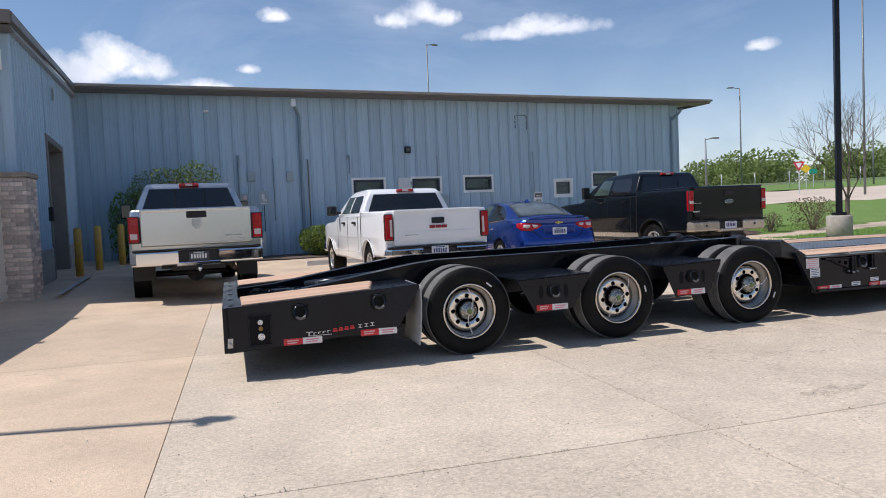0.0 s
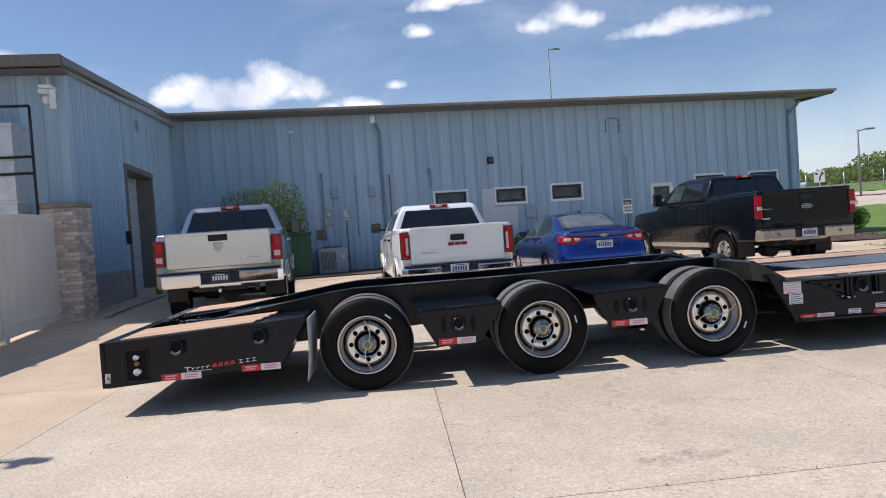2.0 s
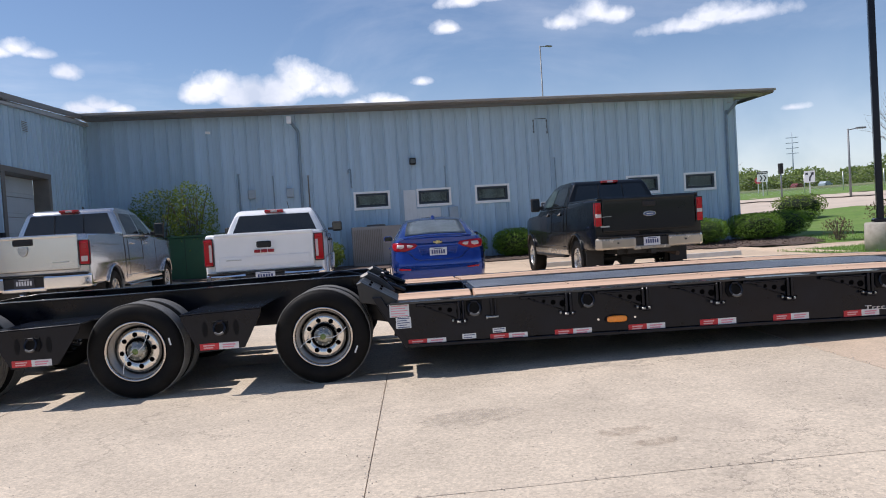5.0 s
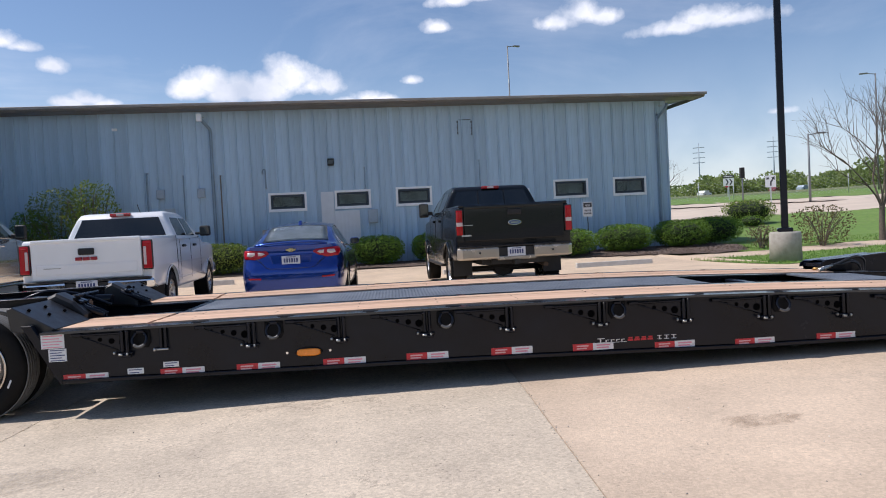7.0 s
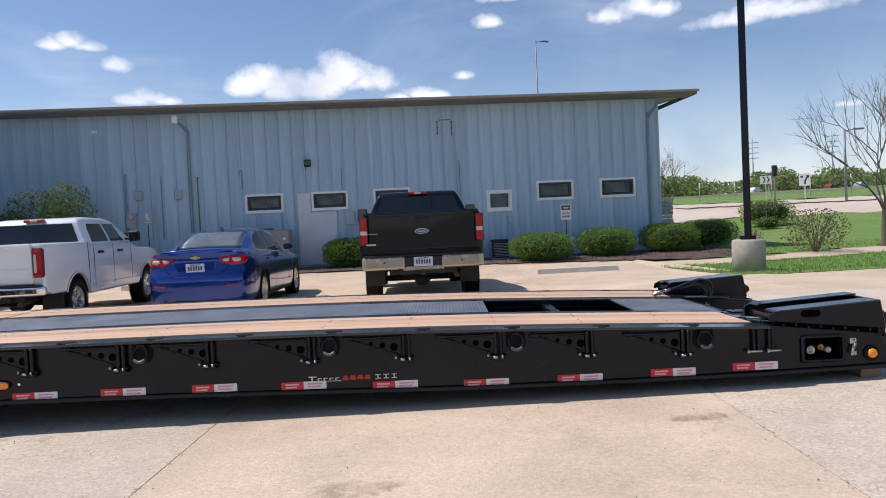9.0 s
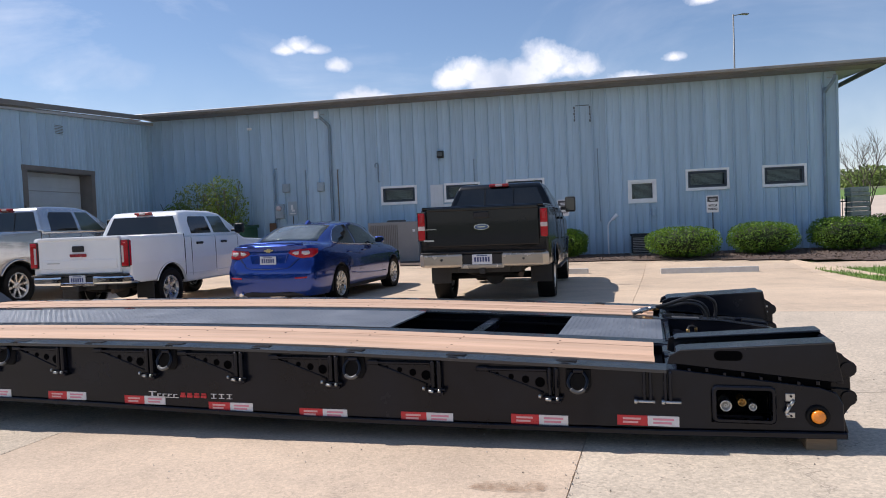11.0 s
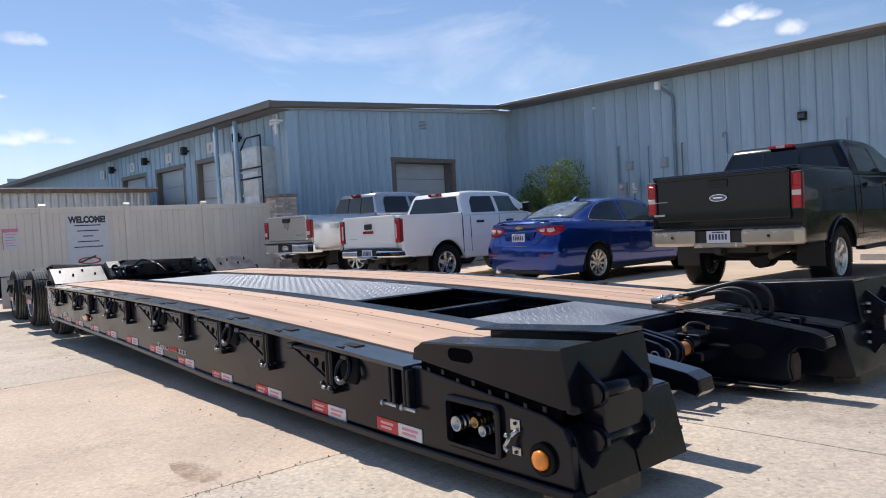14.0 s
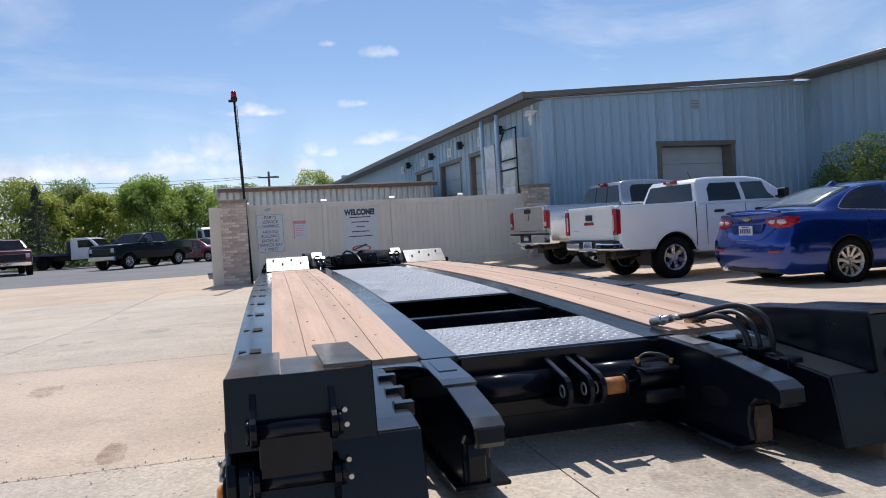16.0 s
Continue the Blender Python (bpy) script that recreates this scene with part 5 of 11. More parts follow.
def tongue_arm(far):
    """Inner drawbar arm with a hooked end, bottom flange and a worn pin seat."""
    bm = bmesh.new()
    hook = [(8.70, 0.552), (9.02, 0.562), (9.33, 0.549), (9.685, 0.500), (9.728, 0.478), (9.735, 0.437), (9.715, 0.418), (9.65, 0.432), (9.60, 0.425), (9.562, 0.39),
            (9.552, 0.33), (9.565, 0.27), (9.53, 0.236), (8.70, 0.215)]
    side_prism(bm, hook, 0.715, 0.812, far, 0.006)
    arm = part("drawbar_arm", bm, M_BLACK_PAINT, trailer)
    bm = bmesh.new()
    side_prism(bm, [(9.0, 0.568), (9.03, 0.568), (9.33, 0.556), (9.395, 0.549), (9.395, 0.539), (9.33, 0.546), (9.03, 0.558)], 0.704, 0.826, far, 0.003)
    part("wear_plate", bm, M_BLACK_TOP, arm)
    bm = bmesh.new()
    side_prism(bm, [(9.39, 0.543), (9.68, 0.5025), (9.722, 0.4835), (9.722, 0.478), (9.68, 0.497), (9.39, 0.537)], 0.714, 0.813, far, 0.001)
    part("arm_top", bm, M_BLACK_TOP, arm, "top face of the arm, sky sheen in its colour")
    # pale patch paints the gloss highlight on the arm along with its scuffs
    bm = bmesh.new()
    side_prism(bm, [(9.03, 0.571), (9.22, 0.5635), (9.22, 0.560), (9.03, 0.564)], 0.730, 0.800, far, 0.001)
    part("scuffed_patch", bm, M_SCUFF if far else M_BLACK_TOP, arm, "pale patch of scuffs and painted gloss highlight")
    bm = bmesh.new()
    side_prism(bm, [(8.75, 0.214), (9.55, 0.234), (9.55, 0.248), (8.75, 0.228)], 0.690, 0.880, far, 0.003)
    part("foot_flange", bm, M_BLACK_PAINT, arm)
    bm = bmesh.new()
    side_prism(bm, [(9.545, 0.385), (9.566, 0.39), (9.578, 0.35), (9.575, 0.27), (9.55, 0.25)], 0.728, 0.790, far, 0.004)
    part("pin_seat", bm, M_RUST if far else M_BLACK_PAINT, arm, "worn pin seat")
    # deck-end plate with a rounded inner corner
    bm = bmesh.new()
    near = [(8.94, 0.50), (9.012, 0.50), (9.012, 0.60)] + [(9.012 + 0.11 - 0.11 * math.cos(radians(a)), 0.60 + 0.11 * math.sin(radians(a))) for a in (20, 45, 70, 90)] + [(8.94, 0.71)]
    prism(bm, [(x, mir(y, far)) for x, y in near], "z", 0.542, 0.556, 0.002)
    part("end_plate", bm, M_BLACK_TOP, arm)
    # kidney-shaped cut in the web: a flat dark patch paints its shaded depth
    bm = bmesh.new()
    pts = [(9.36 + 0.085 * math.cos(a) , 0.385 + 0.038 * math.sin(a)) for a in [i * math.pi / 9 for i in range(18)]]
    a, b = sorted((mir(0.812, far), mir(0.8135, far)))
    prism(bm, pts, "y", a, b)
    part("web_cut", bm, M_BLACK_DARK, arm)


def front_centre():
    bm = bmesh.new()
    rod(bm, (9.06, 0.86, 0.435), (9.06, 1.22, 0.435), 0.058, 18), rod(bm, (9.06, 1.36, 0.445), (9.06, 1.74, 0.445), 0.05, 18)
    part("cross_tube", bm, M_BLACK_PAINT, trailer)
    for v in (1.22, 1.31, 1.36):
        bm = bmesh.new()
        pts = [(9.02, 0.53)] + [(9.20 + 0.062 * math.cos(a), 0.43 + 0.062 * math.sin(a)) for a in (1.3, 0.8, 0.3, -0.3, -0.8, -1.3)] + [(9.02, 0.34)]
        prism(bm, pts, "y", v, v + 0.022, 0.003)
        part("clevis_plate", bm, M_BLACK_PAINT, trailer)
        bm = bmesh.new()
        lathe(bm, [(v - 0.003, 0.026), (v - 0.003, 0.018), (v + 0.025, 0.018), (v + 0.025, 0.026)], 14, "y", (9.20, 0, 0.43), closed=True)
        part("eye_rim", bm, M_STEEL, trailer)
    bm = bmesh.new()
    rod(bm, (9.20, 1.385, 0.43), (9.20, 1.475, 0.43), 0.034, 16)
    part("air_filter", bm, surface("rusty_orange_filter", (0.42, 0.16, 0.04), 0.6, vary=0.25, grain=30.0), trailer, "rusty orange cylinder fitting")
    bm = bmesh.new()
    rod(bm, (9.20, 1.475, 0.43), (9.20, 1.487, 0.43), 0.042, 16), rod(bm, (9.20, 1.487, 0.43), (9.16, 1.56, 0.43), 0.008, 8)
    box(bm, 9.08, 9.24, 1.56, 1.74, 0.345, 0.40, 0.01), rod(bm, (9.16, 1.56, 0.435), (9.16, 1.73, 0.435), 0.036, 14)
    box(bm, 9.09, 9.22, 1.57, 1.72, 0.466, 0.482, 0.004)
    part("air_valve", bm, M_BLACK_PAINT, trailer)
    bm = bmesh.new()
    rod(bm, (9.13, 1.585, 0.48), (9.13, 1.585, 0.515), 0.012, 8)
    part("brass_fitting", bm, M_BRASS, trailer)
    bm = bmesh.new()
    rod(bm, (9.19, 1.70, 0.48), (9.19, 1.70, 0.51), 0.011, 8)
    part("brass_fitting", bm, M_BRASS, trailer)
    bm = bmesh.new()
    hose(bm, [(9.13, 1.585, 0.51), (9.14, 1.62, 0.53), (9.17, 1.67, 0.525), (9.19, 1.70, 0.505)], 0.006, 6)
    part("air_line", bm, M_HOSE, trailer)
    bm = bmesh.new()
    box(bm, 8.97, 9.0, 0.87, 1.72, 0.30, 0.56, 0.004)
    part("front_plate", bm, M_BLACK_PAINT, trailer)


M_DISC = surface("polished_aluminium_disc", (0.74, 0.70, 0.655), 0.22, 1.0, vary=0.10, grain=14.0)
# darker copy of the rim metal: the deep barrel's dark reflections put into colour
M_ALU_DARK = surface("shaded_wheel_barrel", (0.24, 0.23, 0.22), 0.4, 0.9, vary=0.25, grain=9.0)


def wheel_proto():
    """An outer dual wheel; axis along v, outer face towards v = 0."""
    R = 0.385
    bm = bmesh.new()
    for off in (0.0, 0.275):
        lathe(bm, [(0.055 + off, 0.235), (0.035 + off, 0.262), (0.030 + off, 0.31), (0.04 + off, 0.352), (0.062 + off, 0.378),
                   (0.22 + off, 0.378), (0.242 + off, 0.352), (0.252 + off, 0.31), (0.246 + off, 0.262), (0.226 + off, 0.235)], 48, "y", closed=True)
    w = part("wheel", bm, M_RUBBER, trailer, "black dual tyres on a polished aluminium rim")
    bm = bmesh.new()
    for off in (0.0, 0.275):
        prof = [(0.062 + off, 0.3775)]
        v = 0.064
        for k in range(5):
            prof += [(v + off, R), (v + 0.0235 + off, R), (v + 0.0245 + off, R - 0.012), (v + 0.0305 + off, R - 0.012)]
            v += 0.0315
        prof += [(0.2205 + off, R), (0.2215 + off, 0.3775)]
        lathe(bm, prof, 48, "y", closed=True)
    part("tread", bm, M_TYREDUST, w, "dusty grooved tread")
    bm = bmesh.new()
    lathe(bm, [(0.046, 0.243), (0.036, 0.238), (0.040, 0.226), (0.055, 0.218), (0.055, 0.222), (0.226, 0.236)], 56, "y", closed=True)
    rim = part("rim", bm, M_ALU, w, "polished aluminium rim lip")
    bm = bmesh.new()
    lathe(bm, [(0.055, 0.2175), (0.145, 0.196), (0.150, 0.185), (0.158, 0.20), (0.06, 0.2205)], 56, "y", closed=True)
    part("barrel", bm, M_ALU_DARK, rim)
    bm = bmesh.new()
    lathe(bm, [(0.146, 0.188), (0.118, 0.176), (0.106, 0.162), (0.104, 0.150), (0.104, 0.103), (0.112, 0.098), (0.125, 0.098), (0.135, 0.17)], 56, "y", closed=True)
    part("disc", bm, M_DISC, rim, "polished aluminium disc with eight hand holes")
    # black caps paint the shade inside the hand holes
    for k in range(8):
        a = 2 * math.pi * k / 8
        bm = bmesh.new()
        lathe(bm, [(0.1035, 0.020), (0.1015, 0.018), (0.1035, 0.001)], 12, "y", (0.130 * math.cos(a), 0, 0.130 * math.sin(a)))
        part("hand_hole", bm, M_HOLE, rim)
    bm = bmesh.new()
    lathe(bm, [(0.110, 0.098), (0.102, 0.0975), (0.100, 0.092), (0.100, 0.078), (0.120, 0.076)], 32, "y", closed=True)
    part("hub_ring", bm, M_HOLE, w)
    bm = bmesh.new()
    lathe(bm, [(0.11, 0.080), (0.072, 0.076), (0.060, 0.070), (0.058, 0.056), (0.046, 0.052), (0.040, 0.030), (0.038, 0.001)], 28, "y")
    hub = part("hub_cap", bm, surface("oiled_hub_cap", (0.33, 0.33, 0.30), 0.3, 0.8, vary=0.35, grain=25.0), w, "steel hub cap with an oily green centre")
    bm = bmesh.new()
    lathe(bm, [(0.039, 0.024), (0.035, 0.022), (0.034, 0.001)], 16, "y")
    part("hub_centre", bm, surface("green_oil_window", (0.16, 0.22, 0.06), 0.25, vary=0.3, grain=30.0), hub)
    for k in range(8):
        a = 2 * math.pi * (k + 0.5) / 8
        bm = bmesh.new()
        rod(bm, (0.064 * math.cos(a), 0.066, 0.064 * math.sin(a)), (0.064 * math.cos(a), 0.052, 0.064 * math.sin(a)), 0.006, 6)
        part("hub_bolt", bm, M_STEEL, hub)
    bm = bmesh.new()
    hose(bm, [(0.015, 0.036, 0.02), (0.028, 0.026, 0.08), (0.012, 0.03, 0.15), (-0.012, 0.045, 0.20)], 0.0035, 6)
    hose(bm, [(-0.01, 0.036, -0.02), (-0.022, 0.026, -0.09), (0.0, 0.03, -0.16), (0.02, 0.045, -0.20)], 0.0035, 6)
    part("tyre_inflation_line", bm, M_PAPER, w, "pale tyre inflation hose")
    bm = bmesh.new()
    a = radians(50)
    box(bm, -0.03, 0.03, 0.0275, 0.034, -0.006, 0.006, m=Matrix.Translation((0.285 * math.cos(a), 0, 0.285 * math.sin(a))) @ Matrix.Rotation(radians(40), 4, "Y"))
    part("sidewall_mark", bm, M_PAPER, w)
    return w


def rear_bogie():
    w = wheel_proto()
    first = True
    for i, (u, hub_w) in enumerate(((-1.505, 0.381), (-0.045, 0.389), (1.44, 0.403))):
        for far in (False, True):
            m = Matrix.Translation((u, 0.085, hub_w)) @ Matrix.Rotation(radians(37 * i + (180 if far else 0)), 4, "Y")
            if far:
                m = Matrix.Translation((u, WIDE - 0.085, hub_w)) @ Matrix.Rotation(math.pi, 4, "Z") @ Matrix.Rotation(radians(50 * i), 4, "Y")
            if first:
                w.matrix_basis = m
                first = False
            else:
                copy_thing(w, m)
        bm = bmesh.new()
        rod(bm, (u, 0.28, hub_w), (u, WIDE - 0.28, hub_w), 0.062, 14)
        part("axle", bm, M_BLACK_DARK, trailer)
        bm = bmesh.new()
        for v in (0.70, 1.89):
            rod(bm, (u + 0.02, v - 0.03, 0.36), (u + 0.30, v - 0.03, 0.52), 0.05, 10), rod(bm, (u - 0.12, v, 0.38), (u - 0.12, v, 0.62), 0.095, 14)
        part("air_suspension", bm, M_BLACK_DARK, trailer)
    for far in (False, True):
        # main rails: low at the tail, stepping up over the axles, down to the deck
        bm = bmesh.new()
        top = [(-3.42, 0.565), (-3.05, 0.592), (-1.85, 0.775), (-1.6, 0.800), (-0.3, 0.806), (1.3, 0.832), (1.80, 0.838), (1.97, 0.74), (2.18, 0.635)]
        low = [(2.18, 0.36), (1.7, 0.46), (-0.85, 0.44), (-2.2, 0.36), (-3.42, 0.32)]
        side_prism(bm, top + low, 0.745, 0.775, far, 0.004)
        rail = part("main_rail", bm, M_BLACK_PAINT, trailer)
        bm = bmesh.new()
        flange = [(u, z + 0.006) for u, z in top[:7]] + [(u, z - 0.008) for u, z in top[:7][::-1]]
        side_prism(bm, flange, 0.69, 0.83, far, 0.002)
        part("top_flange", bm, M_BLACK_PAINT, rail)
        # sloped end plate with two ribs, meeting the deck
        bm = bmesh.new()
        side_prism(bm, [(1.74, 0.815), (1.775, 0.828), (2.06, 0.662), (2.0, 0.62), (1.76, 0.66)], 0.06, 0.63, far, 0.006)
        part("ramp_plate", bm, M_GLINTPLATE, rail, "sloped black plate behind the wheels, finish set for sun glint")
        bm = bmesh.new()
        for k in range(4):
            rod(bm, (1.84 + 0.08 * (k % 2), mir(0.16 + 0.12 * k, far), 0.79 - 0.047 * (k % 2)), (1.85 + 0.08 * (k % 2), mir(0.16 + 0.12 * k, far), 0.80 - 0.047 * (k % 2)), 0.012, 8)
        part("plate_bolt", bm, M_HOLE, rail)
        # pivot knuckle with a round pin beside the plate
        bm = bmesh.new()
        side_prism(bm, [(1.72, 0.66), (1.73, 0.84), (1.80, 0.872), (1.93, 0.80), (2.03, 0.70), (2.02, 0.64)], 0.655, 0.835, far, 0.02)
        knuckle = part("pivot_knuckle", bm, M_GLINTPLATE, rail, "black pivot knuckle, finish set for sun glint")
        bm = bmesh.new()
        rod(bm, (1.90, mir(0.745, far), 0.775), (1.945, mir(0.745, far), 0.80), 0.042, 16)
        part("pivot_pin", bm, M_HOLE, knuckle)
        for v in (0.75, 0.82):
            bm = bmesh.new()
            a = mir(v, far)
            rod(bm, (1.88, a, 0.79), (2.12, a, 0.675), 0.022, 10)
            rod(bm, (1.93, a, 0.775), (1.945, a, 0.805), 0.03, 10)
            part("ram", bm, M_BLACK_PAINT, rail)
        # diagonal strut down behind the last wheel
        bm = bmesh.new()
        side_prism(bm, [(1.86, 0.70), (1.93, 0.70), (2.16, 0.30), (2.10, 0.28)], 0.0, 0.05, far, 0.004)
        part("strut", bm, M_BLACK_PAINT, rail)
        bm = bmesh.new()
        side_prism(bm, [(1.78, 0.76), (1.84, 0.76), (2.0, 0.48), (1.95, 0.46)], 0.32, 0.40, far, 0.004)
        part("strut", bm, M_BLACK_PAINT, rail)
        # tail deck box
        bm = bmesh.new()
        side_prism(bm, [(-3.53, 0.578), (-1.985, 0.662), (-1.975, 0.64), (-2.17, 0.304), (-3.505, 0.226)], 0.0, 0.03, far, 0.004)
        tail = part("tail_box", bm, M_BLACK_PAINT, trailer)
        bm = bmesh.new()
        side_prism(bm, [(-3.50, 0.575), (-1.99, 0.656), (-1.99, 0.646), (-3.50, 0.563)], 0.03, 0.69, far)
        side_prism(bm, [(-2.05, 0.65), (-1.985, 0.655), (-2.17, 0.305), (-2.22, 0.305)], 0.03, 0.69, far)
        side_prism(bm, [(-3.48, 0.56), (-2.2, 0.62), (-2.2, 0.60), (-3.48, 0.54)], 0.66, 0.69, far)
        side_prism(bm, [(-3.50, 0.25), (-2.2, 0.325), (-2.2, 0.315), (-3.50, 0.235)], 0.03, 0.20, far)
        part("box_shell", bm, M_BLACK_PAINT, tail)
        for k in range(4):
            a, b = sorted((mir(0.035 + k * 0.158, far), mir(0.189 + k * 0.158, far)))
            bm = bmesh.new()
            prism(bm, [(-3.40, 0.584), (-2.38 + 0.035 * k, 0.640 + 0.002 * k), (-2.38 + 0.035 * k, 0.652 + 0.002 * k), (-3.40, 0.596)], "y", a, b, 0.002)
            part("plank", bm, M_WOOD, trailer, "weathered hardwood deck plank")
        # fender steps between the wheels
        for u0, u1, b0, b1, zt, zb in ((-1.09, -0.40, -0.94, -0.585, 0.635, 0.338), (0.357, 0.99, 0.49, 0.845, 0.668, 0.370)):
            bm = bmesh.new()
            side_prism(bm, [(u0, zt - 0.01), (u1, zt + 0.012), (u1 - 0.01, zt - 0.03), (b1, zb + 0.012), (b0, zb - 0.006), (u0 + 0.01, zt - 0.05)], 0.0, 0.016, far, 0.003)
            step = part("fender_step", bm, M_BLACK_PAINT, trailer)
            bm = bmesh.new()
            side_prism(bm, [(u0, zt), (u1, zt + 0.022), (u1, zt + 0.012), (u0, zt - 0.01)], 0.0, 0.74, far, 0.003)
            part("step_plate", bm, M_BLACK_PAINT, step)
            if not far:
                c, z = 0.5 * (b0 + b1), zt - 0.115
                lashing_ring(c, z, 0.0, 0.9)
                # flat dark ovals paint the shade of the hand slots
                for s in (-1, 1):
                    bm = bmesh.new()
                    pts = [(c + s * (0.12 + 0.022 * math.cos(a)), z - 0.01 + 0.062 * math.sin(a)) for a in [i * math.pi / 8 for i in range(16)]]
                    prism(bm, pts, "y", -0.0015, 0.004)
                    part("hand_slot", bm, M_BLACK_DARK, step)
                tape(b0 + 0.01, zb + 0.036)
    # near-side tail details
    for u, w in ((-3.098, 0.277), (-2.486, 0.297)):
        tape(u, w)
    logo(-2.92, 0.325, 0.56, 0.04)
    for u, w in ((-2.96, 0.515), (-2.33, 0.548)):
        lashing_ring(u, w)
    bm = bmesh.new()
    for a, b, c, d in ((-3.36, -3.185, 0.50, 0.515), (-3.36, -3.185, 0.268, 0.283), (-3.36, -3.345, 0.283, 0.50), (-3.20, -3.185, 0.283, 0.50)):
        box(bm, a, b, -0.014, 0.002, c, d, 0.004)
    carve([o for o in trailer.children if o.name.split(".")[0] in ("side_beam", "nose_block")], (9.155, 9.398, -0.05, 0.062, 0.304, 0.462))
    rec = part("coupling_recess", bm, M_BLACK_PAINT, trailer)
    # flat dark panel paints the shaded back of the recess
    bm = bmesh.new()
    box(bm, -3.345, -3.20, -0.005, 0.0, 0.283, 0.50)
    part("recess_back", bm, M_BLACK_DARK, rec)
    coupling(rec, -3.27, -0.004, 0.455, 0.020, M_CHROME, 0.035), coupling(rec, -3.268, -0.004, 0.405, 0.016, M_BRASS, 0.03), coupling(rec, -3.265, -0.004, 0.345, 0.026, M_CHROME, 0.045)
    bm = bmesh.new()
    prism(bm, [(-3.52, 0.27), (-3.48, 0.27), (-3.475, 0.345), (-3.515, 0.345)], "y", -0.007, 0.001, 0.002), rod(bm, (-3.51, -0.015, 0.32), (-3.485, -0.015, 0.29), 0.009, 8)
    part("latch", bm, M_STEEL, trailer, "bright zinc latch")
    # tail cross channel with slots
    bm = bmesh.new()
    prism(bm, [(-3.545, 0.230), (-3.50, 0.230), (-3.50, 0.572), (-3.42, 0.577), (-3.42, 0.585), (-3.545, 0.580)], "y", 0.0, WIDE, 0.003)
    tail = part("tail_channel", bm, M_BLACK_PAINT, trailer)
    # slots are thin dark strips that paint their shaded depth
    for k in range(6):
        bm = bmesh.new()
        v = 0.12 + k * 0.47
        box(bm, -3.50, -3.46, v - 0.045, v + 0.045, 0.578, 0.5835, 0.001)
        part("slot", bm, M_BLACK_DARK, tail)
    # chains, hoses and hydraulic gear lying between the rails at the tail
    bm = bmesh.new()
    for k in range(26):
        c = (-3.28 + 0.032 * k, 0.92 + 0.10 * math.sin(k * 0.9), 0.60 + 0.02 * math.sin(k * 1.7))
        pts = [(c[0] + 0.03 * math.cos(a), c[1] + (0.014 if k % 2 else 0.003) * math.sin(a), c[2] + (0.003 if k % 2 else 0.014) * math.sin(a)) for a in [i * math.pi / 4 for i in range(9)]]
        hose(bm, pts, 0.0055, 5, 2)
    tagged(part("chain", bm, M_BLACK_PAINT, trailer, "black lashing chain"), kind="stuff")
    bm = bmesh.new()
    box(bm, -3.15, -2.9, 0.86, 1.0, 0.57, 0.615, 0.012), box(bm, -2.72, -2.5, 0.88, 1.02, 0.60, 0.66, 0.015), rod(bm, (-2.8, 1.2, 0.60), (-2.0, 1.2, 0.66), 0.05, 12)
    box(bm, -3.4, -2.0, 0.80, WIDE - 0.80, 0.40, 0.42)
    part("winch_gear", bm, M_BLACK_PAINT, trailer)
    bm = bmesh.new()
    box(bm, -1.9, 1.9, 0.80, WIDE - 0.80, 0.50, 0.54)
    part("bogie_floor", bm, M_BLACK_DARK, trailer)
    for k in range(6):
        bm = bmesh.new()
        box(bm, -1.7 + 0.65 * k, -1.62 + 0.65 * k, 0.775, WIDE - 0.775, 0.545, 0.66, 0.005)
        part("cross_member", bm, M_BLACK_DARK, trailer)
    bm = bmesh.new()
    for k in range(3):
        box(bm, 1.62 + 0.05 * k, 1.66 + 0.05 * k, 0.95 + 0.08 * k, WIDE - 1.0, 0.66, 0.80 + 0.012 * k, 0.01)
    rod(bm, (1.2, 1.05, 0.76), (1.9, 1.05, 0.74), 0.045, 12), rod(bm, (1.2, 1.5, 0.76), (1.9, 1.5, 0.74), 0.045, 12)
    hose(bm, [(1.3, 1.15, 0.80), (1.5, 1.2, 0.86), (1.75, 1.3, 0.80), (1.95, 1.35, 0.70)], 0.014, 7)
    part("hydraulic_gear", bm, M_BLACK_PAINT, trailer)
    # mud flap hung in front of the first wheel
    n = 8
    for far in (False, True):
        bm = bmesh.new()
        rows = []
        for k in range(n + 1):
            w = 0.645 - 0.50 * k / n
            u = -1.955 + 0.012 * math.sin(k / n * 3.0) - 0.03 * k / n
            rows.append([(u, mir(0.03, far), w), (u + 0.012, mir(0.60, far), w)])
        vs = [[bm.verts.new(p) for p in r] for r in rows]
        vb = [[bm.verts.new((p[0] - 0.008, p[1], p[2])) for p in r] for r in rows]
        for a, b in zip(vs, vs[1:]):
            bm.faces.new((a[0], a[1], b[1], b[0])).smooth = True
        for a, b in zip(vb, vb[1:]):
            bm.faces.new((a[0], b[0], b[1], a[1])).smooth = True
        for k in range(n):
            for i in (0, 1):
                bm.faces.new((vs[k][i], vs[k + 1][i], vb[k + 1][i], vb[k][i]))
        bm.faces.new((vs[0][0], vb[0][0], vb[0][1], vs[0][1])), bm.faces.new((vs[n][0], vs[n][1], vb[n][1], vb[n][0]))
        bmesh.ops.recalc_face_normals(bm, faces=bm.faces)
        part("mud_flap", bm, M_FLAP, trailer, "pale grey hanging mud flap")


for far in (False, True):
    deck_sides(far)
    front_block(far)
    tongue_arm(far)
deck_middle()
side_details()
front_centre()
rear_bogie()

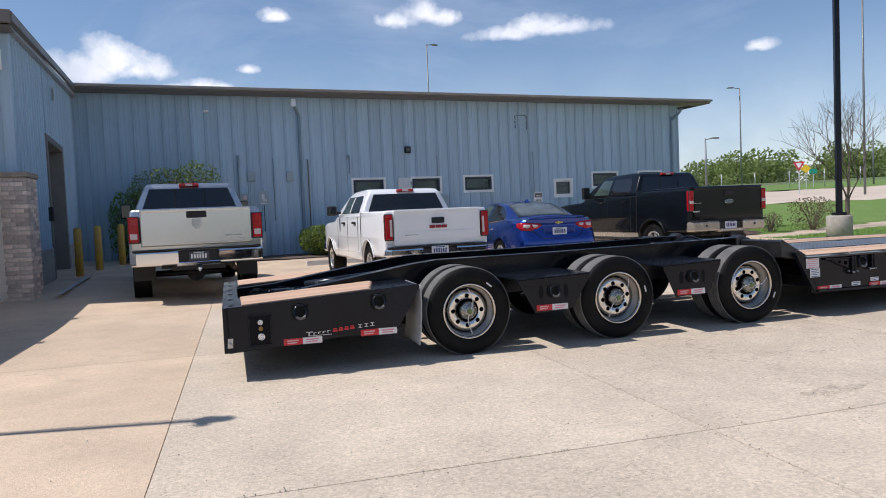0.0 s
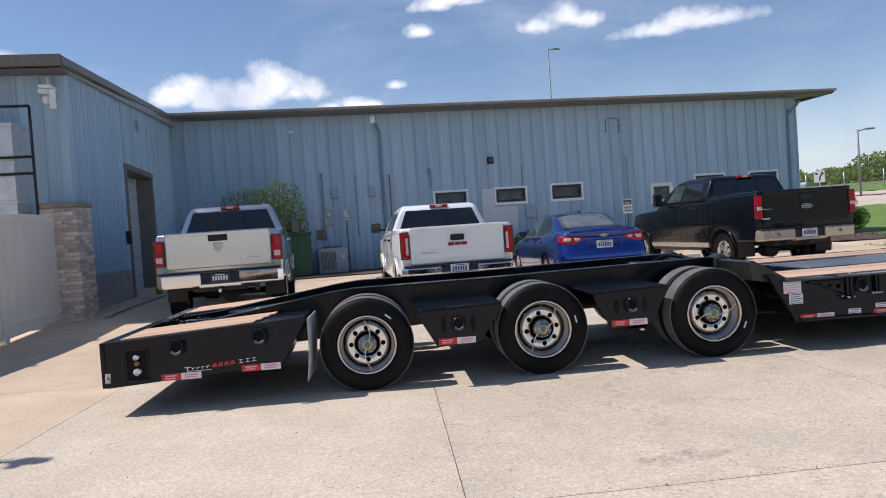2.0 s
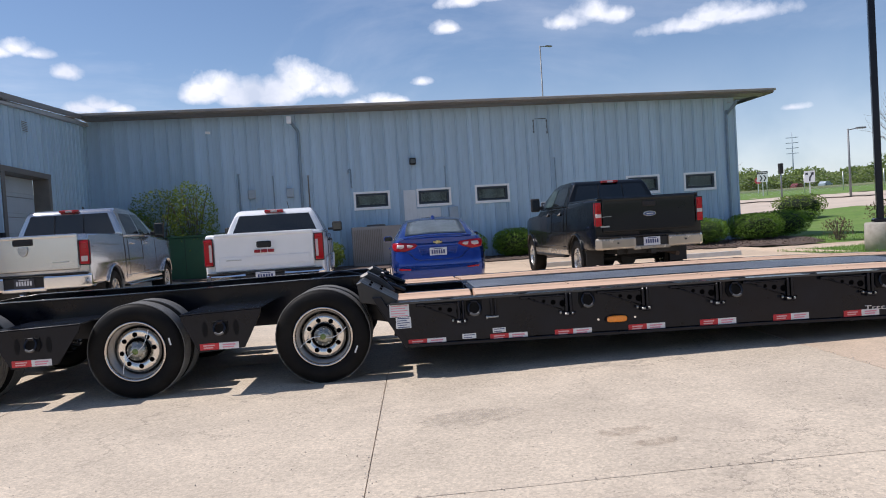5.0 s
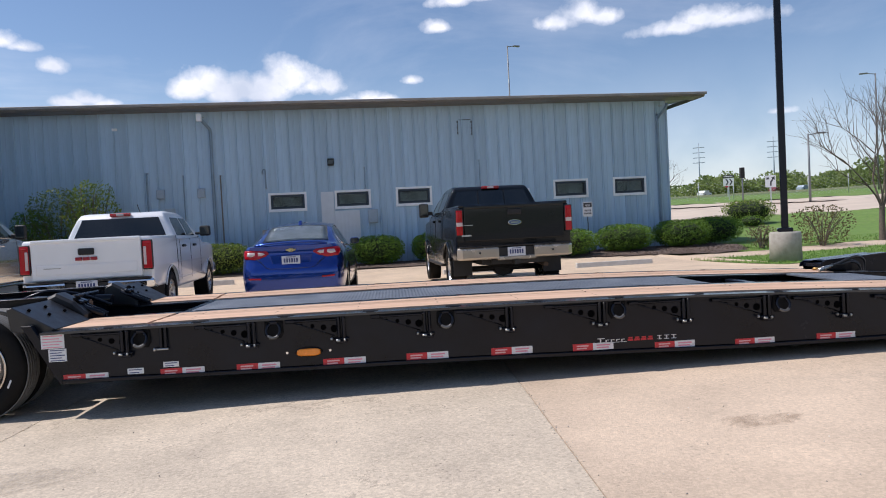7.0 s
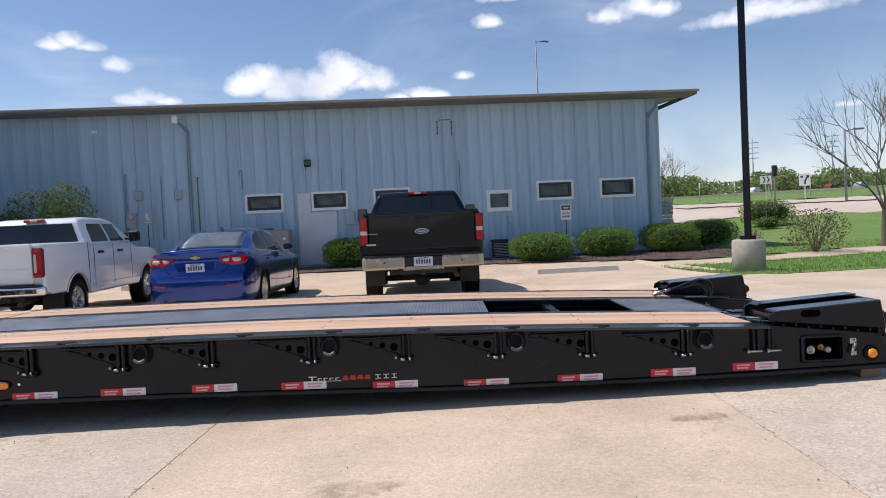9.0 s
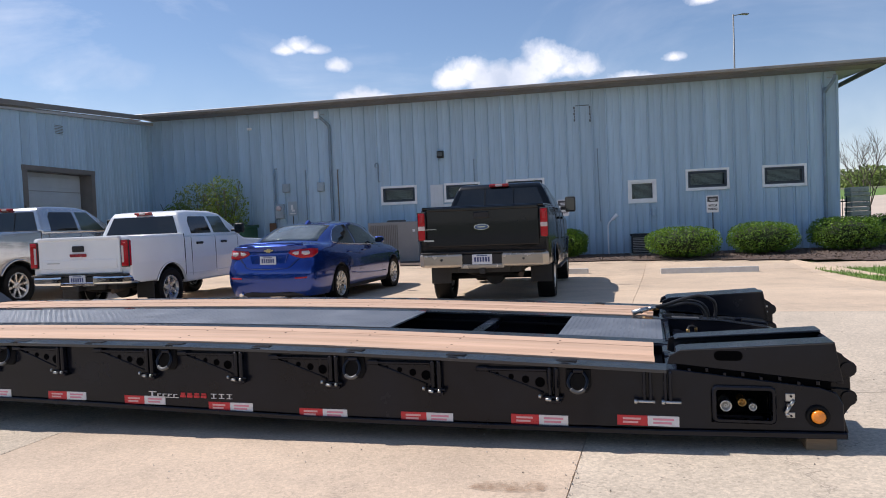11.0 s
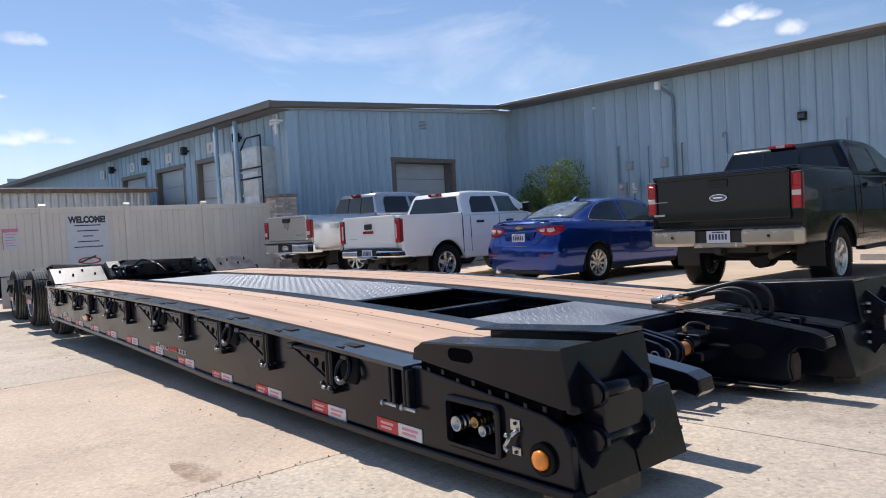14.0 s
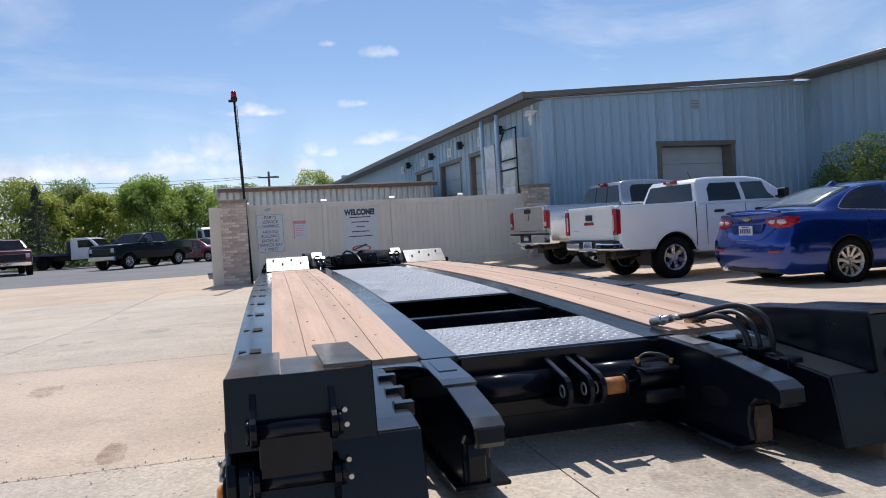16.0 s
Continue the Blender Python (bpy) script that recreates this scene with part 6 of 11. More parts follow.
# timber blocks under the nose, hoses lying on the deck
for v, lab in ((0.03, "rough timber block under the trailer nose"), (2.2, "rough timber block under the far trailer nose")):
    p = TRAILER @ Vector((9.52, v, 0))
    g = ground_z(p.x, p.y)
    bm = bmesh.new()
    box(bm, 9.58, 9.715, v, v + 0.34, g - 0.01, 0.254, 0.006, m=TRAILER)
    tagged(link("timber_block", bm, M_WOODBLOCK), lab, "timber block", "blocks under the trailer")
bm = bmesh.new()
hose(bm, [(9.33, 2.05, 0.47), (9.355, 2.05, 0.58), (9.335, 2.03, 0.665), (9.24, 2.0, 0.705), (9.12, 1.97, 0.685), (9.0, 1.94, 0.648), (8.90, 1.92, 0.628)], 0.0125, 8)
air = tagged(link("air_hose", bm, M_HOSE, None), "black rubber air hoses lying on the deck end", "hose")
air.matrix_basis = TRAILER
bm = bmesh.new()
hose(bm, [(9.27, 2.0, 0.46), (9.275, 2.0, 0.56), (9.235, 1.985, 0.63), (9.15, 1.965, 0.655), (9.05, 1.945, 0.64), (8.93, 1.96, 0.622)], 0.0125, 8)
part("second_hose", bm, M_HOSE, air)
bm = bmesh.new()
hose(bm, [(9.30, 2.03, 0.46), (9.30, 2.03, 0.57), (9.26, 2.02, 0.64), (9.16, 2.02, 0.668), (9.04, 2.0, 0.645), (8.94, 1.99, 0.61)], 0.010, 8)
part("third_hose", bm, M_HOSE, air)
bm = bmesh.new()
rod(bm, (8.745, 1.878, 0.592), (8.86, 1.91, 0.618), 0.019, 12), rod(bm, (8.86, 1.91, 0.618), (8.92, 1.925, 0.63), 0.014, 10), rod(bm, (8.80, 1.893, 0.604), (8.815, 1.897, 0.608), 0.024, 12)
part("end_fitting", bm, M_STEEL, air, "steel hose coupling")
bm = bmesh.new()
rod(bm, (8.94, 1.985, 0.612), (8.84, 2.0, 0.598), 0.013, 8), rod(bm, (8.80, 2.07, 0.592), (8.90, 2.05, 0.598), 0.013, 8)
part("brass_fitting", bm, M_BRASS, air, "brass hose ends")

# ---- parked vehicles ----
# each in its own axes: x to its right, y forward from the rear bumper, z up
M_SILVER = surface("silver_car_paint", (0.62, 0.61, 0.60), 0.2, 0.85, vary=0.02, grain=0.6, coat=0.8, rough_vary=0.02)
M_CARWHITE = surface("white_car_paint", (0.84, 0.85, 0.86), 0.35, vary=0.03, grain=2.0, coat=0.9, rough_vary=0.04)
M_CARBLUE = surface("metallic_blue_car_paint", (0.0025, 0.038, 0.27), 0.22, 0.7, vary=0.04, grain=2.0, coat=1.0, rough_vary=0.03)
M_CARBLACK = surface("black_car_paint", (0.004, 0.0055, 0.0075), 0.24, vary=0.1, grain=2.0, coat=0.35, rough_vary=0.04, spec=0.2)
M_CARTAN = surface("tan_bumper_rocker_tone", (0.46, 0.41, 0.34), 0.24, 0.55, vary=0.06, grain=3.0, coat=0.6)
M_CARGREEN = surface("green_car_paint", (0.03, 0.22, 0.07), 0.3, vary=0.05, coat=0.8)
M_CARMAROON = surface("maroon_car_paint", (0.16, 0.02, 0.025), 0.3, vary=0.05, coat=0.8)
M_CARNAVY = surface("navy_truck_paint", (0.02, 0.025, 0.10), 0.35, vary=0.08, coat=0.6)
M_RIM = surface("silver_alloy", (0.62, 0.62, 0.61), 0.28, 0.9, vary=0.08, grain=12.0)
M_GOLD = surface("gold_badge", (0.62, 0.5, 0.25), 0.3, 0.9, vary=0.05)
M_BADGEBLUE = surface("blue_badge", (0.04, 0.07, 0.18), 0.3, vary=0.05, coat=0.8)


def arch(yc, r, zb, zc, n=9):
    """Points over a wheel opening, from the rear to the front."""
    lo = math.asin(max(-1, min(1, (zb - zc) / r)))
    return [(yc - r * math.cos(lo + (math.pi - 2 * lo) * k / (n - 1)), zc + r * math.sin(lo + (math.pi - 2 * lo) * k / (n - 1))) for k in range(n)]


def shell(bm, outline, hw, shape, bevel, zcuts, ycuts, seg=3):
    """A body pressed out of a side outline: rounded along the edge, then narrowed by shape(y, z)."""
    prism(bm, outline, "x", -hw, hw, bevel, seg)
    for axis, cuts in ((2, zcuts), (1, ycuts)):
        for c in cuts:
            no = [0, 0, 0]
            no[axis] = 1
            co = [0, 0, 0]
            co[axis] = c
            bmesh.ops.bisect_plane(bm, geom=bm.verts[:] + bm.edges[:] + bm.faces[:], plane_co=co, plane_no=no, dist=1e-4)
    for v in bm.verts:
        v.co.x *= shape(v.co.y, v.co.z)
    for f in bm.faces:
        f.smooth = True
    bmesh.ops.recalc_face_normals(bm, faces=bm.faces)


def skin(bm, pts, x_of, side, thick=0.006):
    """A thin panel that follows the car's side; pts in (y, z)."""
    tmp = bmesh.new()
    tmp.faces.new([tmp.verts.new((0, y, z)) for y, z in pts])
    ys, zs = [p[0] for p in pts], [p[1] for p in pts]
    for axis, lo, hi, step in ((1, min(ys), max(ys), 0.25), (2, min(zs), max(zs), 0.05)):
        for k in range(1, int((hi - lo) / step) + 1):
            co, no = [0, 0, 0], [0, 0, 0]
            co[axis], no[axis] = lo + k * step, 1
            bmesh.ops.bisect_plane(tmp, geom=tmp.verts[:] + tmp.edges[:] + tmp.faces[:], plane_co=co, plane_no=no, dist=1e-4)
    bmesh.ops.solidify(tmp, geom=tmp.faces[:], thickness=0.01)
    for v in tmp.verts:
        v.co.x = side * (x_of(v.co.y, v.co.z) + (thick if abs(v.co.x) < 0.005 else -0.004))
    bmesh.ops.recalc_face_normals(tmp, faces=tmp.faces)
    me = bpy.data.meshes.new("panel")
    tmp.to_mesh(me)
    tmp.free()
    bm.from_mesh(me)
    bpy.data.meshes.remove(me)


def car_wheel(parent, r, width, rim_r, spokes, rim_mat, label):
    bm = bmesh.new()
    h = width / 2
    lathe(bm, [(-h * 0.8, rim_r), (-h, rim_r + 0.03), (-h, r - 0.05), (-h * 0.85, r - 0.012), (-h * 0.6, r), (h * 0.6, r), (h * 0.85, r - 0.012), (h, r - 0.05), (h, rim_r + 0.03), (h * 0.8, rim_r)], 36, "x", closed=True)
    # tread blocks show as shoulder ribs
    for k in range(60):
        a = 2 * math.pi * k / 60
        m = Matrix.Rotation(a, 4, "X")
        for s in (-1, 1):
            box(bm, s * h * 0.78 - 0.028, s * h * 0.78 + 0.028, -0.011, 0.011, r - 0.022, r - 0.005, m=m)
    w = part("wheel", bm, M_RUBBER, parent, label)
    bm = bmesh.new()
    lathe(bm, [(h * 0.82, rim_r + 0.006), (h * 0.9, rim_r), (h * 0.82, rim_r - 0.018), (h * 0.3, rim_r - 0.03), (-h * 0.7, rim_r - 0.03), (-h * 0.7, rim_r)], 36, "x", closed=True)
    lathe(bm, [(h * 0.30, 0.001), (h * 0.62, 0.001), (h * 0.62, 0.045), (h * 0.5, 0.075), (h * 0.3, 0.08)], 20, "x")
    for k in range(spokes):
        a = 2 * math.pi * k / spokes
        m = Matrix.Rotation(a, 4, "X")
        w0, w1 = (0.032, 0.045) if spokes <= 6 else (0.018, 0.03)
        vs = [bm.verts.new(p) for p in ((h * 0.35, -w0, 0.05), (h * 0.55, -w0, 0.05), (h * 0.55, w0, 0.05), (h * 0.35, w0, 0.05),
                                        (h * 0.5, -w1, rim_r - 0.012), (h * 0.78, -w1 * 0.8, rim_r - 0.012), (h * 0.78, w1 * 0.8, rim_r - 0.012), (h * 0.5, w1, rim_r - 0.012))]
        fs = [bm.faces.new([vs[i] for i in f]) for f in ((0, 1, 2, 3), (7, 6, 5, 4), (0, 4, 5, 1), (1, 5, 6, 2), (2, 6, 7, 3), (3, 7, 4, 0))]
        bmesh.ops.recalc_face_normals(bm, faces=fs)
        bmesh.ops.transform(bm, matrix=m, verts=vs)
    part("rim", bm, rim_mat, w, smooth=False)
    bm = bmesh.new()
    lathe(bm, [(-h * 0.2, 0.001), (h * 0.1, 0.001), (h * 0.12, rim_r - 0.05), (-h * 0.2, rim_r - 0.03)], 24, "x")
    part("brake_disc", bm, M_PLASTIC, w)
    return w


def four_wheels(car, ys, track, r, width, rim_r, spokes, rim_mat, label):
    w = car_wheel(car, r, width, rim_r, spokes, rim_mat, label)
    first = True
    for i, y in enumerate(ys):
        for s in (-1, 1):
            m = Matrix.Translation((s * (track / 2), y, r)) @ Matrix.Rotation(0 if s > 0 else math.pi, 4, "Z") @ Matrix.Rotation(radians(23 * i + 11 * s), 4, "X")
            if first:
                w.matrix_basis, first = m, False
            else:
                copy_thing(w, m)


def plate(car, y, z, x=0.0, dark=False):
    bm = bmesh.new()
    box(bm, x - 0.152, x + 0.152, y - 0.006, y + 0.004, z - 0.076, z + 0.076, 0.004)
    p = part("number_plate", bm, M_PLATE if not dark else M_BAR, car, "number plate, its characters shown as bars")
    bm = bmesh.new()
    for k in range(6):
        box(bm, x - 0.118 + 0.041 * k, x - 0.091 + 0.041 * k, y - 0.0085, y - 0.005, z - 0.035, z + 0.035)
    box(bm, x - 0.08, x + 0.08, y - 0.0085, y - 0.005, z + 0.05, z + 0.062)
    part("plate_bar", bm, M_BLUEBAR if not dark else M_PAPER, p)


def mirror(car, y, z, x, mat, big=False):
    for s in (-1, 1):
        bm = bmesh.new()
        h = 0.30 if big else 0.20
        box(bm, s * x + (0.06 if s > 0 else -0.26), s * x + (0.26 if s > 0 else -0.06), y - 0.05, y + 0.06, z - h / 2, z + h / 2, 0.035, seg=3)
        mm = part("door_mirror", bm, mat, car)
        bm = bmesh.new()
        a, b = sorted((s * x - s * 0.03, s * x + s * 0.10))
        box(bm, a, b, y - 0.02, y + 0.04, z - h * 0.35, z - h * 0.1, 0.012)
        part("arm", bm, M_PLASTIC, mm)
        bm = bmesh.new()
        a, b = sorted((s * (x + 0.08), s * (x + 0.24)))
        box(bm, a, b, y - 0.055, y - 0.048, z - h / 2 + 0.03, z + h / 2 - 0.03, 0.002)
        part("mirror_glass", bm, M_GLASS_CAR, mm)


def pickup(name, label, m, P):
    """A crew-cab pickup from its main sizes."""
    car = thing(name, label, "pickup truck", m, "vehicles parked along the building")
    hw, L_, zb, zbed, zroof = P["hw"], P["L"], P["zb"], P["zbed"], P["zroof"]
    yr, yf, R, ra = P["yr"], P["yf"], P["R"], P["ra"]
    yc0, yw, zh = P["yc0"], P["yw"], P["zh"]
    paint = P["paint"]
    zbelt = P["zbelt"]
    out = [(0.13, zb + 0.20), (0.16, zb + 0.12)] + arch(yr, ra, zb + 0.10, R) + [(yr + ra + 0.05, zb)] + [(yf - ra - 0.03, zb)] + arch(yf, ra, zb + 0.06, R)
    out += [(L_ - 0.12, zb + 0.10), (L_ - 0.03, zb + 0.22), (L_, 0.75), (L_ - 0.02, zh - 0.22), (L_ - 0.12, zh - 0.05), (L_ - 0.5, zh), (yw + 0.08, zh + 0.05), (yw - 0.15, zbelt), (yc0 + 0.03, zbelt), (yc0, zbed), (0.15, zbed), (0.12, zbed - 0.03)]

    def shape(y, z):
        k = 1 - 0.045 * max(0, (z - 0.95) / 0.6) ** 2 - 0.05 * max(0, (0.7 - z) / 0.5) ** 2
        k *= 1 - 0.10 * max(0, (y - (L_ - 0.9)) / 0.9) ** 2
        return k * (1 - 0.012 * (y < 0.2))

    def x_body(y, z):
        return hw * shape(y, z)
    bm = bmesh.new()
    shell(bm, out, hw, shape, 0.045, [0.5, 0.62, 0.75, 0.88, 1.0, 1.12, 1.25], [L_ - 0.9, L_ - 0.6, L_ - 0.3])
    # open load bed
    top = [f for f in bm.faces if f.normal.z > 0.9 and 0.3 < f.calc_center_median().y < yc0 - 0.1 and f.calc_center_median().z > zbed - 0.02]
    if top:
        r = bmesh.ops.inset_region(bm, faces=top, thickness=0.07, use_boundary=True)
        for v in {v for f in top for v in f.verts}:
            v.co.z -= 0.5
    part("body", bm, paint, car, P.get("paint_label", ""))
    # cab
    t0, t1 = yc0 + 0.06, yw
    cab = [(t0, zbelt - 0.02), (t0 + 0.10, zroof - 0.10), (t0 + 0.16, zroof - 0.03), (t0 + 0.45, zroof), (t0 + 1.25, zroof - 0.01), (t0 + 1.6, zroof - 0.06), (t1, zbelt + 0.02), (t1, zbelt - 0.02)]
    wb, wt = P["cab_belt"], P["cab_roof"]

    def cab_x(y, z):
        k = min(1, max(0, (z - zbelt) / (zroof - zbelt)))
        return (wb + (wt - wb) * k ** 1.25) * (1 - 0.06 * ss(t1 - 1.0, t1, y) * ss(zroof - 0.3, zroof, z))
    bm = bmesh.new()
    shell(bm, cab, wb, lambda y, z: cab_x(y, z) / wb, 0.05, [zbelt + 0.1, zbelt + 0.2, zbelt + 0.3, zbelt + 0.4], [t1 - 0.6])
    part("cab", bm, paint, car)
    # rear window with its dark surround, centre slider
    zlo, zhi = zbelt + 0.06, zroof - 0.11

    def rear_y(z):
        return t0 + 0.10 * (z - zbelt + 0.02) / (zroof - 0.08 - zbelt)

    def rear_quad(bm, xa, xb, xa2, xb2, lo, hi, d):
        ps = [(xa, lo), (xb, lo), (xb2, hi), (xa2, hi)]
        f = [bm.verts.new((x, rear_y(z) - d, z)) for x, z in ps]
        b = [bm.verts.new((x, rear_y(z) + 0.01, z)) for x, z in ps]
        fs = [bm.faces.new(f), bm.faces.new(b[::-1])] + [bm.faces.new((f[i], b[i], b[(i + 1) % 4], f[(i + 1) % 4])) for i in range(4)]
        bmesh.ops.recalc_face_normals(bm, faces=fs)
    a, b = wb - 0.13, cab_x(0, zhi) - 0.10
    bm = bmesh.new()
    rear_quad(bm, -a, a, -b, b, zlo, zhi, 0.008)
    rw = part("rear_window", bm, M_GLASS_CAR, car, "dark tinted rear window")
    if P.get("slider"):
        for s in (-1, 1):
            bm = bmesh.new()
            rear_quad(bm, s * 0.26 - 0.012, s * 0.26 + 0.012, s * 0.25 - 0.012, s * 0.25 + 0.012, zlo, zhi, 0.012)
            part("slider_post", bm, M_PLASTIC, rw)
    bm = bmesh.new()
    box(bm, -0.17, 0.17, t0 + 0.06, t0 + 0.14, zroof - 0.075, zroof - 0.022, 0.012)
    bl = part("brake_light", bm, M_LAMPRED, car, "high brake light")
    bm = bmesh.new()
    box(bm, -0.06, 0.06, t0 + 0.052, t0 + 0.07, zroof - 0.068, zroof - 0.03, 0.004)
    part("lens", bm, M_LAMPCLEAR, bl)
    # side glass, door seams and handles
    yb = P["yb"]
    for s in (-1, 1):
        zl, zt = zbelt + 0.045, zroof - 0.12
        front = [(yb + 0.06, zl), (t1 - 0.42, zl), (t1 - 0.55, zl + 0.12), (t0 + 1.55, zt), (yb + 0.06, zt)]
        rear = [(t0 + 0.26, zl), (yb - 0.04, zl), (yb - 0.04, zt), (t0 + 0.40, zt), (t0 + 0.30, zt - 0.10)]
        for pts in (rear, front):
            bm = bmesh.new()
            skin(bm, pts, cab_x, s, 0.004)
            part("side_window", bm, M_GLASS_CAR if pts is rear else M_GLASS_FRONT, car)
        for y in (t0 + 0.16, yb, t1 - 0.25):
            bm = bmesh.new()
            skin(bm, [(y - 0.006, zb + 0.12), (y + 0.006, zb + 0.12), (y + 0.006, zbelt - 0.02), (y - 0.006, zbelt - 0.02)], x_body, s, 0.0015)
            part("door_seam", bm, M_PLASTIC, car)
        bm = bmesh.new()
        skin(bm, [(yc0 - 0.012, zb + 0.1), (yc0 + 0.006, zb + 0.1), (yc0 + 0.006, zbed), (yc0 - 0.012, zbed)], x_body, s, 0.002)
        part("door_seam", bm, M_PLASTIC, car)
        for y in (t0 + 0.42, yb + 0.30):
            bm = bmesh.new()
            a, b = sorted((s * (x_body(y, zbelt - 0.14) - 0.01), s * (x_body(y, zbelt - 0.14) + 0.035)))
            box(bm, a, b, y - 0.10, y + 0.10, zbelt - 0.16, zbelt - 0.115, 0.012)
            part("door_handle", bm, P["handle"], car)
        # pressed line along the doors, then rolled lips over the wheels
        bm = bmesh.new()
        hose(bm, [(s * (x_body(y, zb + 0.16) - 0.004), y, zb + 0.16) for y in (yr + ra + 0.08, 0.5 * (yr + yf), yf - ra - 0.08)], 0.010, 6, 3)
        part("door_crease", bm, paint, car)
        for y in (yr, yf):
            bm = bmesh.new()
            pts = arch(y, ra + 0.005, zb + 0.1, R, 13)
            rim = [(s * (x_body(*p) + 0.004), *p) for p in pts]
            hose(bm, rim, P["lip"], 6, 2)
            part("wheel_arch", bm, P["lip_mat"], car)
            bm = bmesh.new()
            ring = arch(y, ra - 0.004, zb + 0.05, R, 13) + arch(y, ra - 0.02, zb + 0.05, R, 13)[::-1]
            a, b = sorted((s * hw * 0.955, s * hw * 0.55))
            prism(bm, ring, "x", a, b)
            part("wheel_liner", bm, M_PLASTIC, car)
    # tailgate
    gx, g0, g1 = hw - P.get("lamp_width", 0.165) - 0.03, P["gate0"], zbed
    bm = bmesh.new()
    box(bm, -gx, gx, 0.075, 0.14, g0, g1 - 0.004, 0.02, seg=2)
    gate = part("tailgate", bm, paint, car)
    if not P.get("smooth_gate"):
        bm = bmesh.new()
        box(bm, -gx + 0.06, gx - 0.06, 0.068, 0.09, g0 + 0.08, g1 - P["gate_band"], 0.018, seg=2)
        part("pressed_panel", bm, paint, gate)
    bm = bmesh.new()
    box(bm, -gx + 0.01, gx - 0.01, 0.058, 0.13, g1 - 0.05, g1 + 0.006, 0.016, seg=2)
    part("gate_cap", bm, P["cap"], gate)
    hx, hz = P["hand"]
    bm = bmesh.new()
    box(bm, -hx, hx, 0.052, 0.08, g1 - hz - 0.05, g1 - hz + 0.05, 0.014)
    part("gate_handle", bm, M_PLASTIC, gate, "black tailgate handle")
    # lamps
    for s in (-1, 1):
        lw = P.get("lamp_width", 0.165)
        a, b = sorted((s * (hw - lw - 0.012), s * (hw - 0.012)))
        l0, l1 = P["lamp"]
        bm = bmesh.new()
        box(bm, a, b, 0.062, 0.165, l0, l1, 0.022, seg=2)
        lamp = part("tail_lamp", bm, M_LAMPRED, car, "red tail lamp")
        h = l1 - l0
        bm = bmesh.new()
        a, b = sorted((s * (hw - lw - 0.02), s * (hw - 0.004)))
        box(bm, a, b, 0.072, 0.098, l0 - 0.012, l1 + 0.012, 0.008)
        part("bezel", bm, M_PLASTIC, lamp)
        x0, x1, c0, c1 = P["clear"]
        bm = bmesh.new()
        a, b = sorted((s * (hw - lw - 0.012 + lw * x0), s * (hw - lw - 0.012 + lw * x1)))
        box(bm, a, b, 0.056, 0.075, l0 + h * c0, l0 + h * c1, 0.008)
        part("reversing_lens", bm, M_LAMPCLEAR, lamp)
        bm = bmesh.new()
        a, b = sorted((s * (hw - lw - 0.012 + lw * 0.18), s * (hw - 0.012 - lw * 0.2)))
        box(bm, a, b, 0.054, 0.07, l0 + h * max(0.62, c1 + 0.06), l0 + h * 0.92, 0.010)
        part("brake_lens", bm, M_LAMPRED, lamp)
    # bumper in two wings and a step
    b0, b1 = P["bump"]
    for s in (-1, 1):
        bm = bmesh.new()
        pts = [(s * 0.30, 0.0), (s * (hw - 0.10), 0.03), (s * (hw - 0.015), 0.12), (s * (hw - 0.015), 0.36), (s * (hw - 0.06), 0.36), (s * (hw - 0.08), 0.16), (s * 0.30, 0.12)]
        prism(bm, pts if s > 0 else pts[::-1], "z", b0, b1, 0.04, 3)
        part("bumper", bm, P["bumper_mat"], car, P["bumper_label"])
    bm = bmesh.new()
    box(bm, -0.32, 0.32, 0.03, 0.14, b0 + 0.015, b1 - 0.015, 0.01)
    part("bumper_step", bm, M_PLASTIC, car)
    bm = bmesh.new()
    box(bm, -0.33, 0.33, 0.0, 0.12, b0 - 0.02, b0 + 0.045, 0.014)
    part("bumper_bridge", bm, P["bumper_mat"], car)
    bm = bmesh.new()
    box(bm, -(hw - 0.05), hw - 0.05, 0.015, 0.17, b1 - 0.004, b1 + 0.022, 0.006)
    part("bumper_pad", bm, M_PLASTIC, car)
    plate(car, 0.016, 0.5 * (b0 + b1) + 0.01, P.get("plate_x", 0.0), P.get("plate_dark", False))
    # underside: frame, axles, spare, hitch, exhaust
    bm = bmesh.new()
    box(bm, -0.55, 0.55, 0.25, L_ - 0.3, zb + 0.02, zb + 0.30)
    box(bm, -(hw - 0.30), hw - 0.30, 0.35, L_ - 0.15, zb + 0.15, zb + 0.5)
    part("chassis", bm, M_PLASTIC, car)
    bm = bmesh.new()
    rod(bm, (-hw + 0.25, yr, R), (hw - 0.25, yr, R), 0.055, 10), rod(bm, (0, yr - 0.12, R), (0, yr + 0.14, R), 0.15, 12)
    part("rear_axle", bm, M_PLASTIC, car)
    bm = bmesh.new()
    lathe(bm, [(zb - 0.06, 0.18), (zb - 0.02, 0.36), (zb + 0.12, 0.36), (zb + 0.16, 0.18)], 24, "z", (0, 0.72, 0))
    part("spare_wheel", bm, M_RUBBER, car)
    bm = bmesh.new()
    box(bm, -0.04, 0.04, -0.02, 0.3, b0 - 0.10, b0 - 0.02, 0.006), box(bm, -0.4, 0.4, 0.14, 0.22, b0 - 0.09, b0 - 0.01, 0.006)
    part("tow_hitch", bm, M_PLASTIC, car)
    bm = bmesh.new()
    rod(bm, (hw - 0.45, 0.22, zb - 0.02), (hw - 0.5, 1.0, zb + 0.05), 0.04, 12)
    part("exhaust_pipe", bm, M_RUST, car)
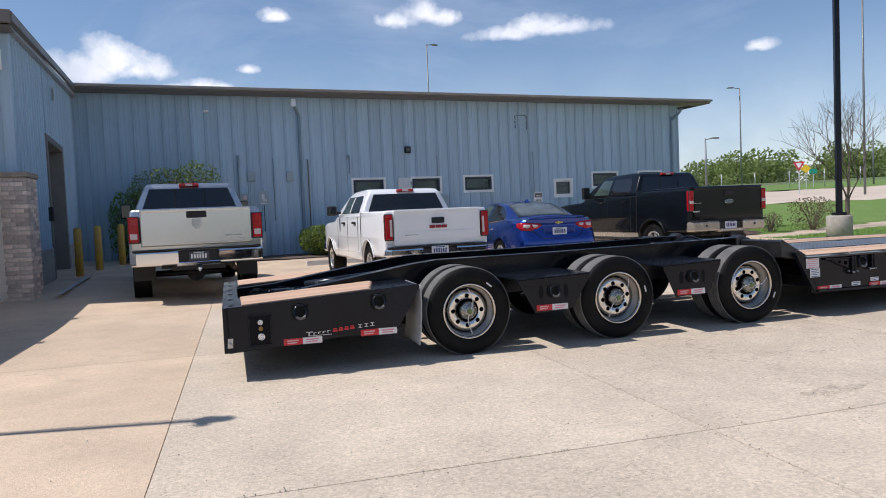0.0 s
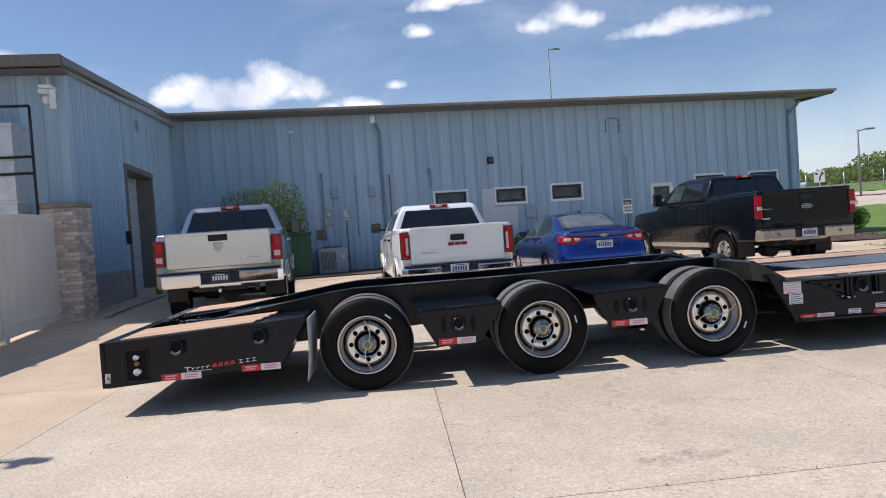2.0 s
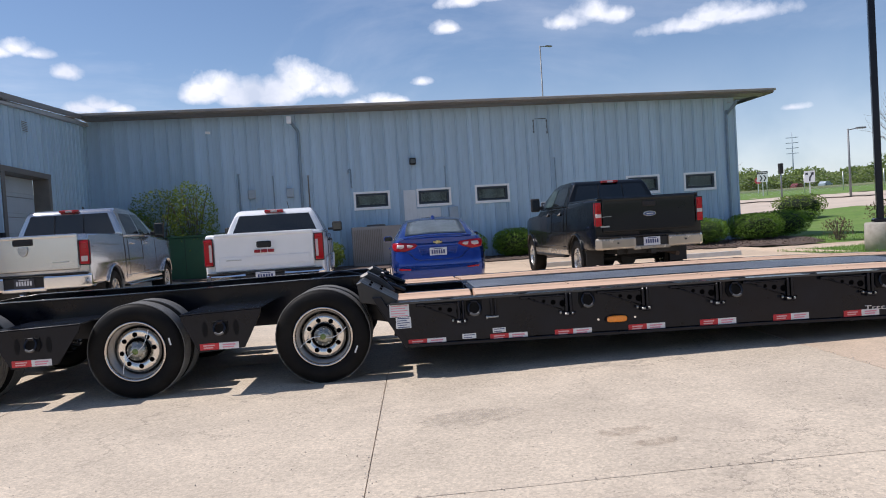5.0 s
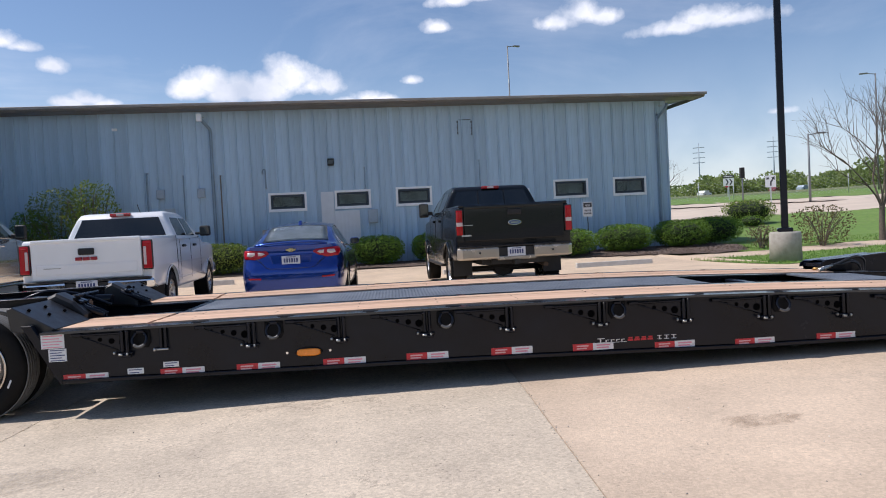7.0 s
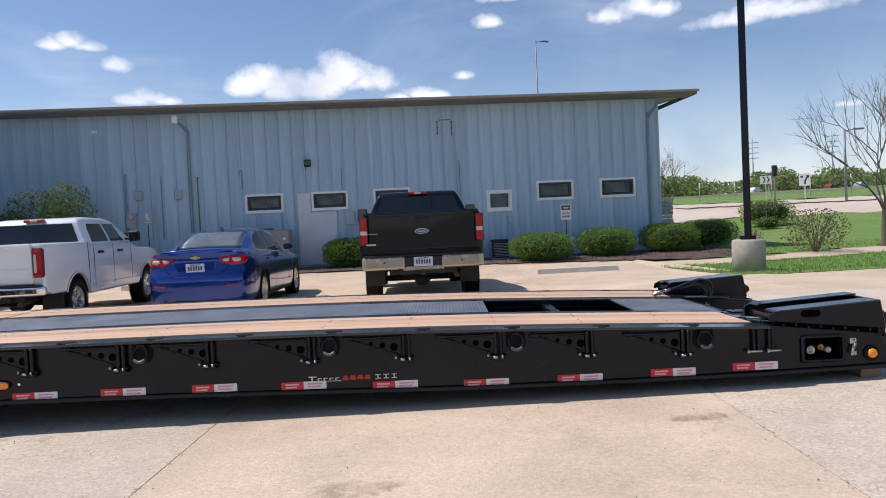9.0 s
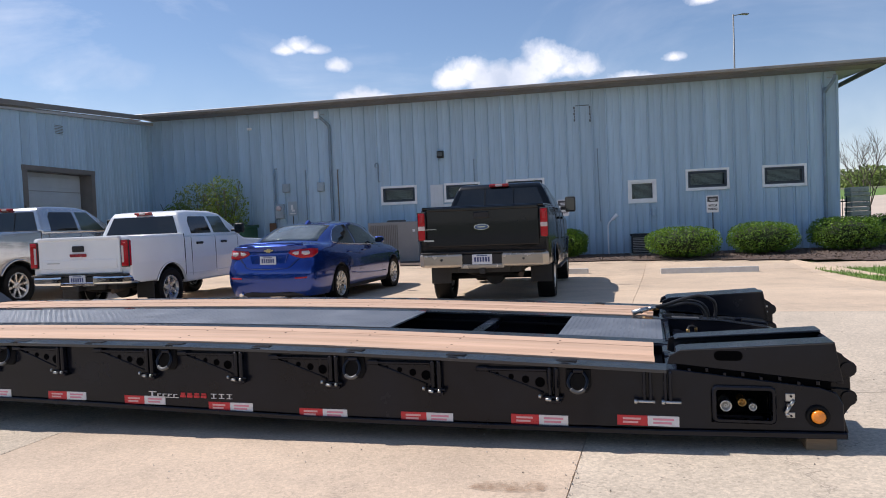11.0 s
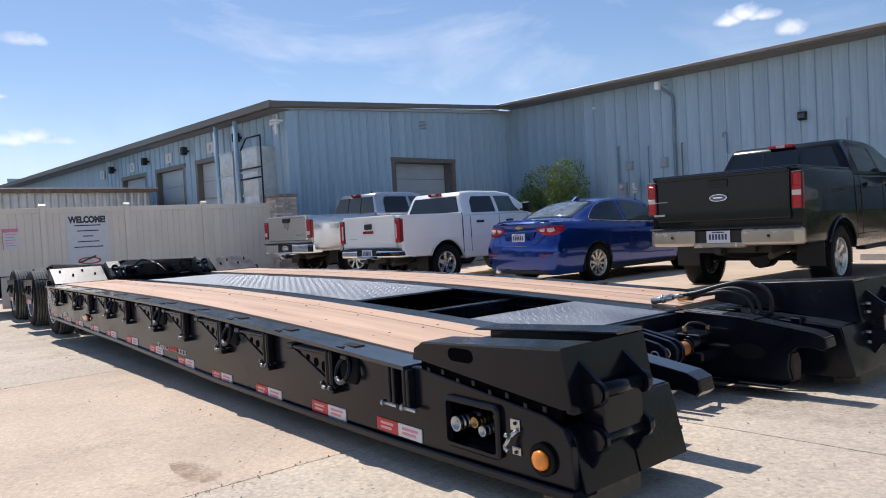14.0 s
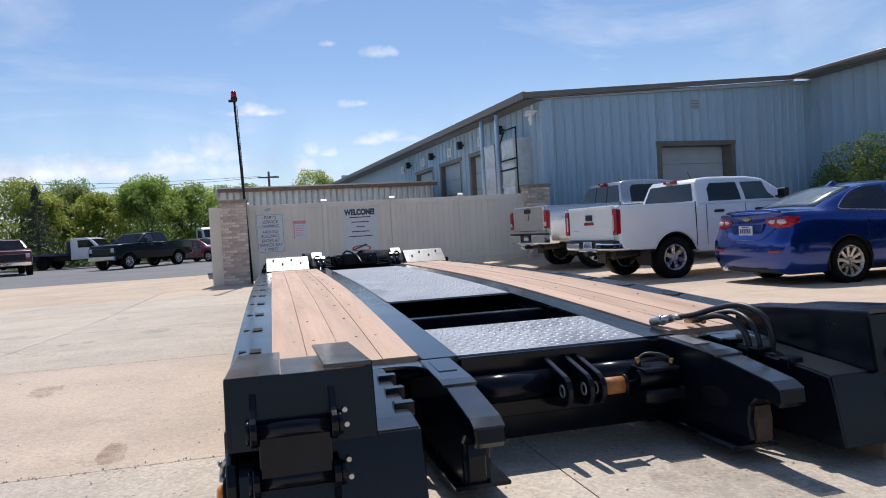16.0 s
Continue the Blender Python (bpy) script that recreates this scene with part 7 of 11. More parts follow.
    for s in (-1, 1):
        bm = bmesh.new()
        a, b = sorted((s * (hw - 0.36), s * (hw - 0.03)))
        box(bm, a, b, yr - ra - 0.05, yr - ra - 0.03, zb - 0.18, zb + 0.16, 0.004)
        part("mud_flap", bm, M_PLASTIC, car)
    if P.get("running_board"):
        for s in (-1, 1):
            bm = bmesh.new()
            a, b = sorted((s * (hw - 0.10), s * (hw + 0.03)))
            box(bm, a, b, yr + ra + 0.25, yf - ra - 0.15, zb - 0.06, zb - 0.005, 0.015)
            part("running_board", bm, P["board_mat"], car)
    mirror(car, t1 - 0.42, zbelt + 0.12, hw - 0.02, P["mirror_mat"], P.get("big_mirror", False))
    four_wheels(car, (yr, yf), 2 * hw - 0.30, R, 0.27, P["rim_r"], P["spokes"], M_RIM, P["wheel_label"])
    # windscreen and headlamps close the front
    bm = bmesh.new()
    f = [bm.verts.new(p) for p in ((-wb + 0.12, t1 + 0.005, zbelt + 0.03), (wb - 0.12, t1 + 0.005, zbelt + 0.03), (wt - 0.08, t0 + 1.66, zroof - 0.08), (-wt + 0.08, t0 + 1.66, zroof - 0.08))]
    bm.faces.new(f)
    bmesh.ops.solidify(bm, geom=bm.faces[:], thickness=0.006)
    for v in bm.verts:
        v.co.y += 0.012
        v.co.z += 0.008
    part("windscreen", bm, M_GLASS_CAR, car)
    bm = bmesh.new()
    box(bm, -0.62, 0.62, L_ - 0.04, L_ + 0.03, 0.78, zh - 0.2, 0.02)
    part("grille", bm, M_PLASTIC, car)
    for s in (-1, 1):
        bm = bmesh.new()
        a, b = sorted((s * 0.60, s * 0.84))
        box(bm, a, b, L_ - 0.16, L_ + 0.005, zh - 0.42, zh - 0.2, 0.03)
        part("headlamp", bm, M_LAMPCLEAR, car)
    bm = bmesh.new()
    box(bm, -0.88, 0.88, L_ - 0.08, L_ + 0.08, 0.5, 0.72, 0.04, seg=2)
    part("front_bumper", bm, P["bumper_mat"], car)
    return car


M_GLASS_FRONT = surface("greenish_car_glass", (0.05, 0.075, 0.065), 0.04, vary=0.3, grain=1.5, spec=0.8, rough_vary=0.02)


def at(x, y, turn):
    return Matrix.Translation((x, y, ground_z(x, y + 2.5))) @ Matrix.Rotation(radians(turn), 4, "Z")


# black pickup with tan lower panels
ford = pickup("pickup_truck", "black crew-cab pickup with tan bumper, parked nose to the wall", at(7.06, 5.77, -1.9), dict(
    hw=1.0, L=5.70, zb=0.50, zbed=1.52, zroof=1.97, zbelt=1.45, yr=1.30, yf=4.97, R=0.40, ra=0.50, yc0=1.86, yw=4.15, yb=3.0, zh=1.30,
    paint=M_CARBLACK, cab_belt=0.93, cab_roof=0.70, handle=M_CARBLACK, lip=0.022, lip_mat=M_CARBLACK, gate0=0.93, gate_band=0.30, cap=M_CARBLACK, hand=(0.12, 0.12),
    smooth_gate=True, lamp=(1.04, 1.46), clear=(0.05, 0.95, 0.36, 0.52), bump=(0.62, 0.83), bumper_mat=M_CARTAN, bumper_label="tan metallic bumper", running_board=True, board_mat=M_PLASTIC,
    mirror_mat=M_PLASTIC, big_mirror=True, lamp_width=0.115, rim_r=0.24, spokes=6, wheel_label="all-terrain tyre on a six-spoke alloy rim", slider=True))
bm = bmesh.new()
prism(bm, [(0.115 * math.cos(a), 1.22 + 0.047 * math.sin(a)) for a in [i * math.pi / 14 for i in range(28)]], "y", 0.048, 0.066, 0.003)
badge = part("badge", bm, M_CHROME, ford, "oval badge drawn as a plain shape")
bm = bmesh.new()
prism(bm, [(0.103 * math.cos(a), 1.22 + 0.037 * math.sin(a)) for a in [i * math.pi / 14 for i in range(28)]], "y", 0.045, 0.05)
part("badge_field", bm, M_BADGEBLUE, badge)
bm = bmesh.new()
box(bm, -0.06, 0.06, 0.043, 0.046, 1.213, 1.227)
part("badge_bar", bm, M_CHROME, badge)
# thin tan strip at the rocker paints the reflection of the ground
for s in (-1, 1):
    bm = bmesh.new()
    pts = [(1.30 + 0.50, 0.50), (4.97 - 0.53, 0.50), (4.97 - 0.51, 0.60), (1.30 + 0.51, 0.60)]
    skin(bm, pts, lambda y, z: 1.0 * (1 - 0.05 * max(0, (0.7 - z) / 0.5) ** 2), s, 0.004)
    part("lower_panel", bm, M_CARTAN, ford, "tan lower door panel")
for s in (-1, 1):
    bm = bmesh.new()
    rod(bm, (s * 0.62, -0.004, 0.735), (s * 0.62, 0.01, 0.735), 0.018, 10)
    part("parking_sensor", bm, M_PLASTIC, ford)

bm = bmesh.new()
box(bm, -0.93, 0.93, 0.10, 1.84, 1.500, 1.545, 0.018, seg=2)
lid = part("bed_cover", bm, M_CARBLACK, ford, "black folding bed cover")
bm = bmesh.new()
box(bm, -0.90, -0.74, 0.062, 0.07, 1.02, 1.045), box(bm, -0.90, -0.70, 0.062, 0.07, 1.20, 1.208)
part("badge_bar", bm, M_STEEL, ford)

# white pickup
gmc = pickup("pickup_truck", "white crew-cab pickup with chrome bumper, parked nose to the wall", at(0.44, 5.44, -1.2), dict(
    hw=0.94, L=5.40, zb=0.44, zbed=1.33, zroof=1.77, zbelt=1.28, yr=1.22, yf=4.48, R=0.375, ra=0.455, yc0=1.66, yw=3.85, yb=2.72, zh=1.14,
    paint=M_CARWHITE, cab_belt=0.88, cab_roof=0.66, handle=M_PLASTIC, lip=0.012, lip_mat=M_CARWHITE, gate0=0.73, gate_band=0.36, cap=M_CARWHITE, hand=(0.115, 0.19),
    lamp=(0.84, 1.26), lamp_width=0.135, clear=(0.1, 0.42, 0.14, 0.8), bump=(0.55, 0.70), bumper_mat=M_CHROME, bumper_label="chrome bumper with dark step", mirror_mat=M_PLASTIC,
    rim_r=0.225, spokes=6, wheel_label="black tyre on a six-spoke alloy rim"))
bm = bmesh.new()
for k in range(3):
    box(bm, -0.155 + 0.107 * k, -0.06 + 0.107 * k, 0.052, 0.07, 1.01, 1.06, 0.004)
part("badge", bm, surface("dark_red_badge", (0.30, 0.015, 0.025), 0.3, vary=0.05), gmc, "red badge drawn as plain bars")
bm = bmesh.new()
box(bm, -0.60, -0.36, 0.06, 0.068, 0.905, 0.918)
part("badge_bar", bm, M_STEEL, gmc)
bm = bmesh.new()
rod(bm, (0.25, 2.1, 1.76), (0.22, 2.05, 1.90), 0.006, 6)
part("aerial", bm, M_PLASTIC, gmc)

# silver pickup
ram = pickup("pickup_truck", "silver crew-cab pickup with chrome bumper, parked in building shade", at(-3.36, 6.03, 0.0), dict(
    hw=1.0, L=5.95, zb=0.52, zbed=1.47, zroof=1.99, zbelt=1.42, yr=1.32, yf=5.10, R=0.405, ra=0.50, yc0=1.98, yw=4.4, yb=3.15, zh=1.32,
    paint=M_SILVER, cab_belt=0.95, cab_roof=0.72, handle=M_SILVER, lip=0.02, lip_mat=M_SILVER, gate0=0.90, gate_band=0.16, cap=M_SILVER, hand=(0.15, 0.10),
    lamp=(0.97, 1.36), lamp_width=0.15, clear=(0.15, 0.85, 0.12, 0.36), smooth_gate=True, bump=(0.60, 0.83), bumper_mat=M_CHROME, bumper_label="chrome bumper with raised corners", mirror_mat=M_PLASTIC, big_mirror=True,
    running_board=True, board_mat=M_CHROME, rim_r=0.255, spokes=8, wheel_label="black tyre on an eight-spoke polished rim", slider=True, plate_dark=True))
bm = bmesh.new()
prism(bm, [(-0.07, 1.30), (0.07, 1.30), (0.075, 1.25), (0.05, 1.18), (0.0, 1.145), (-0.05, 1.18), (-0.075, 1.25)], "y", 0.046, 0.066, 0.006)
part("badge", bm, M_STEEL, ram, "badge drawn as a plain shield")
bm = bmesh.new()
box(bm, 0.42, 0.68, 0.06, 0.068, 1.02, 1.035)
part("badge_bar", bm, M_STEEL, ram)
bm = bmesh.new()
rod(bm, (0.0, -0.10, 0.52), (0.0, 0.0, 0.50), 0.02, 8), rod(bm, (0, -0.10, 0.52), (0, -0.10, 0.56), 0.028, 10)
part("tow_ball", bm, M_CHROME, ram)
bm = bmesh.new()
rod(bm, (0.10, 2.6, 1.98), (0.10, 2.56, 2.04), 0.03, 8, 0.01)
part("aerial", bm, M_PLASTIC, ram)


def saloon(name, label, m, paint=None):
    """A four-door saloon: one lofted skin with wheel openings, glass and trim laid on it."""
    car = thing(name, label, "car", m, "vehicles parked along the building")
    hw, L_, R, ra, yr, yf, zb = 0.895, 4.66, 0.325, 0.372, 1.0, 3.70, 0.20
    paint = paint or M_CARBLUE

    def plan(y):
        return hw * float(np.interp(y, (0, 0.08, 0.2, 0.4, 0.75, 1.2, 3.3, 3.9, 4.2, 4.45, 4.6, L_), (0.845, 0.905, 0.945, 0.972, 0.992, 1.0, 1.0, 0.985, 0.945, 0.86, 0.73, 0.60)))

    def belt(y):
        return float(np.interp(y, (0, 0.12, 0.5, 1.0, 2.0, 3.2, 3.7, 4.2, 4.5, L_), (1.03, 1.045, 1.045, 1.02, 0.965, 0.925, 0.90, 0.80, 0.70, 0.58)))

    def crest(y):
        return float(np.interp(y, (0, 0.06, 0.35, 0.60, 0.85, 1.1, 1.35, 1.65, 2.05, 2.4, 2.65, 2.9, 3.2, 3.48, 3.7, 4.2, 4.5, L_),
                               (1.068, 1.082, 1.082, 1.092, 1.205, 1.305, 1.385, 1.437, 1.457, 1.447, 1.405, 1.305, 1.145, 1.005, 0.975, 0.875, 0.765, 0.62)))

    def edge(y):
        """Half width of the roof at its edge."""
        return float(np.interp(y, (0, 0.5, 0.62, 0.9, 1.3, 1.8, 2.5, 3.0, 3.45, 3.8, L_), (0.62, 0.66, 0.665, 0.63, 0.585, 0.565, 0.57, 0.61, 0.66, 0.62, 0.36)))

    def shoulder(y):
        return plan(y) * 0.905

    def cab_x(y, z):
        lo, hi = belt(y), crest(y) - 0.05
        k = min(1.0, max(0.0, (z - lo) / max(0.02, hi - lo)))
        return shoulder(y) - 0.012 + (edge(y) - shoulder(y) + 0.012) * k ** 1.25

    def x_body(y, z):
        b = belt(y)
        zs = (zb, 0.27, 0.40, 0.56, 0.70, 0.80, b - 0.035, b)
        ks = (0.93, 0.965, 0.985, 1.0, 0.99, 0.985, 0.945, 0.905)
        return plan(y) * float(np.interp(z, zs, ks))

    def tuck(y, z):
        """How far the tail and the nose lean in, by height."""
        back = float(np.interp(z, (0.2, 0.3, 0.42, 0.62, 0.70, 0.78, 0.98, 1.06, 1.1), (0.10, 0.04, 0.0, 0.0, 0.02, 0.075, 0.10, 0.06, 0.05)))
        nose = float(np.interp(z, (0.2, 0.35, 0.6, 0.8), (0.10, 0.0, 0.0, 0.05)))
        return back * max(0.0, 1 - y / 0.5) - nose * max(0.0, 1 - (L_ - y) / 0.4)
    ys = sorted({*(k * 0.065 for k in range(72) if k * 0.065 < L_), 0.03, 0.06, 0.10, L_ - 0.03, L_})
    n_side, n_cab, n_top = 12, 6, 6
    bm = bmesh.new()
    rings = []
    for y in ys:
        b, c, e = belt(y), crest(y), edge(y)
        half = []
        for k in range(n_side):
            z = zb + (b - zb) * k / n_side
            half.append((x_body(y, z), z))
        for k in range(n_cab):
            z = b + max(0.012, c - 0.05 - b) * k / n_cab
            half.append((cab_x(y, z), z))
        z_edge = max(b + 0.012, c - 0.05)
        for k in range(n_top + 1):
            x = e * (1 - k / n_top)
            half.append((x, z_edge + (c - z_edge) * (1 - (x / e) ** 2.2)))
        ring = [(x, z) for x, z in half] + [(-x, z) for x, z in half[-2::-1]]
        rings.append([bm.verts.new((x, y + tuck(y, z), z)) for x, z in ring])
    n = len(rings[0])
    for a, b in zip(rings, rings[1:]):
        for k in range(n - 1):
            bm.faces.new((a[k], a[k + 1], b[k + 1], b[k]))
    # tail and nose closed by rows from side to side, bowed outwards
    for ring, out in ((rings[0], -1), (rings[-1], 1)):
        prev = None
        half = n_side + n_cab
        for k in range(half + 1):
            a, b = ring[k], ring[n - 1 - k]
            row = [a]
            for q in range(1, 10):
                t = q / 10
                x = a.co.x + (b.co.x - a.co.x) * t
                row.append(bm.verts.new((x, a.co.y + out * 0.055 * (1 - (2 * t - 1) ** 2), a.co.z)))
            row.append(b)
            if prev:
                for q in range(10):
                    bm.faces.new((prev[q], prev[q + 1], row[q + 1], row[q]))
            prev = row
        bm.faces.new([ring[k] for k in range(half, n - half)] + prev[-2:0:-1])
    # wheel openings
    for yc in (yr, yf):
        gone = []
        for f in bm.faces:
            c = f.calc_center_median()
            if abs(c.x) > 0.55 and math.hypot(c.y - yc, c.z - R) < ra and c.z < 0.8:
                gone.append(f)
        bmesh.ops.delete(bm, geom=gone, context="FACES")
        for v in bm.verts:
            if abs(v.co.x) > 0.55 and v.is_boundary and v.co.z > zb + 0.01:
                d = Vector((v.co.y - yc, v.co.z - R))
                if d.length < ra + 0.09:
                    d = d.normalized() * ra
                    v.co.y, v.co.z = yc + d.x, max(zb, R + d.y)
    for f in bm.faces:
        f.smooth = True
    bmesh.ops.recalc_face_normals(bm, faces=bm.faces)
    body = part("body", bm, paint, car)
    body.data.set_sharp_from_angle(angle=radians(50))

    def top_z(x, y):
        e, c = edge(y), crest(y)
        z_edge = max(belt(y) + 0.012, c - 0.05)
        return z_edge + (c - z_edge) * (1 - min(1, abs(x) / e) ** 2.2)
    # rear window and windscreen follow the crown of the roof
    for nm, y0, y1, m0, m1, mat, lab in (("rear_window", 0.665, 1.36, 0.085, 0.075, M_REARGLASS, "sky-reflecting rear window"), ("windscreen", 2.62, 3.40, 0.06, 0.06, M_GLASS_CAR, "")):
        bm = bmesh.new()
        rows = []
        for k in range(9):
            y = y0 + (y1 - y0) * k / 8
            w = edge(y) - (m0 + (m1 - m0) * k / 8)
            rows.append([bm.verts.new((w * q, y + (0.03 * abs(q) ** 3 if nm == "rear_window" else 0), top_z(w * q, y + (0.03 * abs(q) ** 3 if nm == "rear_window" else 0)) + 0.007)) for q in (-1, -0.75, -0.5, -0.25, 0, 0.25, 0.5, 0.75, 1)])
        for a, b in zip(rows, rows[1:]):
            for q in range(8):
                bm.faces.new((a[q], a[q + 1], b[q + 1], b[q])).smooth = True
        bmesh.ops.solidify(bm, geom=bm.faces[:], thickness=0.004)
        part(nm, bm, mat, car, lab)
    for s in (-1, 1):
        rear = [(0.93, 1.085), (1.05, 1.155), (1.28, 1.285), (1.55, 1.355), (1.83, 1.372), (1.83, 1.015), (1.10, 1.055), (0.96, 1.065)]
        front = [(1.92, 1.01), (1.92, 1.372), (2.2, 1.365), (2.48, 1.315), (2.98, 1.06), (3.06, 0.985), (2.8, 0.975)]
        for pts in (rear, front):
            bm = bmesh.new()
            skin(bm, pts, cab_x, s, 0.006)
            part("side_window", bm, M_GLASS_CAR if pts is rear else M_GLASS_FRONT, car)
        bm = bmesh.new()
        line = [(0.91, 1.07), (1.0, 1.045), (1.3, 1.03), (2.0, 0.99), (3.05, 0.955)]
        hose(bm, [(s * (cab_x(y, z) + 0.010), y, z) for y, z in line], 0.007, 6, 2)
        hose(bm, [(s * (cab_x(y, z) + 0.008), y, z) for y, z in ((0.91, 1.07), (1.04, 1.165), (1.27, 1.30), (1.5, 1.36))], 0.005, 6, 2)
        part("window_trim", bm, M_CHROME, car, "bright window trim")
        for y in (1.30, 1.875, 3.02):
            bm = bmesh.new()
            skin(bm, [(y - 0.004, 0.36), (y + 0.004, 0.36), (y + 0.004, 0.92), (y - 0.004, 0.92)], x_body, s, 0.001)
            part("door_seam", bm, M_PLASTIC, car)
        # pressed crease along the doors and a dark sill
        bm = bmesh.new()
        hose(bm, [(s * (x_body(y, z) - 0.004), y, z) for y, z in ((1.45, 0.49), (2.2, 0.43), (3.2, 0.40))], 0.012, 6, 3)
        part("door_crease", bm, paint, car)
        bm = bmesh.new()
        skin(bm, [(yr + ra + 0.03, zb + 0.004), (yf - ra - 0.03, zb + 0.004), (yf - ra - 0.03, 0.27), (yr + ra + 0.03, 0.27)], x_body, s, 0.004)
        part("sill", bm, M_PLASTIC, car)
        for y in (1.42, 2.10):
            bm = bmesh.new()
            a, b = sorted((s * (x_body(y, 0.86) - 0.01), s * (x_body(y, 0.86) + 0.028)))
            box(bm, a, b, y - 0.09, y + 0.09, 0.86, 0.892, 0.012)
            part("door_handle", bm, paint, car)
        for y in (yr, yf):
            bm = bmesh.new()
            ring = arch(y, ra - 0.002, zb + 0.02, R, 15) + arch(y, ra - 0.02, zb + 0.02, R, 15)[::-1]
            a, b = sorted((s * hw * 0.975, s * hw * 0.58))
            prism(bm, ring, "x", a, b)
            part("wheel_liner", bm, M_PLASTIC, car)

        def tail_patch(pts, lift, cuts):
            """A thin piece laid on the tail, wrapping on to the wing; pts in (x, z)."""
            bm = bmesh.new()
            bm.faces.new([bm.verts.new((x, 0, z)) for x, z in pts])
            for axis, cs in ((0, [0.26 + 0.035 * k for k in range(18)]), (2, cuts)):
                for c in cs:
                    no, at_ = [0, 0, 0], [0, 0, 0]
                    no[axis], at_[axis] = 1, c
                    bmesh.ops.bisect_plane(bm, geom=bm.verts[:] + bm.edges[:] + bm.faces[:], plane_co=at_, plane_no=no, dist=1e-4)
            bmesh.ops.solidify(bm, geom=bm.faces[:], thickness=0.02)
            for v in bm.verts:
                z, front = v.co.z, abs(v.co.y) < 0.005
                y = 0.0
                while y < 0.8 and x_body(y, z) < v.co.x + 0.002:
                    y += 0.01
                t = v.co.x / x_body(0, z)
                bow = 0.055 * (1 - t * t) if t < 1 else 0
                v.co.y = y + tuck(y, z) - bow + (-lift if front else 0.012)
                if y > 0.02 and front:
                    v.co.x += lift
                v.co.x *= s
            bmesh.ops.recalc_face_normals(bm, faces=bm.faces)
            for f in bm.faces:
                f.smooth = True
            return bm
        lamp = part("tail_lamp", tail_patch([(0.36, 0.925), (0.40, 0.965), (0.60, 0.985), (0.76, 0.992), (0.80, 0.98), (0.805, 0.90), (0.765, 0.845), (0.60, 0.83), (0.45, 0.87)], 0.012, (0.87, 0.91, 0.95)), M_LAMPRED, car, "red wrap-round tail lamp")
        part("reversing_lens", tail_patch([(0.60, 0.905), (0.60, 0.95), (0.72, 0.955), (0.74, 0.90), (0.66, 0.88)], 0.019, (0.92,)), M_LAMPCLEAR, lamp)
        part("reversing_lens", tail_patch([(0.43, 0.92), (0.47, 0.945), (0.55, 0.95), (0.54, 0.895), (0.49, 0.89)], 0.019, (0.92,)), M_LAMPCLEAR, lamp)
        part("reflector", tail_patch([(0.50, 0.495), (0.50, 0.52), (0.72, 0.53), (0.70, 0.50)], 0.006, ()), M_LAMPRED, car)
        bm = bmesh.new()
        a, b = sorted((s * 0.45, s * 0.74))
        box(bm, a, b, L_ - 0.40, L_ - 0.10, 0.62, 0.74, 0.03)
        part("headlamp", bm, M_LAMPCLEAR, car)
        bm = bmesh.new()
        a, b = sorted((s * 0.84, s * 1.02))
        box(bm, a, b, 2.74, 2.86, 0.985, 1.105, 0.04, seg=3)
        mm = part("door_mirror", bm, paint, car)
        bm = bmesh.new()
        a, b = sorted((s * 0.86, s * 1.0))
        box(bm, a, b, 2.73, 2.742, 1.0, 1.09, 0.004)
        part("mirror_glass", bm, M_GLASS_CAR, mm)
    # boot lid: rim of the plate niche, lid seam, lip, badge
    bm = bmesh.new()
    prism(bm, [(-0.36, 0.90), (0.36, 0.90), (0.30, 0.705), (-0.30, 0.705)], "y", 0.008, 0.10, 0.012, 2)
    part("plate_niche", bm, paint, car)
    plate(car, 0.0, 0.80)
    for s in (-1, 1):
        bm = bmesh.new()
        hose(bm, [(s * 0.33, -0.03, 0.668), (s * 0.42, -0.02, 0.70), (s * 0.47, 0.01, 0.76), (s * 0.56, 0.05, 0.83)], 0.0045, 5, 3)
        part("lid_seam", bm, M_PLASTIC, car)
    bm = bmesh.new()
    hose(bm, [(-0.33, -0.03, 0.668), (0.0, -0.048, 0.663), (0.33, -0.03, 0.668)], 0.0045, 5, 4)
    part("lid_seam", bm, M_PLASTIC, car)
    bm = bmesh.new()
    hose(bm, [(-0.60, 0.115, 1.062), (-0.35, 0.045, 1.085), (0.0, 0.02, 1.09), (0.35, 0.045, 1.085), (0.60, 0.115, 1.062)], 0.016, 8, 4)
    part("spoiler_lip", bm, paint, car)
    bm = bmesh.new()
    prism(bm, [(-0.085, 0.985), (-0.03, 0.985), (-0.03, 1.0), (0.04, 1.0), (0.04, 0.985), (0.085, 0.985), (0.075, 0.955), (0.03, 0.955), (0.03, 0.94), (-0.04, 0.94), (-0.04, 0.955), (-0.075, 0.955)], "y", 0.018, 0.06, 0.003)
    part("badge", bm, M_GOLD, car, "gold badge drawn as a plain shape")
    bm = bmesh.new()
    prism(bm, [(-0.70, 0.10), (-0.35, 0.0), (0.35, 0.0), (0.70, 0.10), (0.66, 0.2), (-0.66, 0.2)], "z", 0.205, 0.27, 0.01)
    part("lower_valance", bm, M_PLASTIC, car)
    bm = bmesh.new()
    rod(bm, (-0.55, 0.0, 0.225), (-0.55, 0.3, 0.23), 0.032, 12)
    part("exhaust_tip", bm, M_CHROME, car)
    bm = bmesh.new()
    prism(bm, [(1.40, 1.385), (1.53, 1.475), (1.60, 1.44), (1.62, 1.42)], "x", -0.03, 0.03, 0.01)
    part("roof_aerial", bm, paint, car)
    bm = bmesh.new()
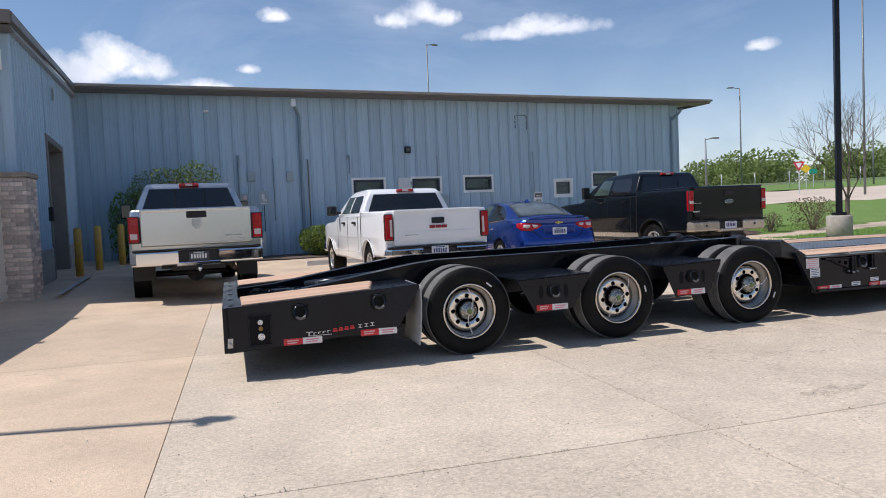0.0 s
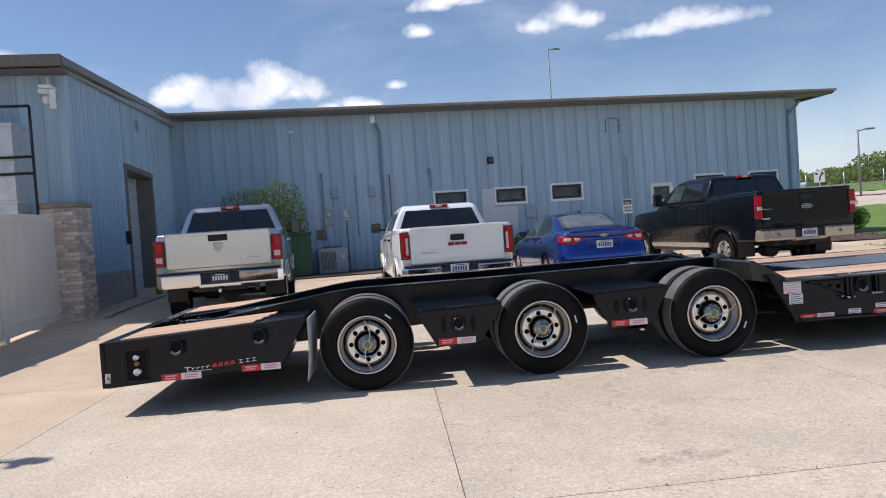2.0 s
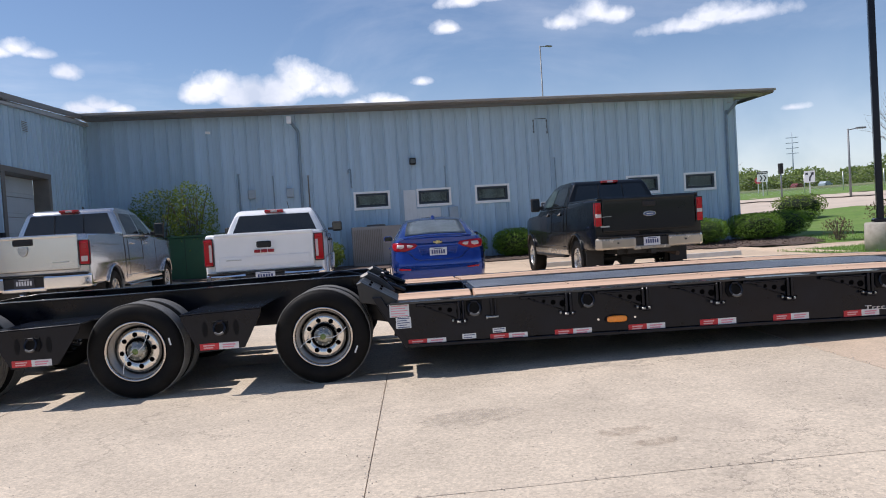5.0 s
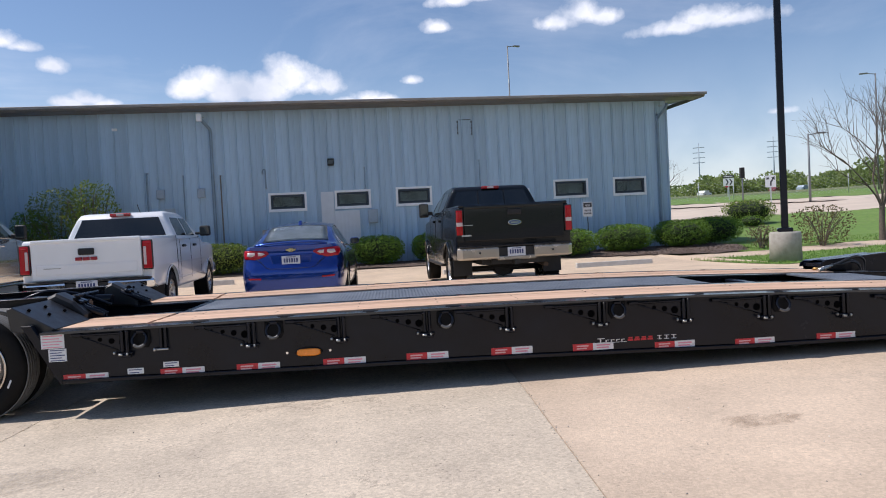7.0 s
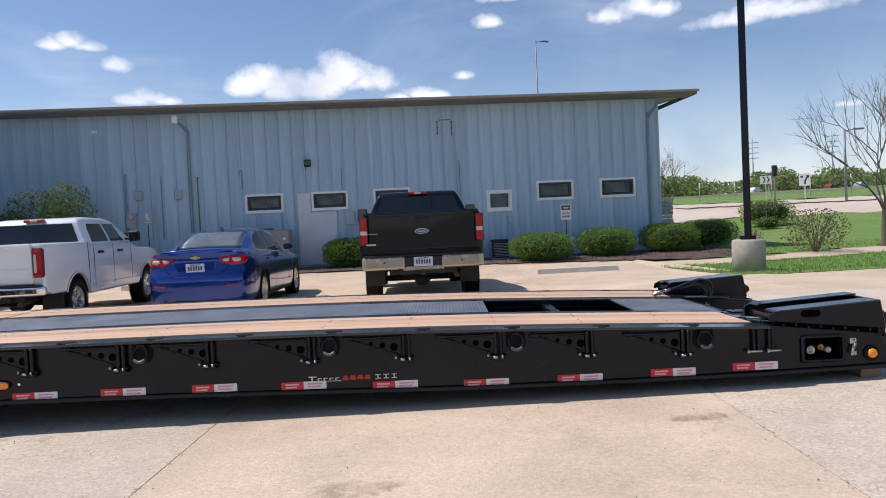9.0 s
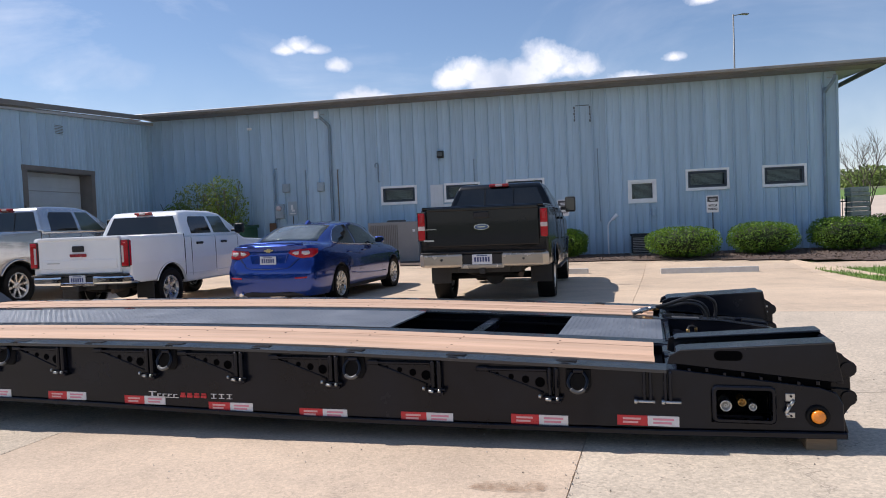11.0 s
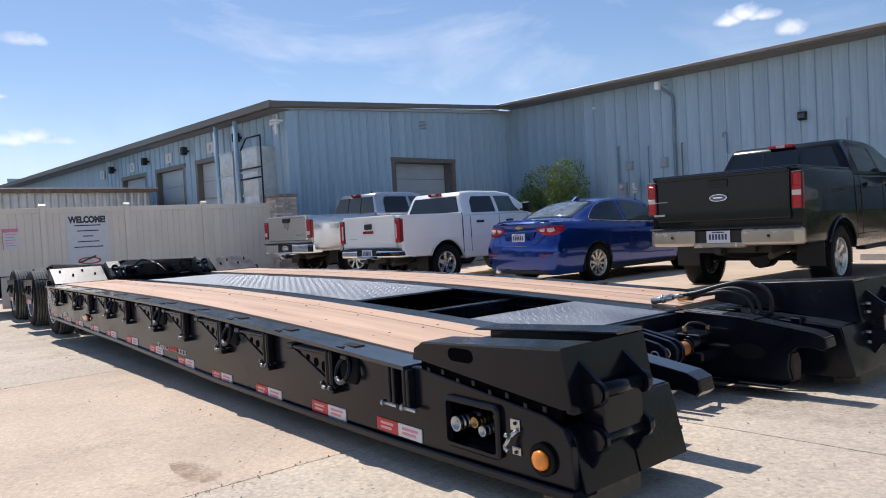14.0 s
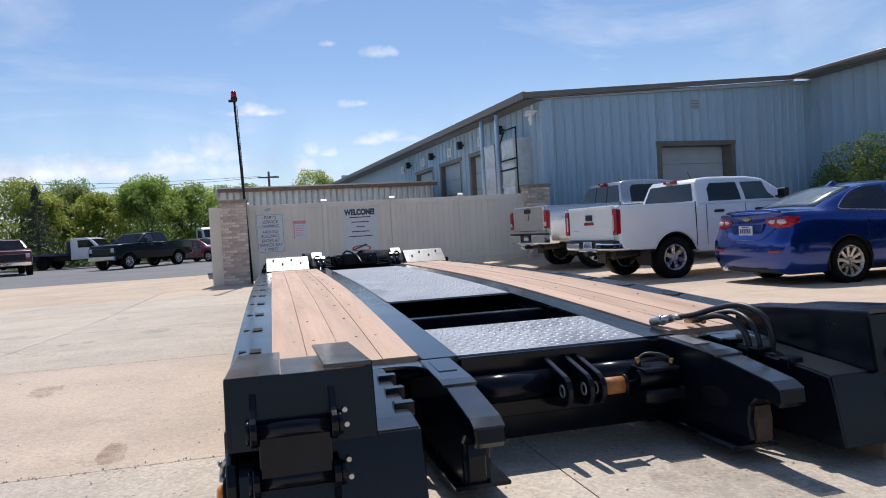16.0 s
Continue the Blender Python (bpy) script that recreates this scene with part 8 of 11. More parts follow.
    box(bm, -0.6, 0.6, 0.25, L_ - 0.3, 0.17, 0.40)
    part("chassis", bm, M_PLASTIC, car)
    four_wheels(car, (yr, yf), 2 * hw - 0.235, R, 0.215, 0.218, 10, M_RIM, "low-profile tyre on a multi-spoke alloy rim")
    return car


# pale base colour paints the glare on the rear glass
M_REARGLASS = surface("painted_glare_glass", (0.40, 0.45, 0.45), 0.08, 0.3, vary=0.25, grain=3.0, spec=1.0, coat=1.0, rough_vary=0.02)
saloon("saloon_car", "metallic blue four-door saloon parked nose to the wall", at(3.345, 6.40, -4.9))

# ---- foliage ----
def leaf_material(name, c0, c1, rough=0.55, thin=0.3):
    mat = bpy.data.materials.new(name)
    mat.use_nodes = True
    nt = mat.node_tree
    N, L = nt.nodes.new, nt.links.new
    b = nt.nodes["Principled BSDF"]
    geo, mix = N("ShaderNodeNewGeometry"), N("ShaderNodeMix")
    mix.data_type = "RGBA"
    mix.inputs[6].default_value, mix.inputs[7].default_value = (*c0, 1), (*c1, 1)
    L(geo.outputs["Random Per Island"], mix.inputs[0])
    L(mix.outputs[2], b.inputs["Base Color"])
    b.inputs["Roughness"].default_value = rough
    tr, add, out = N("ShaderNodeBsdfTranslucent"), N("ShaderNodeMixShader"), nt.nodes["Material Output"]
    L(mix.outputs[2], tr.inputs["Color"])
    add.inputs[0].default_value = thin
    L(b.outputs[0], add.inputs[1])
    L(tr.outputs[0], add.inputs[2])
    L(add.outputs[0], out.inputs["Surface"])
    return mat


M_YEW = leaf_material("clipped_yew_leaf", (0.055, 0.135, 0.010), (0.21, 0.35, 0.028))
M_BOX = leaf_material("bright_shrub_leaf", (0.10, 0.17, 0.02), (0.26, 0.34, 0.05))
M_LILAC = leaf_material("tall_shrub_leaf", (0.08, 0.14, 0.03), (0.27, 0.32, 0.08), thin=0.45)
M_BARBERRY = leaf_material("reddish_shrub_leaf", (0.10, 0.10, 0.04), (0.20, 0.15, 0.07))
M_OAK = leaf_material("spring_tree_leaf", (0.19, 0.28, 0.06), (0.42, 0.52, 0.13), thin=0.72)
M_OAK2 = leaf_material("yellow_green_leaf", (0.26, 0.31, 0.06), (0.48, 0.52, 0.13), thin=0.72)
M_SPRUCE = leaf_material("spruce_needle", (0.05, 0.075, 0.045), (0.12, 0.14, 0.085))
M_WOODS = leaf_material("woods_leaf", (0.15, 0.21, 0.06), (0.36, 0.44, 0.15), thin=0.68)


def leaves(centres, size, rng, flat=0.0):
    """A mesh of small folded leaves at the given places."""
    verts, faces = [], []
    for c in centres:
        d = Vector((rng.gauss(0, 1), rng.gauss(0, 1), rng.gauss(0, 1) * (1 - flat))).normalized()
        e = d.orthogonal().normalized()
        e = (Matrix.Rotation(rng.uniform(0, 6.28), 3, d) @ e)
        s = size * rng.uniform(0.6, 1.3)
        n = d.cross(e)
        k = len(verts)
        for p in (c - d * s, c + e * s * 0.5 + n * s * 0.15, c + d * s, c - e * s * 0.5 + n * s * 0.15):
            verts.append(tuple(p))
        faces.append((k, k + 1, k + 2, k + 3))
    me = bpy.data.meshes.new("foliage")
    me.from_pydata(verts, [], faces)
    return me


def stuff_mesh(me, material, parent, name="foliage"):
    me.materials.append(material)
    ob = new(name, me)
    ob.parent = parent
    return tagged(ob, kind="stuff")


def shrub(x, y, w, h, material, label, seed, n=2600, size=0.035, twiggy=False, depth=None, lift=0.0):
    rng = random.Random(seed)
    z = ground_z(x, y) + lift
    ob = thing("shrub", label, "shrub", Matrix.Translation((x, y, z)), "shrubs beside the building")
    depth = depth or w * 0.85
    cs = []
    while len(cs) < n:
        p = Vector((rng.uniform(-1, 1), rng.uniform(-1, 1), rng.uniform(-1, 1)))
        r = (abs(p.x) ** 2.6 + abs(p.y) ** 2.6 + abs(p.z) ** 2.6) ** (1 / 2.6)
        lump = 1 + 0.10 * noise.noise(p * 2.3 + Vector((seed, 0, 0)))
        if r > lump or (not twiggy and r < 0.72 * lump and rng.random() < 0.85):
            continue
        if twiggy and rng.random() > 0.35 + 0.65 * r:
            continue
        cs.append(Vector((p.x * w / 2, p.y * depth / 2, h * 0.52 + p.z * h * 0.48)))
    stuff_mesh(leaves(cs, size, rng), material, ob)
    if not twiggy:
        # solid dark core added; its colour paints the shade behind the leaves
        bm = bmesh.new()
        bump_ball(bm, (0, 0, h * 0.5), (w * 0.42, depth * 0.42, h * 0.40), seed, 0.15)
        part("inner_growth", bm, M_SHRUB_SHADE, ob)
    bm = bmesh.new()
    for k in range(14 if twiggy else 6):
        a = rng.uniform(0, 6.28)
        r = rng.uniform(0.4, 0.9)
        q = (math.cos(a) * w / 2 * r, math.sin(a) * depth / 2 * r, h * rng.uniform(0.6, 0.95))
        hose(bm, [(0.05 * math.cos(a), 0.05 * math.sin(a), -0.05), (q[0] * 0.4, q[1] * 0.4, q[2] * 0.5), q], 0.012, 5, 3)
    part("stem", bm, M_BARK, ob)
    return ob


M_SHRUB_SHADE = surface("shrub_inner_shade", (0.018, 0.028, 0.010), 0.95, vary=0.4, grain=14.0)


def limbs(bm, base, direction, length, radius, level, rng, tips, spread=0.6, up=0.25, sides=6):
    """A branching limb; collects twig ends."""
    p, d = Vector(base), Vector(direction).normalized()
    pts = [p.copy()]
    n = 4
    for k in range(n):
        d = (d + Vector((rng.gauss(0, 0.10), rng.gauss(0, 0.10), rng.gauss(0, 0.06) + up * 0.12))).normalized()
        p = p + d * length / n
        pts.append(p.copy())
    for k in range(n):
        rod(bm, pts[k], pts[k + 1], radius * (1 - 0.16 * k), sides, radius * (1 - 0.16 * (k + 1)), caps=False)
    if level == 0:
        tips.append(pts[-1])
        tips.append(pts[-2])
        return
    for k in range(rng.choice((3, 4)) if level > 1 else 4):
        i = rng.choice((2, 3, 4)) if k else 4
        a = rng.uniform(0, 6.28)
        side = d.orthogonal().normalized()
        side = Matrix.Rotation(a, 3, d) @ side
        nd = (d + side * rng.uniform(0.5, 1.0) * spread + Vector((0, 0, up))).normalized()
        limbs(bm, pts[i], nd, length * rng.uniform(0.58, 0.8), radius * 0.55, level - 1, rng, tips, spread, up, max(3, sides - 1))


def broad_tree(x, y, h, w, material, label, seed, n=2200, size=0.16, bare=False, lift=0.0, trunk=0.28, spread=0.75, group="trees"):
    rng = random.Random(seed)
    ob = thing("tree", label, "tree", Matrix.Translation((x, y, ground_z(x, y) + lift)), group)
    bm, tips = bmesh.new(), []
    r = h * 0.0145 if bare else h * 0.022
    rod(bm, (0, 0, -0.2), (0, 0, h * trunk * 0.5), r * 1.25, 10, r * 1.05, caps=False)
    rod(bm, (0, 0, h * trunk * 0.5), (0.02, 0, h * trunk), r * 1.05, 10, r * 0.95, caps=False)
    for k in range(5 if not bare else 6):
        a = 2 * math.pi * k / (5 if not bare else 6) + rng.uniform(-0.3, 0.3)
        t = rng.uniform(0.3, 0.8) if k else 0.1
        limbs(bm, (0.02, 0, h * trunk * rng.uniform(0.85, 1.0)), (math.cos(a) * t, math.sin(a) * t, 1), h * 0.30, r * (0.42 if bare else 0.6), 3 if bare else 2, rng, tips, spread, 0.2 if not bare else 0.3)
    part("trunk", bm, M_BARK, ob)
    if not bare:
        cs = []
        clumps = [Vector(t) for t in tips]
        for _ in range(100):
            a, b = rng.uniform(0, 6.28), rng.uniform(0, 1) ** 0.5
            z = rng.uniform(0.28, 1.0)
            rad = w / 2 * b * math.sin(math.pi * min(1, (z - 0.1) / 0.95)) ** 0.6
            clumps.append(Vector((math.cos(a) * rad, math.sin(a) * rad, h * z)))
        for _ in range(n):
            c = rng.choice(clumps)
            q = Vector((rng.gauss(0, 1), rng.gauss(0, 1), rng.gauss(0, 1)))
            q *= min(1.0, 1.6 / max(q.length, 0.01))
            cs.append(c + Vector((q.x * 0.07 * w, q.y * 0.07 * w, q.z * 0.045 * h)))
        cs = [c for c in cs if 0.12 * h < c.z < 1.04 * h]
        stuff_mesh(leaves(cs, size, rng), material, ob, "crown")
    return ob


def spruce(x, y, h, w, seed):
    rng = random.Random(seed)
    ob = thing("conifer", "dark grey-green spruce with drooping branches", "tree", Matrix.Translation((x, y, ground_z(x, y))), "trees behind the yard")
    bm = bmesh.new()
    rod(bm, (0, 0, 0), (0, 0, h), 0.14, 8, 0.02)
    cs = []
    for k in range(90):
        t = (k / 90) ** 0.9
        z, r, a = h * (0.06 + 0.92 * t), w / 2 * (1 - t) * rng.uniform(0.75, 1.05), rng.uniform(0, 6.28)
        tip = Vector((math.cos(a) * r, math.sin(a) * r, z - 0.18 * r))
        rod(bm, (0, 0, z), tip, 0.02, 4, 0.006, caps=False)
        for j in range(22):
            s = rng.uniform(0.25, 1.0)
            cs.append(Vector((tip.x * s, tip.y * s, z + (tip.z - z) * s)) + Vector((rng.gauss(0, 0.10), rng.gauss(0, 0.10), rng.gauss(-0.05, 0.06))))
    part("trunk", bm, M_BARK, ob)
    stuff_mesh(leaves(cs, 0.10, rng), M_SPRUCE, ob, "crown")


# ---- planting bed, lawn, walk ----
def bed_edge(x):
    return float(np.interp(x, (-6, 2, 9, 11, 13.8, 15.2, 16.4, 17.2), (15.5, 15.2, 15.0, 14.75, 14.0, 13.4, 13.9, 15.5)))


def in_bed(x, y):
    return -4.9 < x < 17.2 and y > bed_edge(x) and (y < 17.6 or (x > 15.8 and y < 22 - 0.5 * (x - 15.8)))


def walk_low(x):
    return float(np.interp(x, (12, 13.6, 15.5, 17.5, 21, 30, 45), (12.2, 12.1, 12.0, 12.3, 13.2, 15.5, 19)))


def in_walk(x, y):
    return 11.5 < x < 60 and walk_low(x) <= y <= walk_low(x) + 1.45 and not in_bed(x, y)


def near_road(x, y):
    """Distance along the view to the roundabout; the carriageway lies between two bands."""
    return (x - 5) * 0.574 + (y + 5.6) * 0.819


def in_lawn(x, y):
    if x < 13.45 or y < 7.5 or in_bed(x, y) or in_walk(x, y):
        return False
    if x < 14.7 and y < 8.7 and math.hypot(14.7 - x, 8.7 - y) > 1.25:
        return False
    if x < 15.9 and y > walk_low(x) + 1.4:
        return x > 17 or y > 30
    return near_road(x, y) < 46


sheet("planting_bed", in_bed, 0.2, -5, 18.0, 13.0, 23.0, 0.035, M_SOIL, "brown bark mulch planting bed along the wall", category="planting bed")
sheet("walkway", lambda x, y: in_walk(x, y) or (-5 < x < 16 and 14.6 < y < bed_edge(x)), 0.25, -5, 40, 11, 20, 0.006, M_LOT, "pale concrete walk round the planting bed", category="path")
sheet("lawn", in_lawn, 0.5, 13.0, 70, 7.0, 56, 0.012, M_GRASS, "mown green lawn beside the lot", category="lawn")
sheet("road", lambda x, y: 46 <= near_road(x, y) < 65 and x > 16, 2.0, 14, 120, -20, 84, 0.02, M_ROAD, "pale concrete roundabout road", category="road")
sheet("verge", lambda x, y: 65 <= near_road(x, y) < 92 and x > 14, 3.0, 12, 150, -10, 110, 0.03, M_GRASS, "green verge beyond the road", category="lawn")
sheet("median", lambda x, y: 57.5 < near_road(x, y) < 60 and 30 < x < 41, 1.0, 20, 60, 10, 60, 0.10, M_ROAD, "raised island in the road", category="road")

# grass tufts on the near lawn
rng = random.Random(5)
verts, faces = [], []
for _ in range(26000):
    x, y = rng.uniform(13.4, 24), rng.uniform(7.5, 17)
    if rng.random() < (x - 13) / 16 or not in_lawn(x, y):
        continue
    z = ground_z(x, y) + 0.005
    a, hh = rng.uniform(0, 6.28), rng.uniform(0.04, 0.09)
    k = len(verts)
    c, s = math.cos(a) * 0.008, math.sin(a) * 0.008
    verts += [(x - c, y - s, z), (x + c, y + s, z), (x + rng.gauss(0, 0.02), y + rng.gauss(0, 0.02), z + hh)]
    faces.append((k, k + 1, k + 2))
me = bpy.data.meshes.new("grass")
me.from_pydata(verts, [], faces)
me.materials.append(M_BLADE)
tagged(new("grass", me), "short green grass blades on the lawn", "grass", kind="stuff")
# small condenser beside the square window
ac = thing("condenser_unit", "small dark grey condenser unit on the bed by the wall", "air conditioner", Matrix.Translation((10.2, 16.95, ground_z(10.2, 16.95) + 0.03)))
bm = bmesh.new()
box(bm, -0.24, 0.24, -0.24, 0.24, 0.03, 0.56, 0.02)
part("casing", bm, M_PLASTIC, ac)
for k in range(9):
    bm = bmesh.new()
    box(bm, -0.22, 0.22, -0.252, -0.238, 0.08 + 0.05 * k, 0.10 + 0.05 * k, 0.004)
    part("slat", bm, M_BASEWALL, ac)
bm = bmesh.new()
box(bm, -0.28, 0.28, -0.28, 0.28, -0.03, 0.03, 0.008)
part("base_slab", bm, M_CONC, ac)
# bark chips on the bed
verts, faces = [], []
for _ in range(9000):
    x, y = rng.uniform(4, 17), rng.uniform(13.4, 17.5)
    if not in_bed(x, y):
        continue
    z = ground_z(x, y) + 0.036
    a, s = rng.uniform(0, 6.28), rng.uniform(0.015, 0.04)
    k = len(verts)
    c, d = math.cos(a) * s, math.sin(a) * s
    verts += [(x - c, y - d, z), (x + d * 0.4, y - c * 0.4, z + rng.uniform(0.005, 0.03)), (x + c, y + d, z + rng.uniform(0, 0.03)), (x - d * 0.4, y + c * 0.4, z + 0.01)]
    faces.append((k, k + 1, k + 2, k + 3))
me = bpy.data.meshes.new("bark_chips")
me.from_pydata(verts, [], faces)
me.materials.append(surface("bark_chip", (0.16, 0.115, 0.09), 0.9, vary=0.5, grain=20.0))
tagged(new("bark_chips", me), "loose brown bark chips", "mulch", kind="stuff")

YEW = "clipped rounded dark green yew in the planting bed"
for k, (x, y, w, h) in enumerate(((11.2, 15.4, 2.0, 0.86), (13.35, 15.9, 1.85, 0.9), (15.55, 16.3, 1.9, 0.95), (17.4, 17.6, 2.1, 1.0), (5.45, 16.6, 1.75, 0.95), (7.3, 16.6, 1.5, 0.95), (0.9, 16.1, 1.7, 0.95), (8.05, 16.45, 1.3, 0.88))):
    shrub(x, y, w, h, M_YEW if k != 6 else M_BOX, YEW if k != 6 else "clipped bright green shrub in the planting bed", 11 + k, n=6500, size=0.03)
shrub(25.6, 28.2, 2.6, 1.35, M_BOX, "loose bright green shrub on the lawn", 31, n=2600, size=0.05)
shrub(24.6, 26.4, 1.2, 0.6, M_YEW, "small dark green shrub on the lawn", 32, n=900)
shrub(18.9, 13.9, 1.75, 1.25, M_BARBERRY, "open twiggy reddish-green shrub on the lawn", 33, n=1300, size=0.04, twiggy=True)
shrub(17.0, 14.1, 0.9, 0.75, M_BARBERRY, "small twiggy reddish shrub beside the lamp pole", 34, n=450, size=0.035, twiggy=True)
# tall shrub by the corner of the two walls
tall = shrub(-3.75, 16.6, 2.0, 2.75, M_LILAC, "tall airy green shrub against the blue wall", 35, n=4000, size=0.042, twiggy=True, depth=1.4)
shrub(-2.75, 16.4, 1.5, 3.0, M_BOX, "tall light green shrub beside the wall", 36, n=3000, size=0.045, twiggy=True, depth=1.1)
shrub(-4.6, 16.7, 1.3, 2.1, M_YEW, "tall dark green shrub in the wall corner", 37, n=2400, size=0.042, twiggy=True, depth=1.0)

# wheel stops
M_STOP = surface("pale_cast_concrete", (0.60, 0.575, 0.53), 0.85, vary=0.12, grain=8.0, bump=0.3)
for k, (x, y, w) in enumerate(((11.25, 11.75, 2.05), (7.75, 12.35, 1.8), (0.6, 13.3, 1.8))):
    bm = bmesh.new()
    prism(bm, [(-0.08, 0.0), (0.08, 0.0), (0.055, 0.12), (-0.055, 0.12)], "x", -w / 2, w / 2, 0.012, 2)
    tagged(link("wheel_stop", bm, M_STOP), "pale concrete wheel stop on the lot", "wheel stop", "wheel stops").matrix_basis = Matrix.Translation((x, y, ground_z(x, y))) @ Matrix.Rotation(radians(-1), 4, "Z")

# painted stripe ends between the bays
for x, y, a in ((-5.43, 9.6, -1.0),):
    bm = bmesh.new()
    for k in range(8):
        box(bm, -0.05, 0.05, -2.2 + k * 0.56, -1.7 + k * 0.56, 0.0, 0.004)
    ob = tagged(link("lane_marking", bm, surface("worn_white_line", (0.5, 0.49, 0.46), 0.8, vary=0.3, grain=9.0)), "worn white painted bay line", "marking", kind="structure")
    ob.matrix_basis = Matrix.Translation((x, y, ground_z(x, y) + 0.03)) @ Matrix.Rotation(radians(a), 4, "Z")

# ---- fixtures on the long wall ----
def wall_box(name, label, category, x0, x1, z0, z1, out, material, lid=True):
    ob = thing(name, label, category)
    bm = bmesh.new()
    box(bm, x0, x1, WALL_Y - out, WALL_Y - 0.004, z0, z1, 0.012)
    part("case", bm, material, ob)
    if lid:
        bm = bmesh.new()
        box(bm, x0 + 0.02, x1 - 0.02, WALL_Y - out - 0.012, WALL_Y - out, z0 + 0.02, z1 - 0.02, 0.005)
        part("lid", bm, material, ob)
    return ob


def wall_pipe(name, label, pts, r, material):
    bm = bmesh.new()
    hose(bm, pts, r, 8, 4)
    ob = thing(name, label, "pipe")
    part("pipe", bm, material, ob)
    for x, y, z in (pts[0], pts[-1]):
        bm = bmesh.new()
        box(bm, x - r - 0.02, x + r + 0.02, WALL_Y - 0.045, WALL_Y - 0.004, z - 0.02, z + 0.02, 0.004)
        part("clip", bm, M_GREY, ob)
    return ob


Y1 = WALL_Y - 0.09
wall_pipe("downpipe", "blue painted downpipe from the eave", [(0.25, WALL_Y - 0.55, 5.05), (0.27, WALL_Y - 0.5, 4.95), (0.45, WALL_Y - 0.15, 4.72), (0.50, Y1, 4.5), (0.49, Y1, 3.2), (0.49, Y1, 0.3)], 0.05, M_PIPE)
bm = bmesh.new()
box(bm, 0.18, 0.33, WALL_Y - 0.62, WALL_Y - 0.48, 4.85, 5.08, 0.015)
tagged(link("downpipe_hopper", bm, M_WHITE), "pale grey rain hopper under the eave", "hopper")
wall_pipe("downpipe", "blue painted downpipe near the building corner", [(15.62, WALL_Y - 0.5, 5.05), (15.6, WALL_Y - 0.4, 4.9), (15.48, WALL_Y - 0.12, 4.65), (15.45, Y1, 4.4), (15.45, Y1, 0.3)], 0.05, M_PIPE)
wall_pipe("conduit", "thin grey electrical conduit on the wall", [(0.72, Y1, 3.21), (0.72, Y1, 2.0), (0.72, Y1, 0.3)], 0.022, M_TRIM)
wall_pipe("conduit", "thin grey electrical conduit on the wall", [(-1.48, Y1, 3.36), (-1.48, Y1, 2.6), (-1.48, Y1, 1.2)], 0.028, M_PIPE)
wall_pipe("conduit", "short grey conduit on the wall", [(-0.40, Y1, 3.25), (-0.40, Y1, 2.6), (-0.40, Y1, 1.3)], 0.018, M_PIPE)
wall_pipe("vent_hook", "small bent pipe vent on the wall", [(2.02, Y1 - 0.05, 3.22), (2.03, Y1 - 0.05, 3.32), (2.10, Y1, 3.33), (2.10, Y1, 3.1), (2.10, Y1, 2.75)], 0.022, M_PIPE)
wall_pipe("conduit", "thin painted conduit above the windows", [(5.24, Y1, 3.3), (5.24, Y1, 2.9), (5.24, Y1, 2.62)], 0.014, M_PIPE)
wall_pipe("conduit", "thin painted conduit on the wall", [(9.06, Y1, 3.4), (9.07, Y1, 2.4), (9.10, Y1, 1.2)], 0.014, M_PIPE)
wall_box("junction_box", "grey-blue junction box on the wall", "junction box", -1.22, -0.98, 2.55, 2.84, 0.14, M_GREY)
wall_box("junction_box", "grey-blue junction box on the wall", "junction box", 0.0, 0.23, 2.53, 2.83, 0.14, M_GREY)
meter = wall_box("meter_box", "grey electricity meter box with round glass", "meter", -1.50, -1.20, 1.68, 2.17, 0.16, M_GREY)
bm = bmesh.new()
lathe(bm, [(0, 0.09), (-0.07, 0.085), (-0.09, 0.05), (-0.092, 0.001)], 18, "y", (-1.35, WALL_Y - 0.17, 2.03))
part("meter_glass", bm, M_LAMPCLEAR, meter)
wall_box("control_box", "small brown control box beside the hedge", "control box", -1.75, -1.52, 1.25, 1.55, 0.12, surface("brown_enamel", (0.20, 0.10, 0.05), 0.5))
wall_box("breaker_box", "grey-blue breaker box beside the white door", "breaker box", 5.29, 5.60, 1.48, 1.93, 0.16, M_GREY)
wall_box("outlet_box", "small blue outlet box under the window", "outlet box", 10.60, 10.73, 1.28, 1.55, 0.09, M_STEEL_BLUE)
spk = wall_box("wall_lamp", "small black floodlight on the wall", "lamp", 4.07, 4.28, 3.40, 3.62, 0.16, M_PLASTIC, lid=False)
bm = bmesh.new()
box(bm, 4.09, 4.26, WALL_Y - 0.185, WALL_Y - 0.16, 3.44, 3.58, 0.006)
part("glass", bm, M_GLASS_CAR, spk)
wall_box("emergency_light", "small white emergency light under the eave", "lamp", -2.42, -2.27, 4.70, 4.78, 0.08, M_WHITE)
# dark stains left by a removed sign, as thin worn bolts and strips
bm = bmesh.new()
for x, z0, z1 in ((8.40, 4.28, 4.75), (8.87, 4.24, 4.74)):
    for k in range(5):
        z = z0 + (z1 - z0) * k / 5
        box(bm, x - 0.022 + 0.015 * (k % 2), x + 0.022, WALL_Y - 0.0345, WALL_Y - 0.031, z, z + (z1 - z0) / 6.5)
box(bm, 8.45, 8.85, WALL_Y - 0.0345, WALL_Y - 0.031, 4.74, 4.765)
tagged(link("sign_stain", bm, surface("rust_and_tar_mark", (0.07, 0.075, 0.08), 0.8, vary=0.4, grain=15.0)), "dark marks where a wall sign was taken off", "stain")
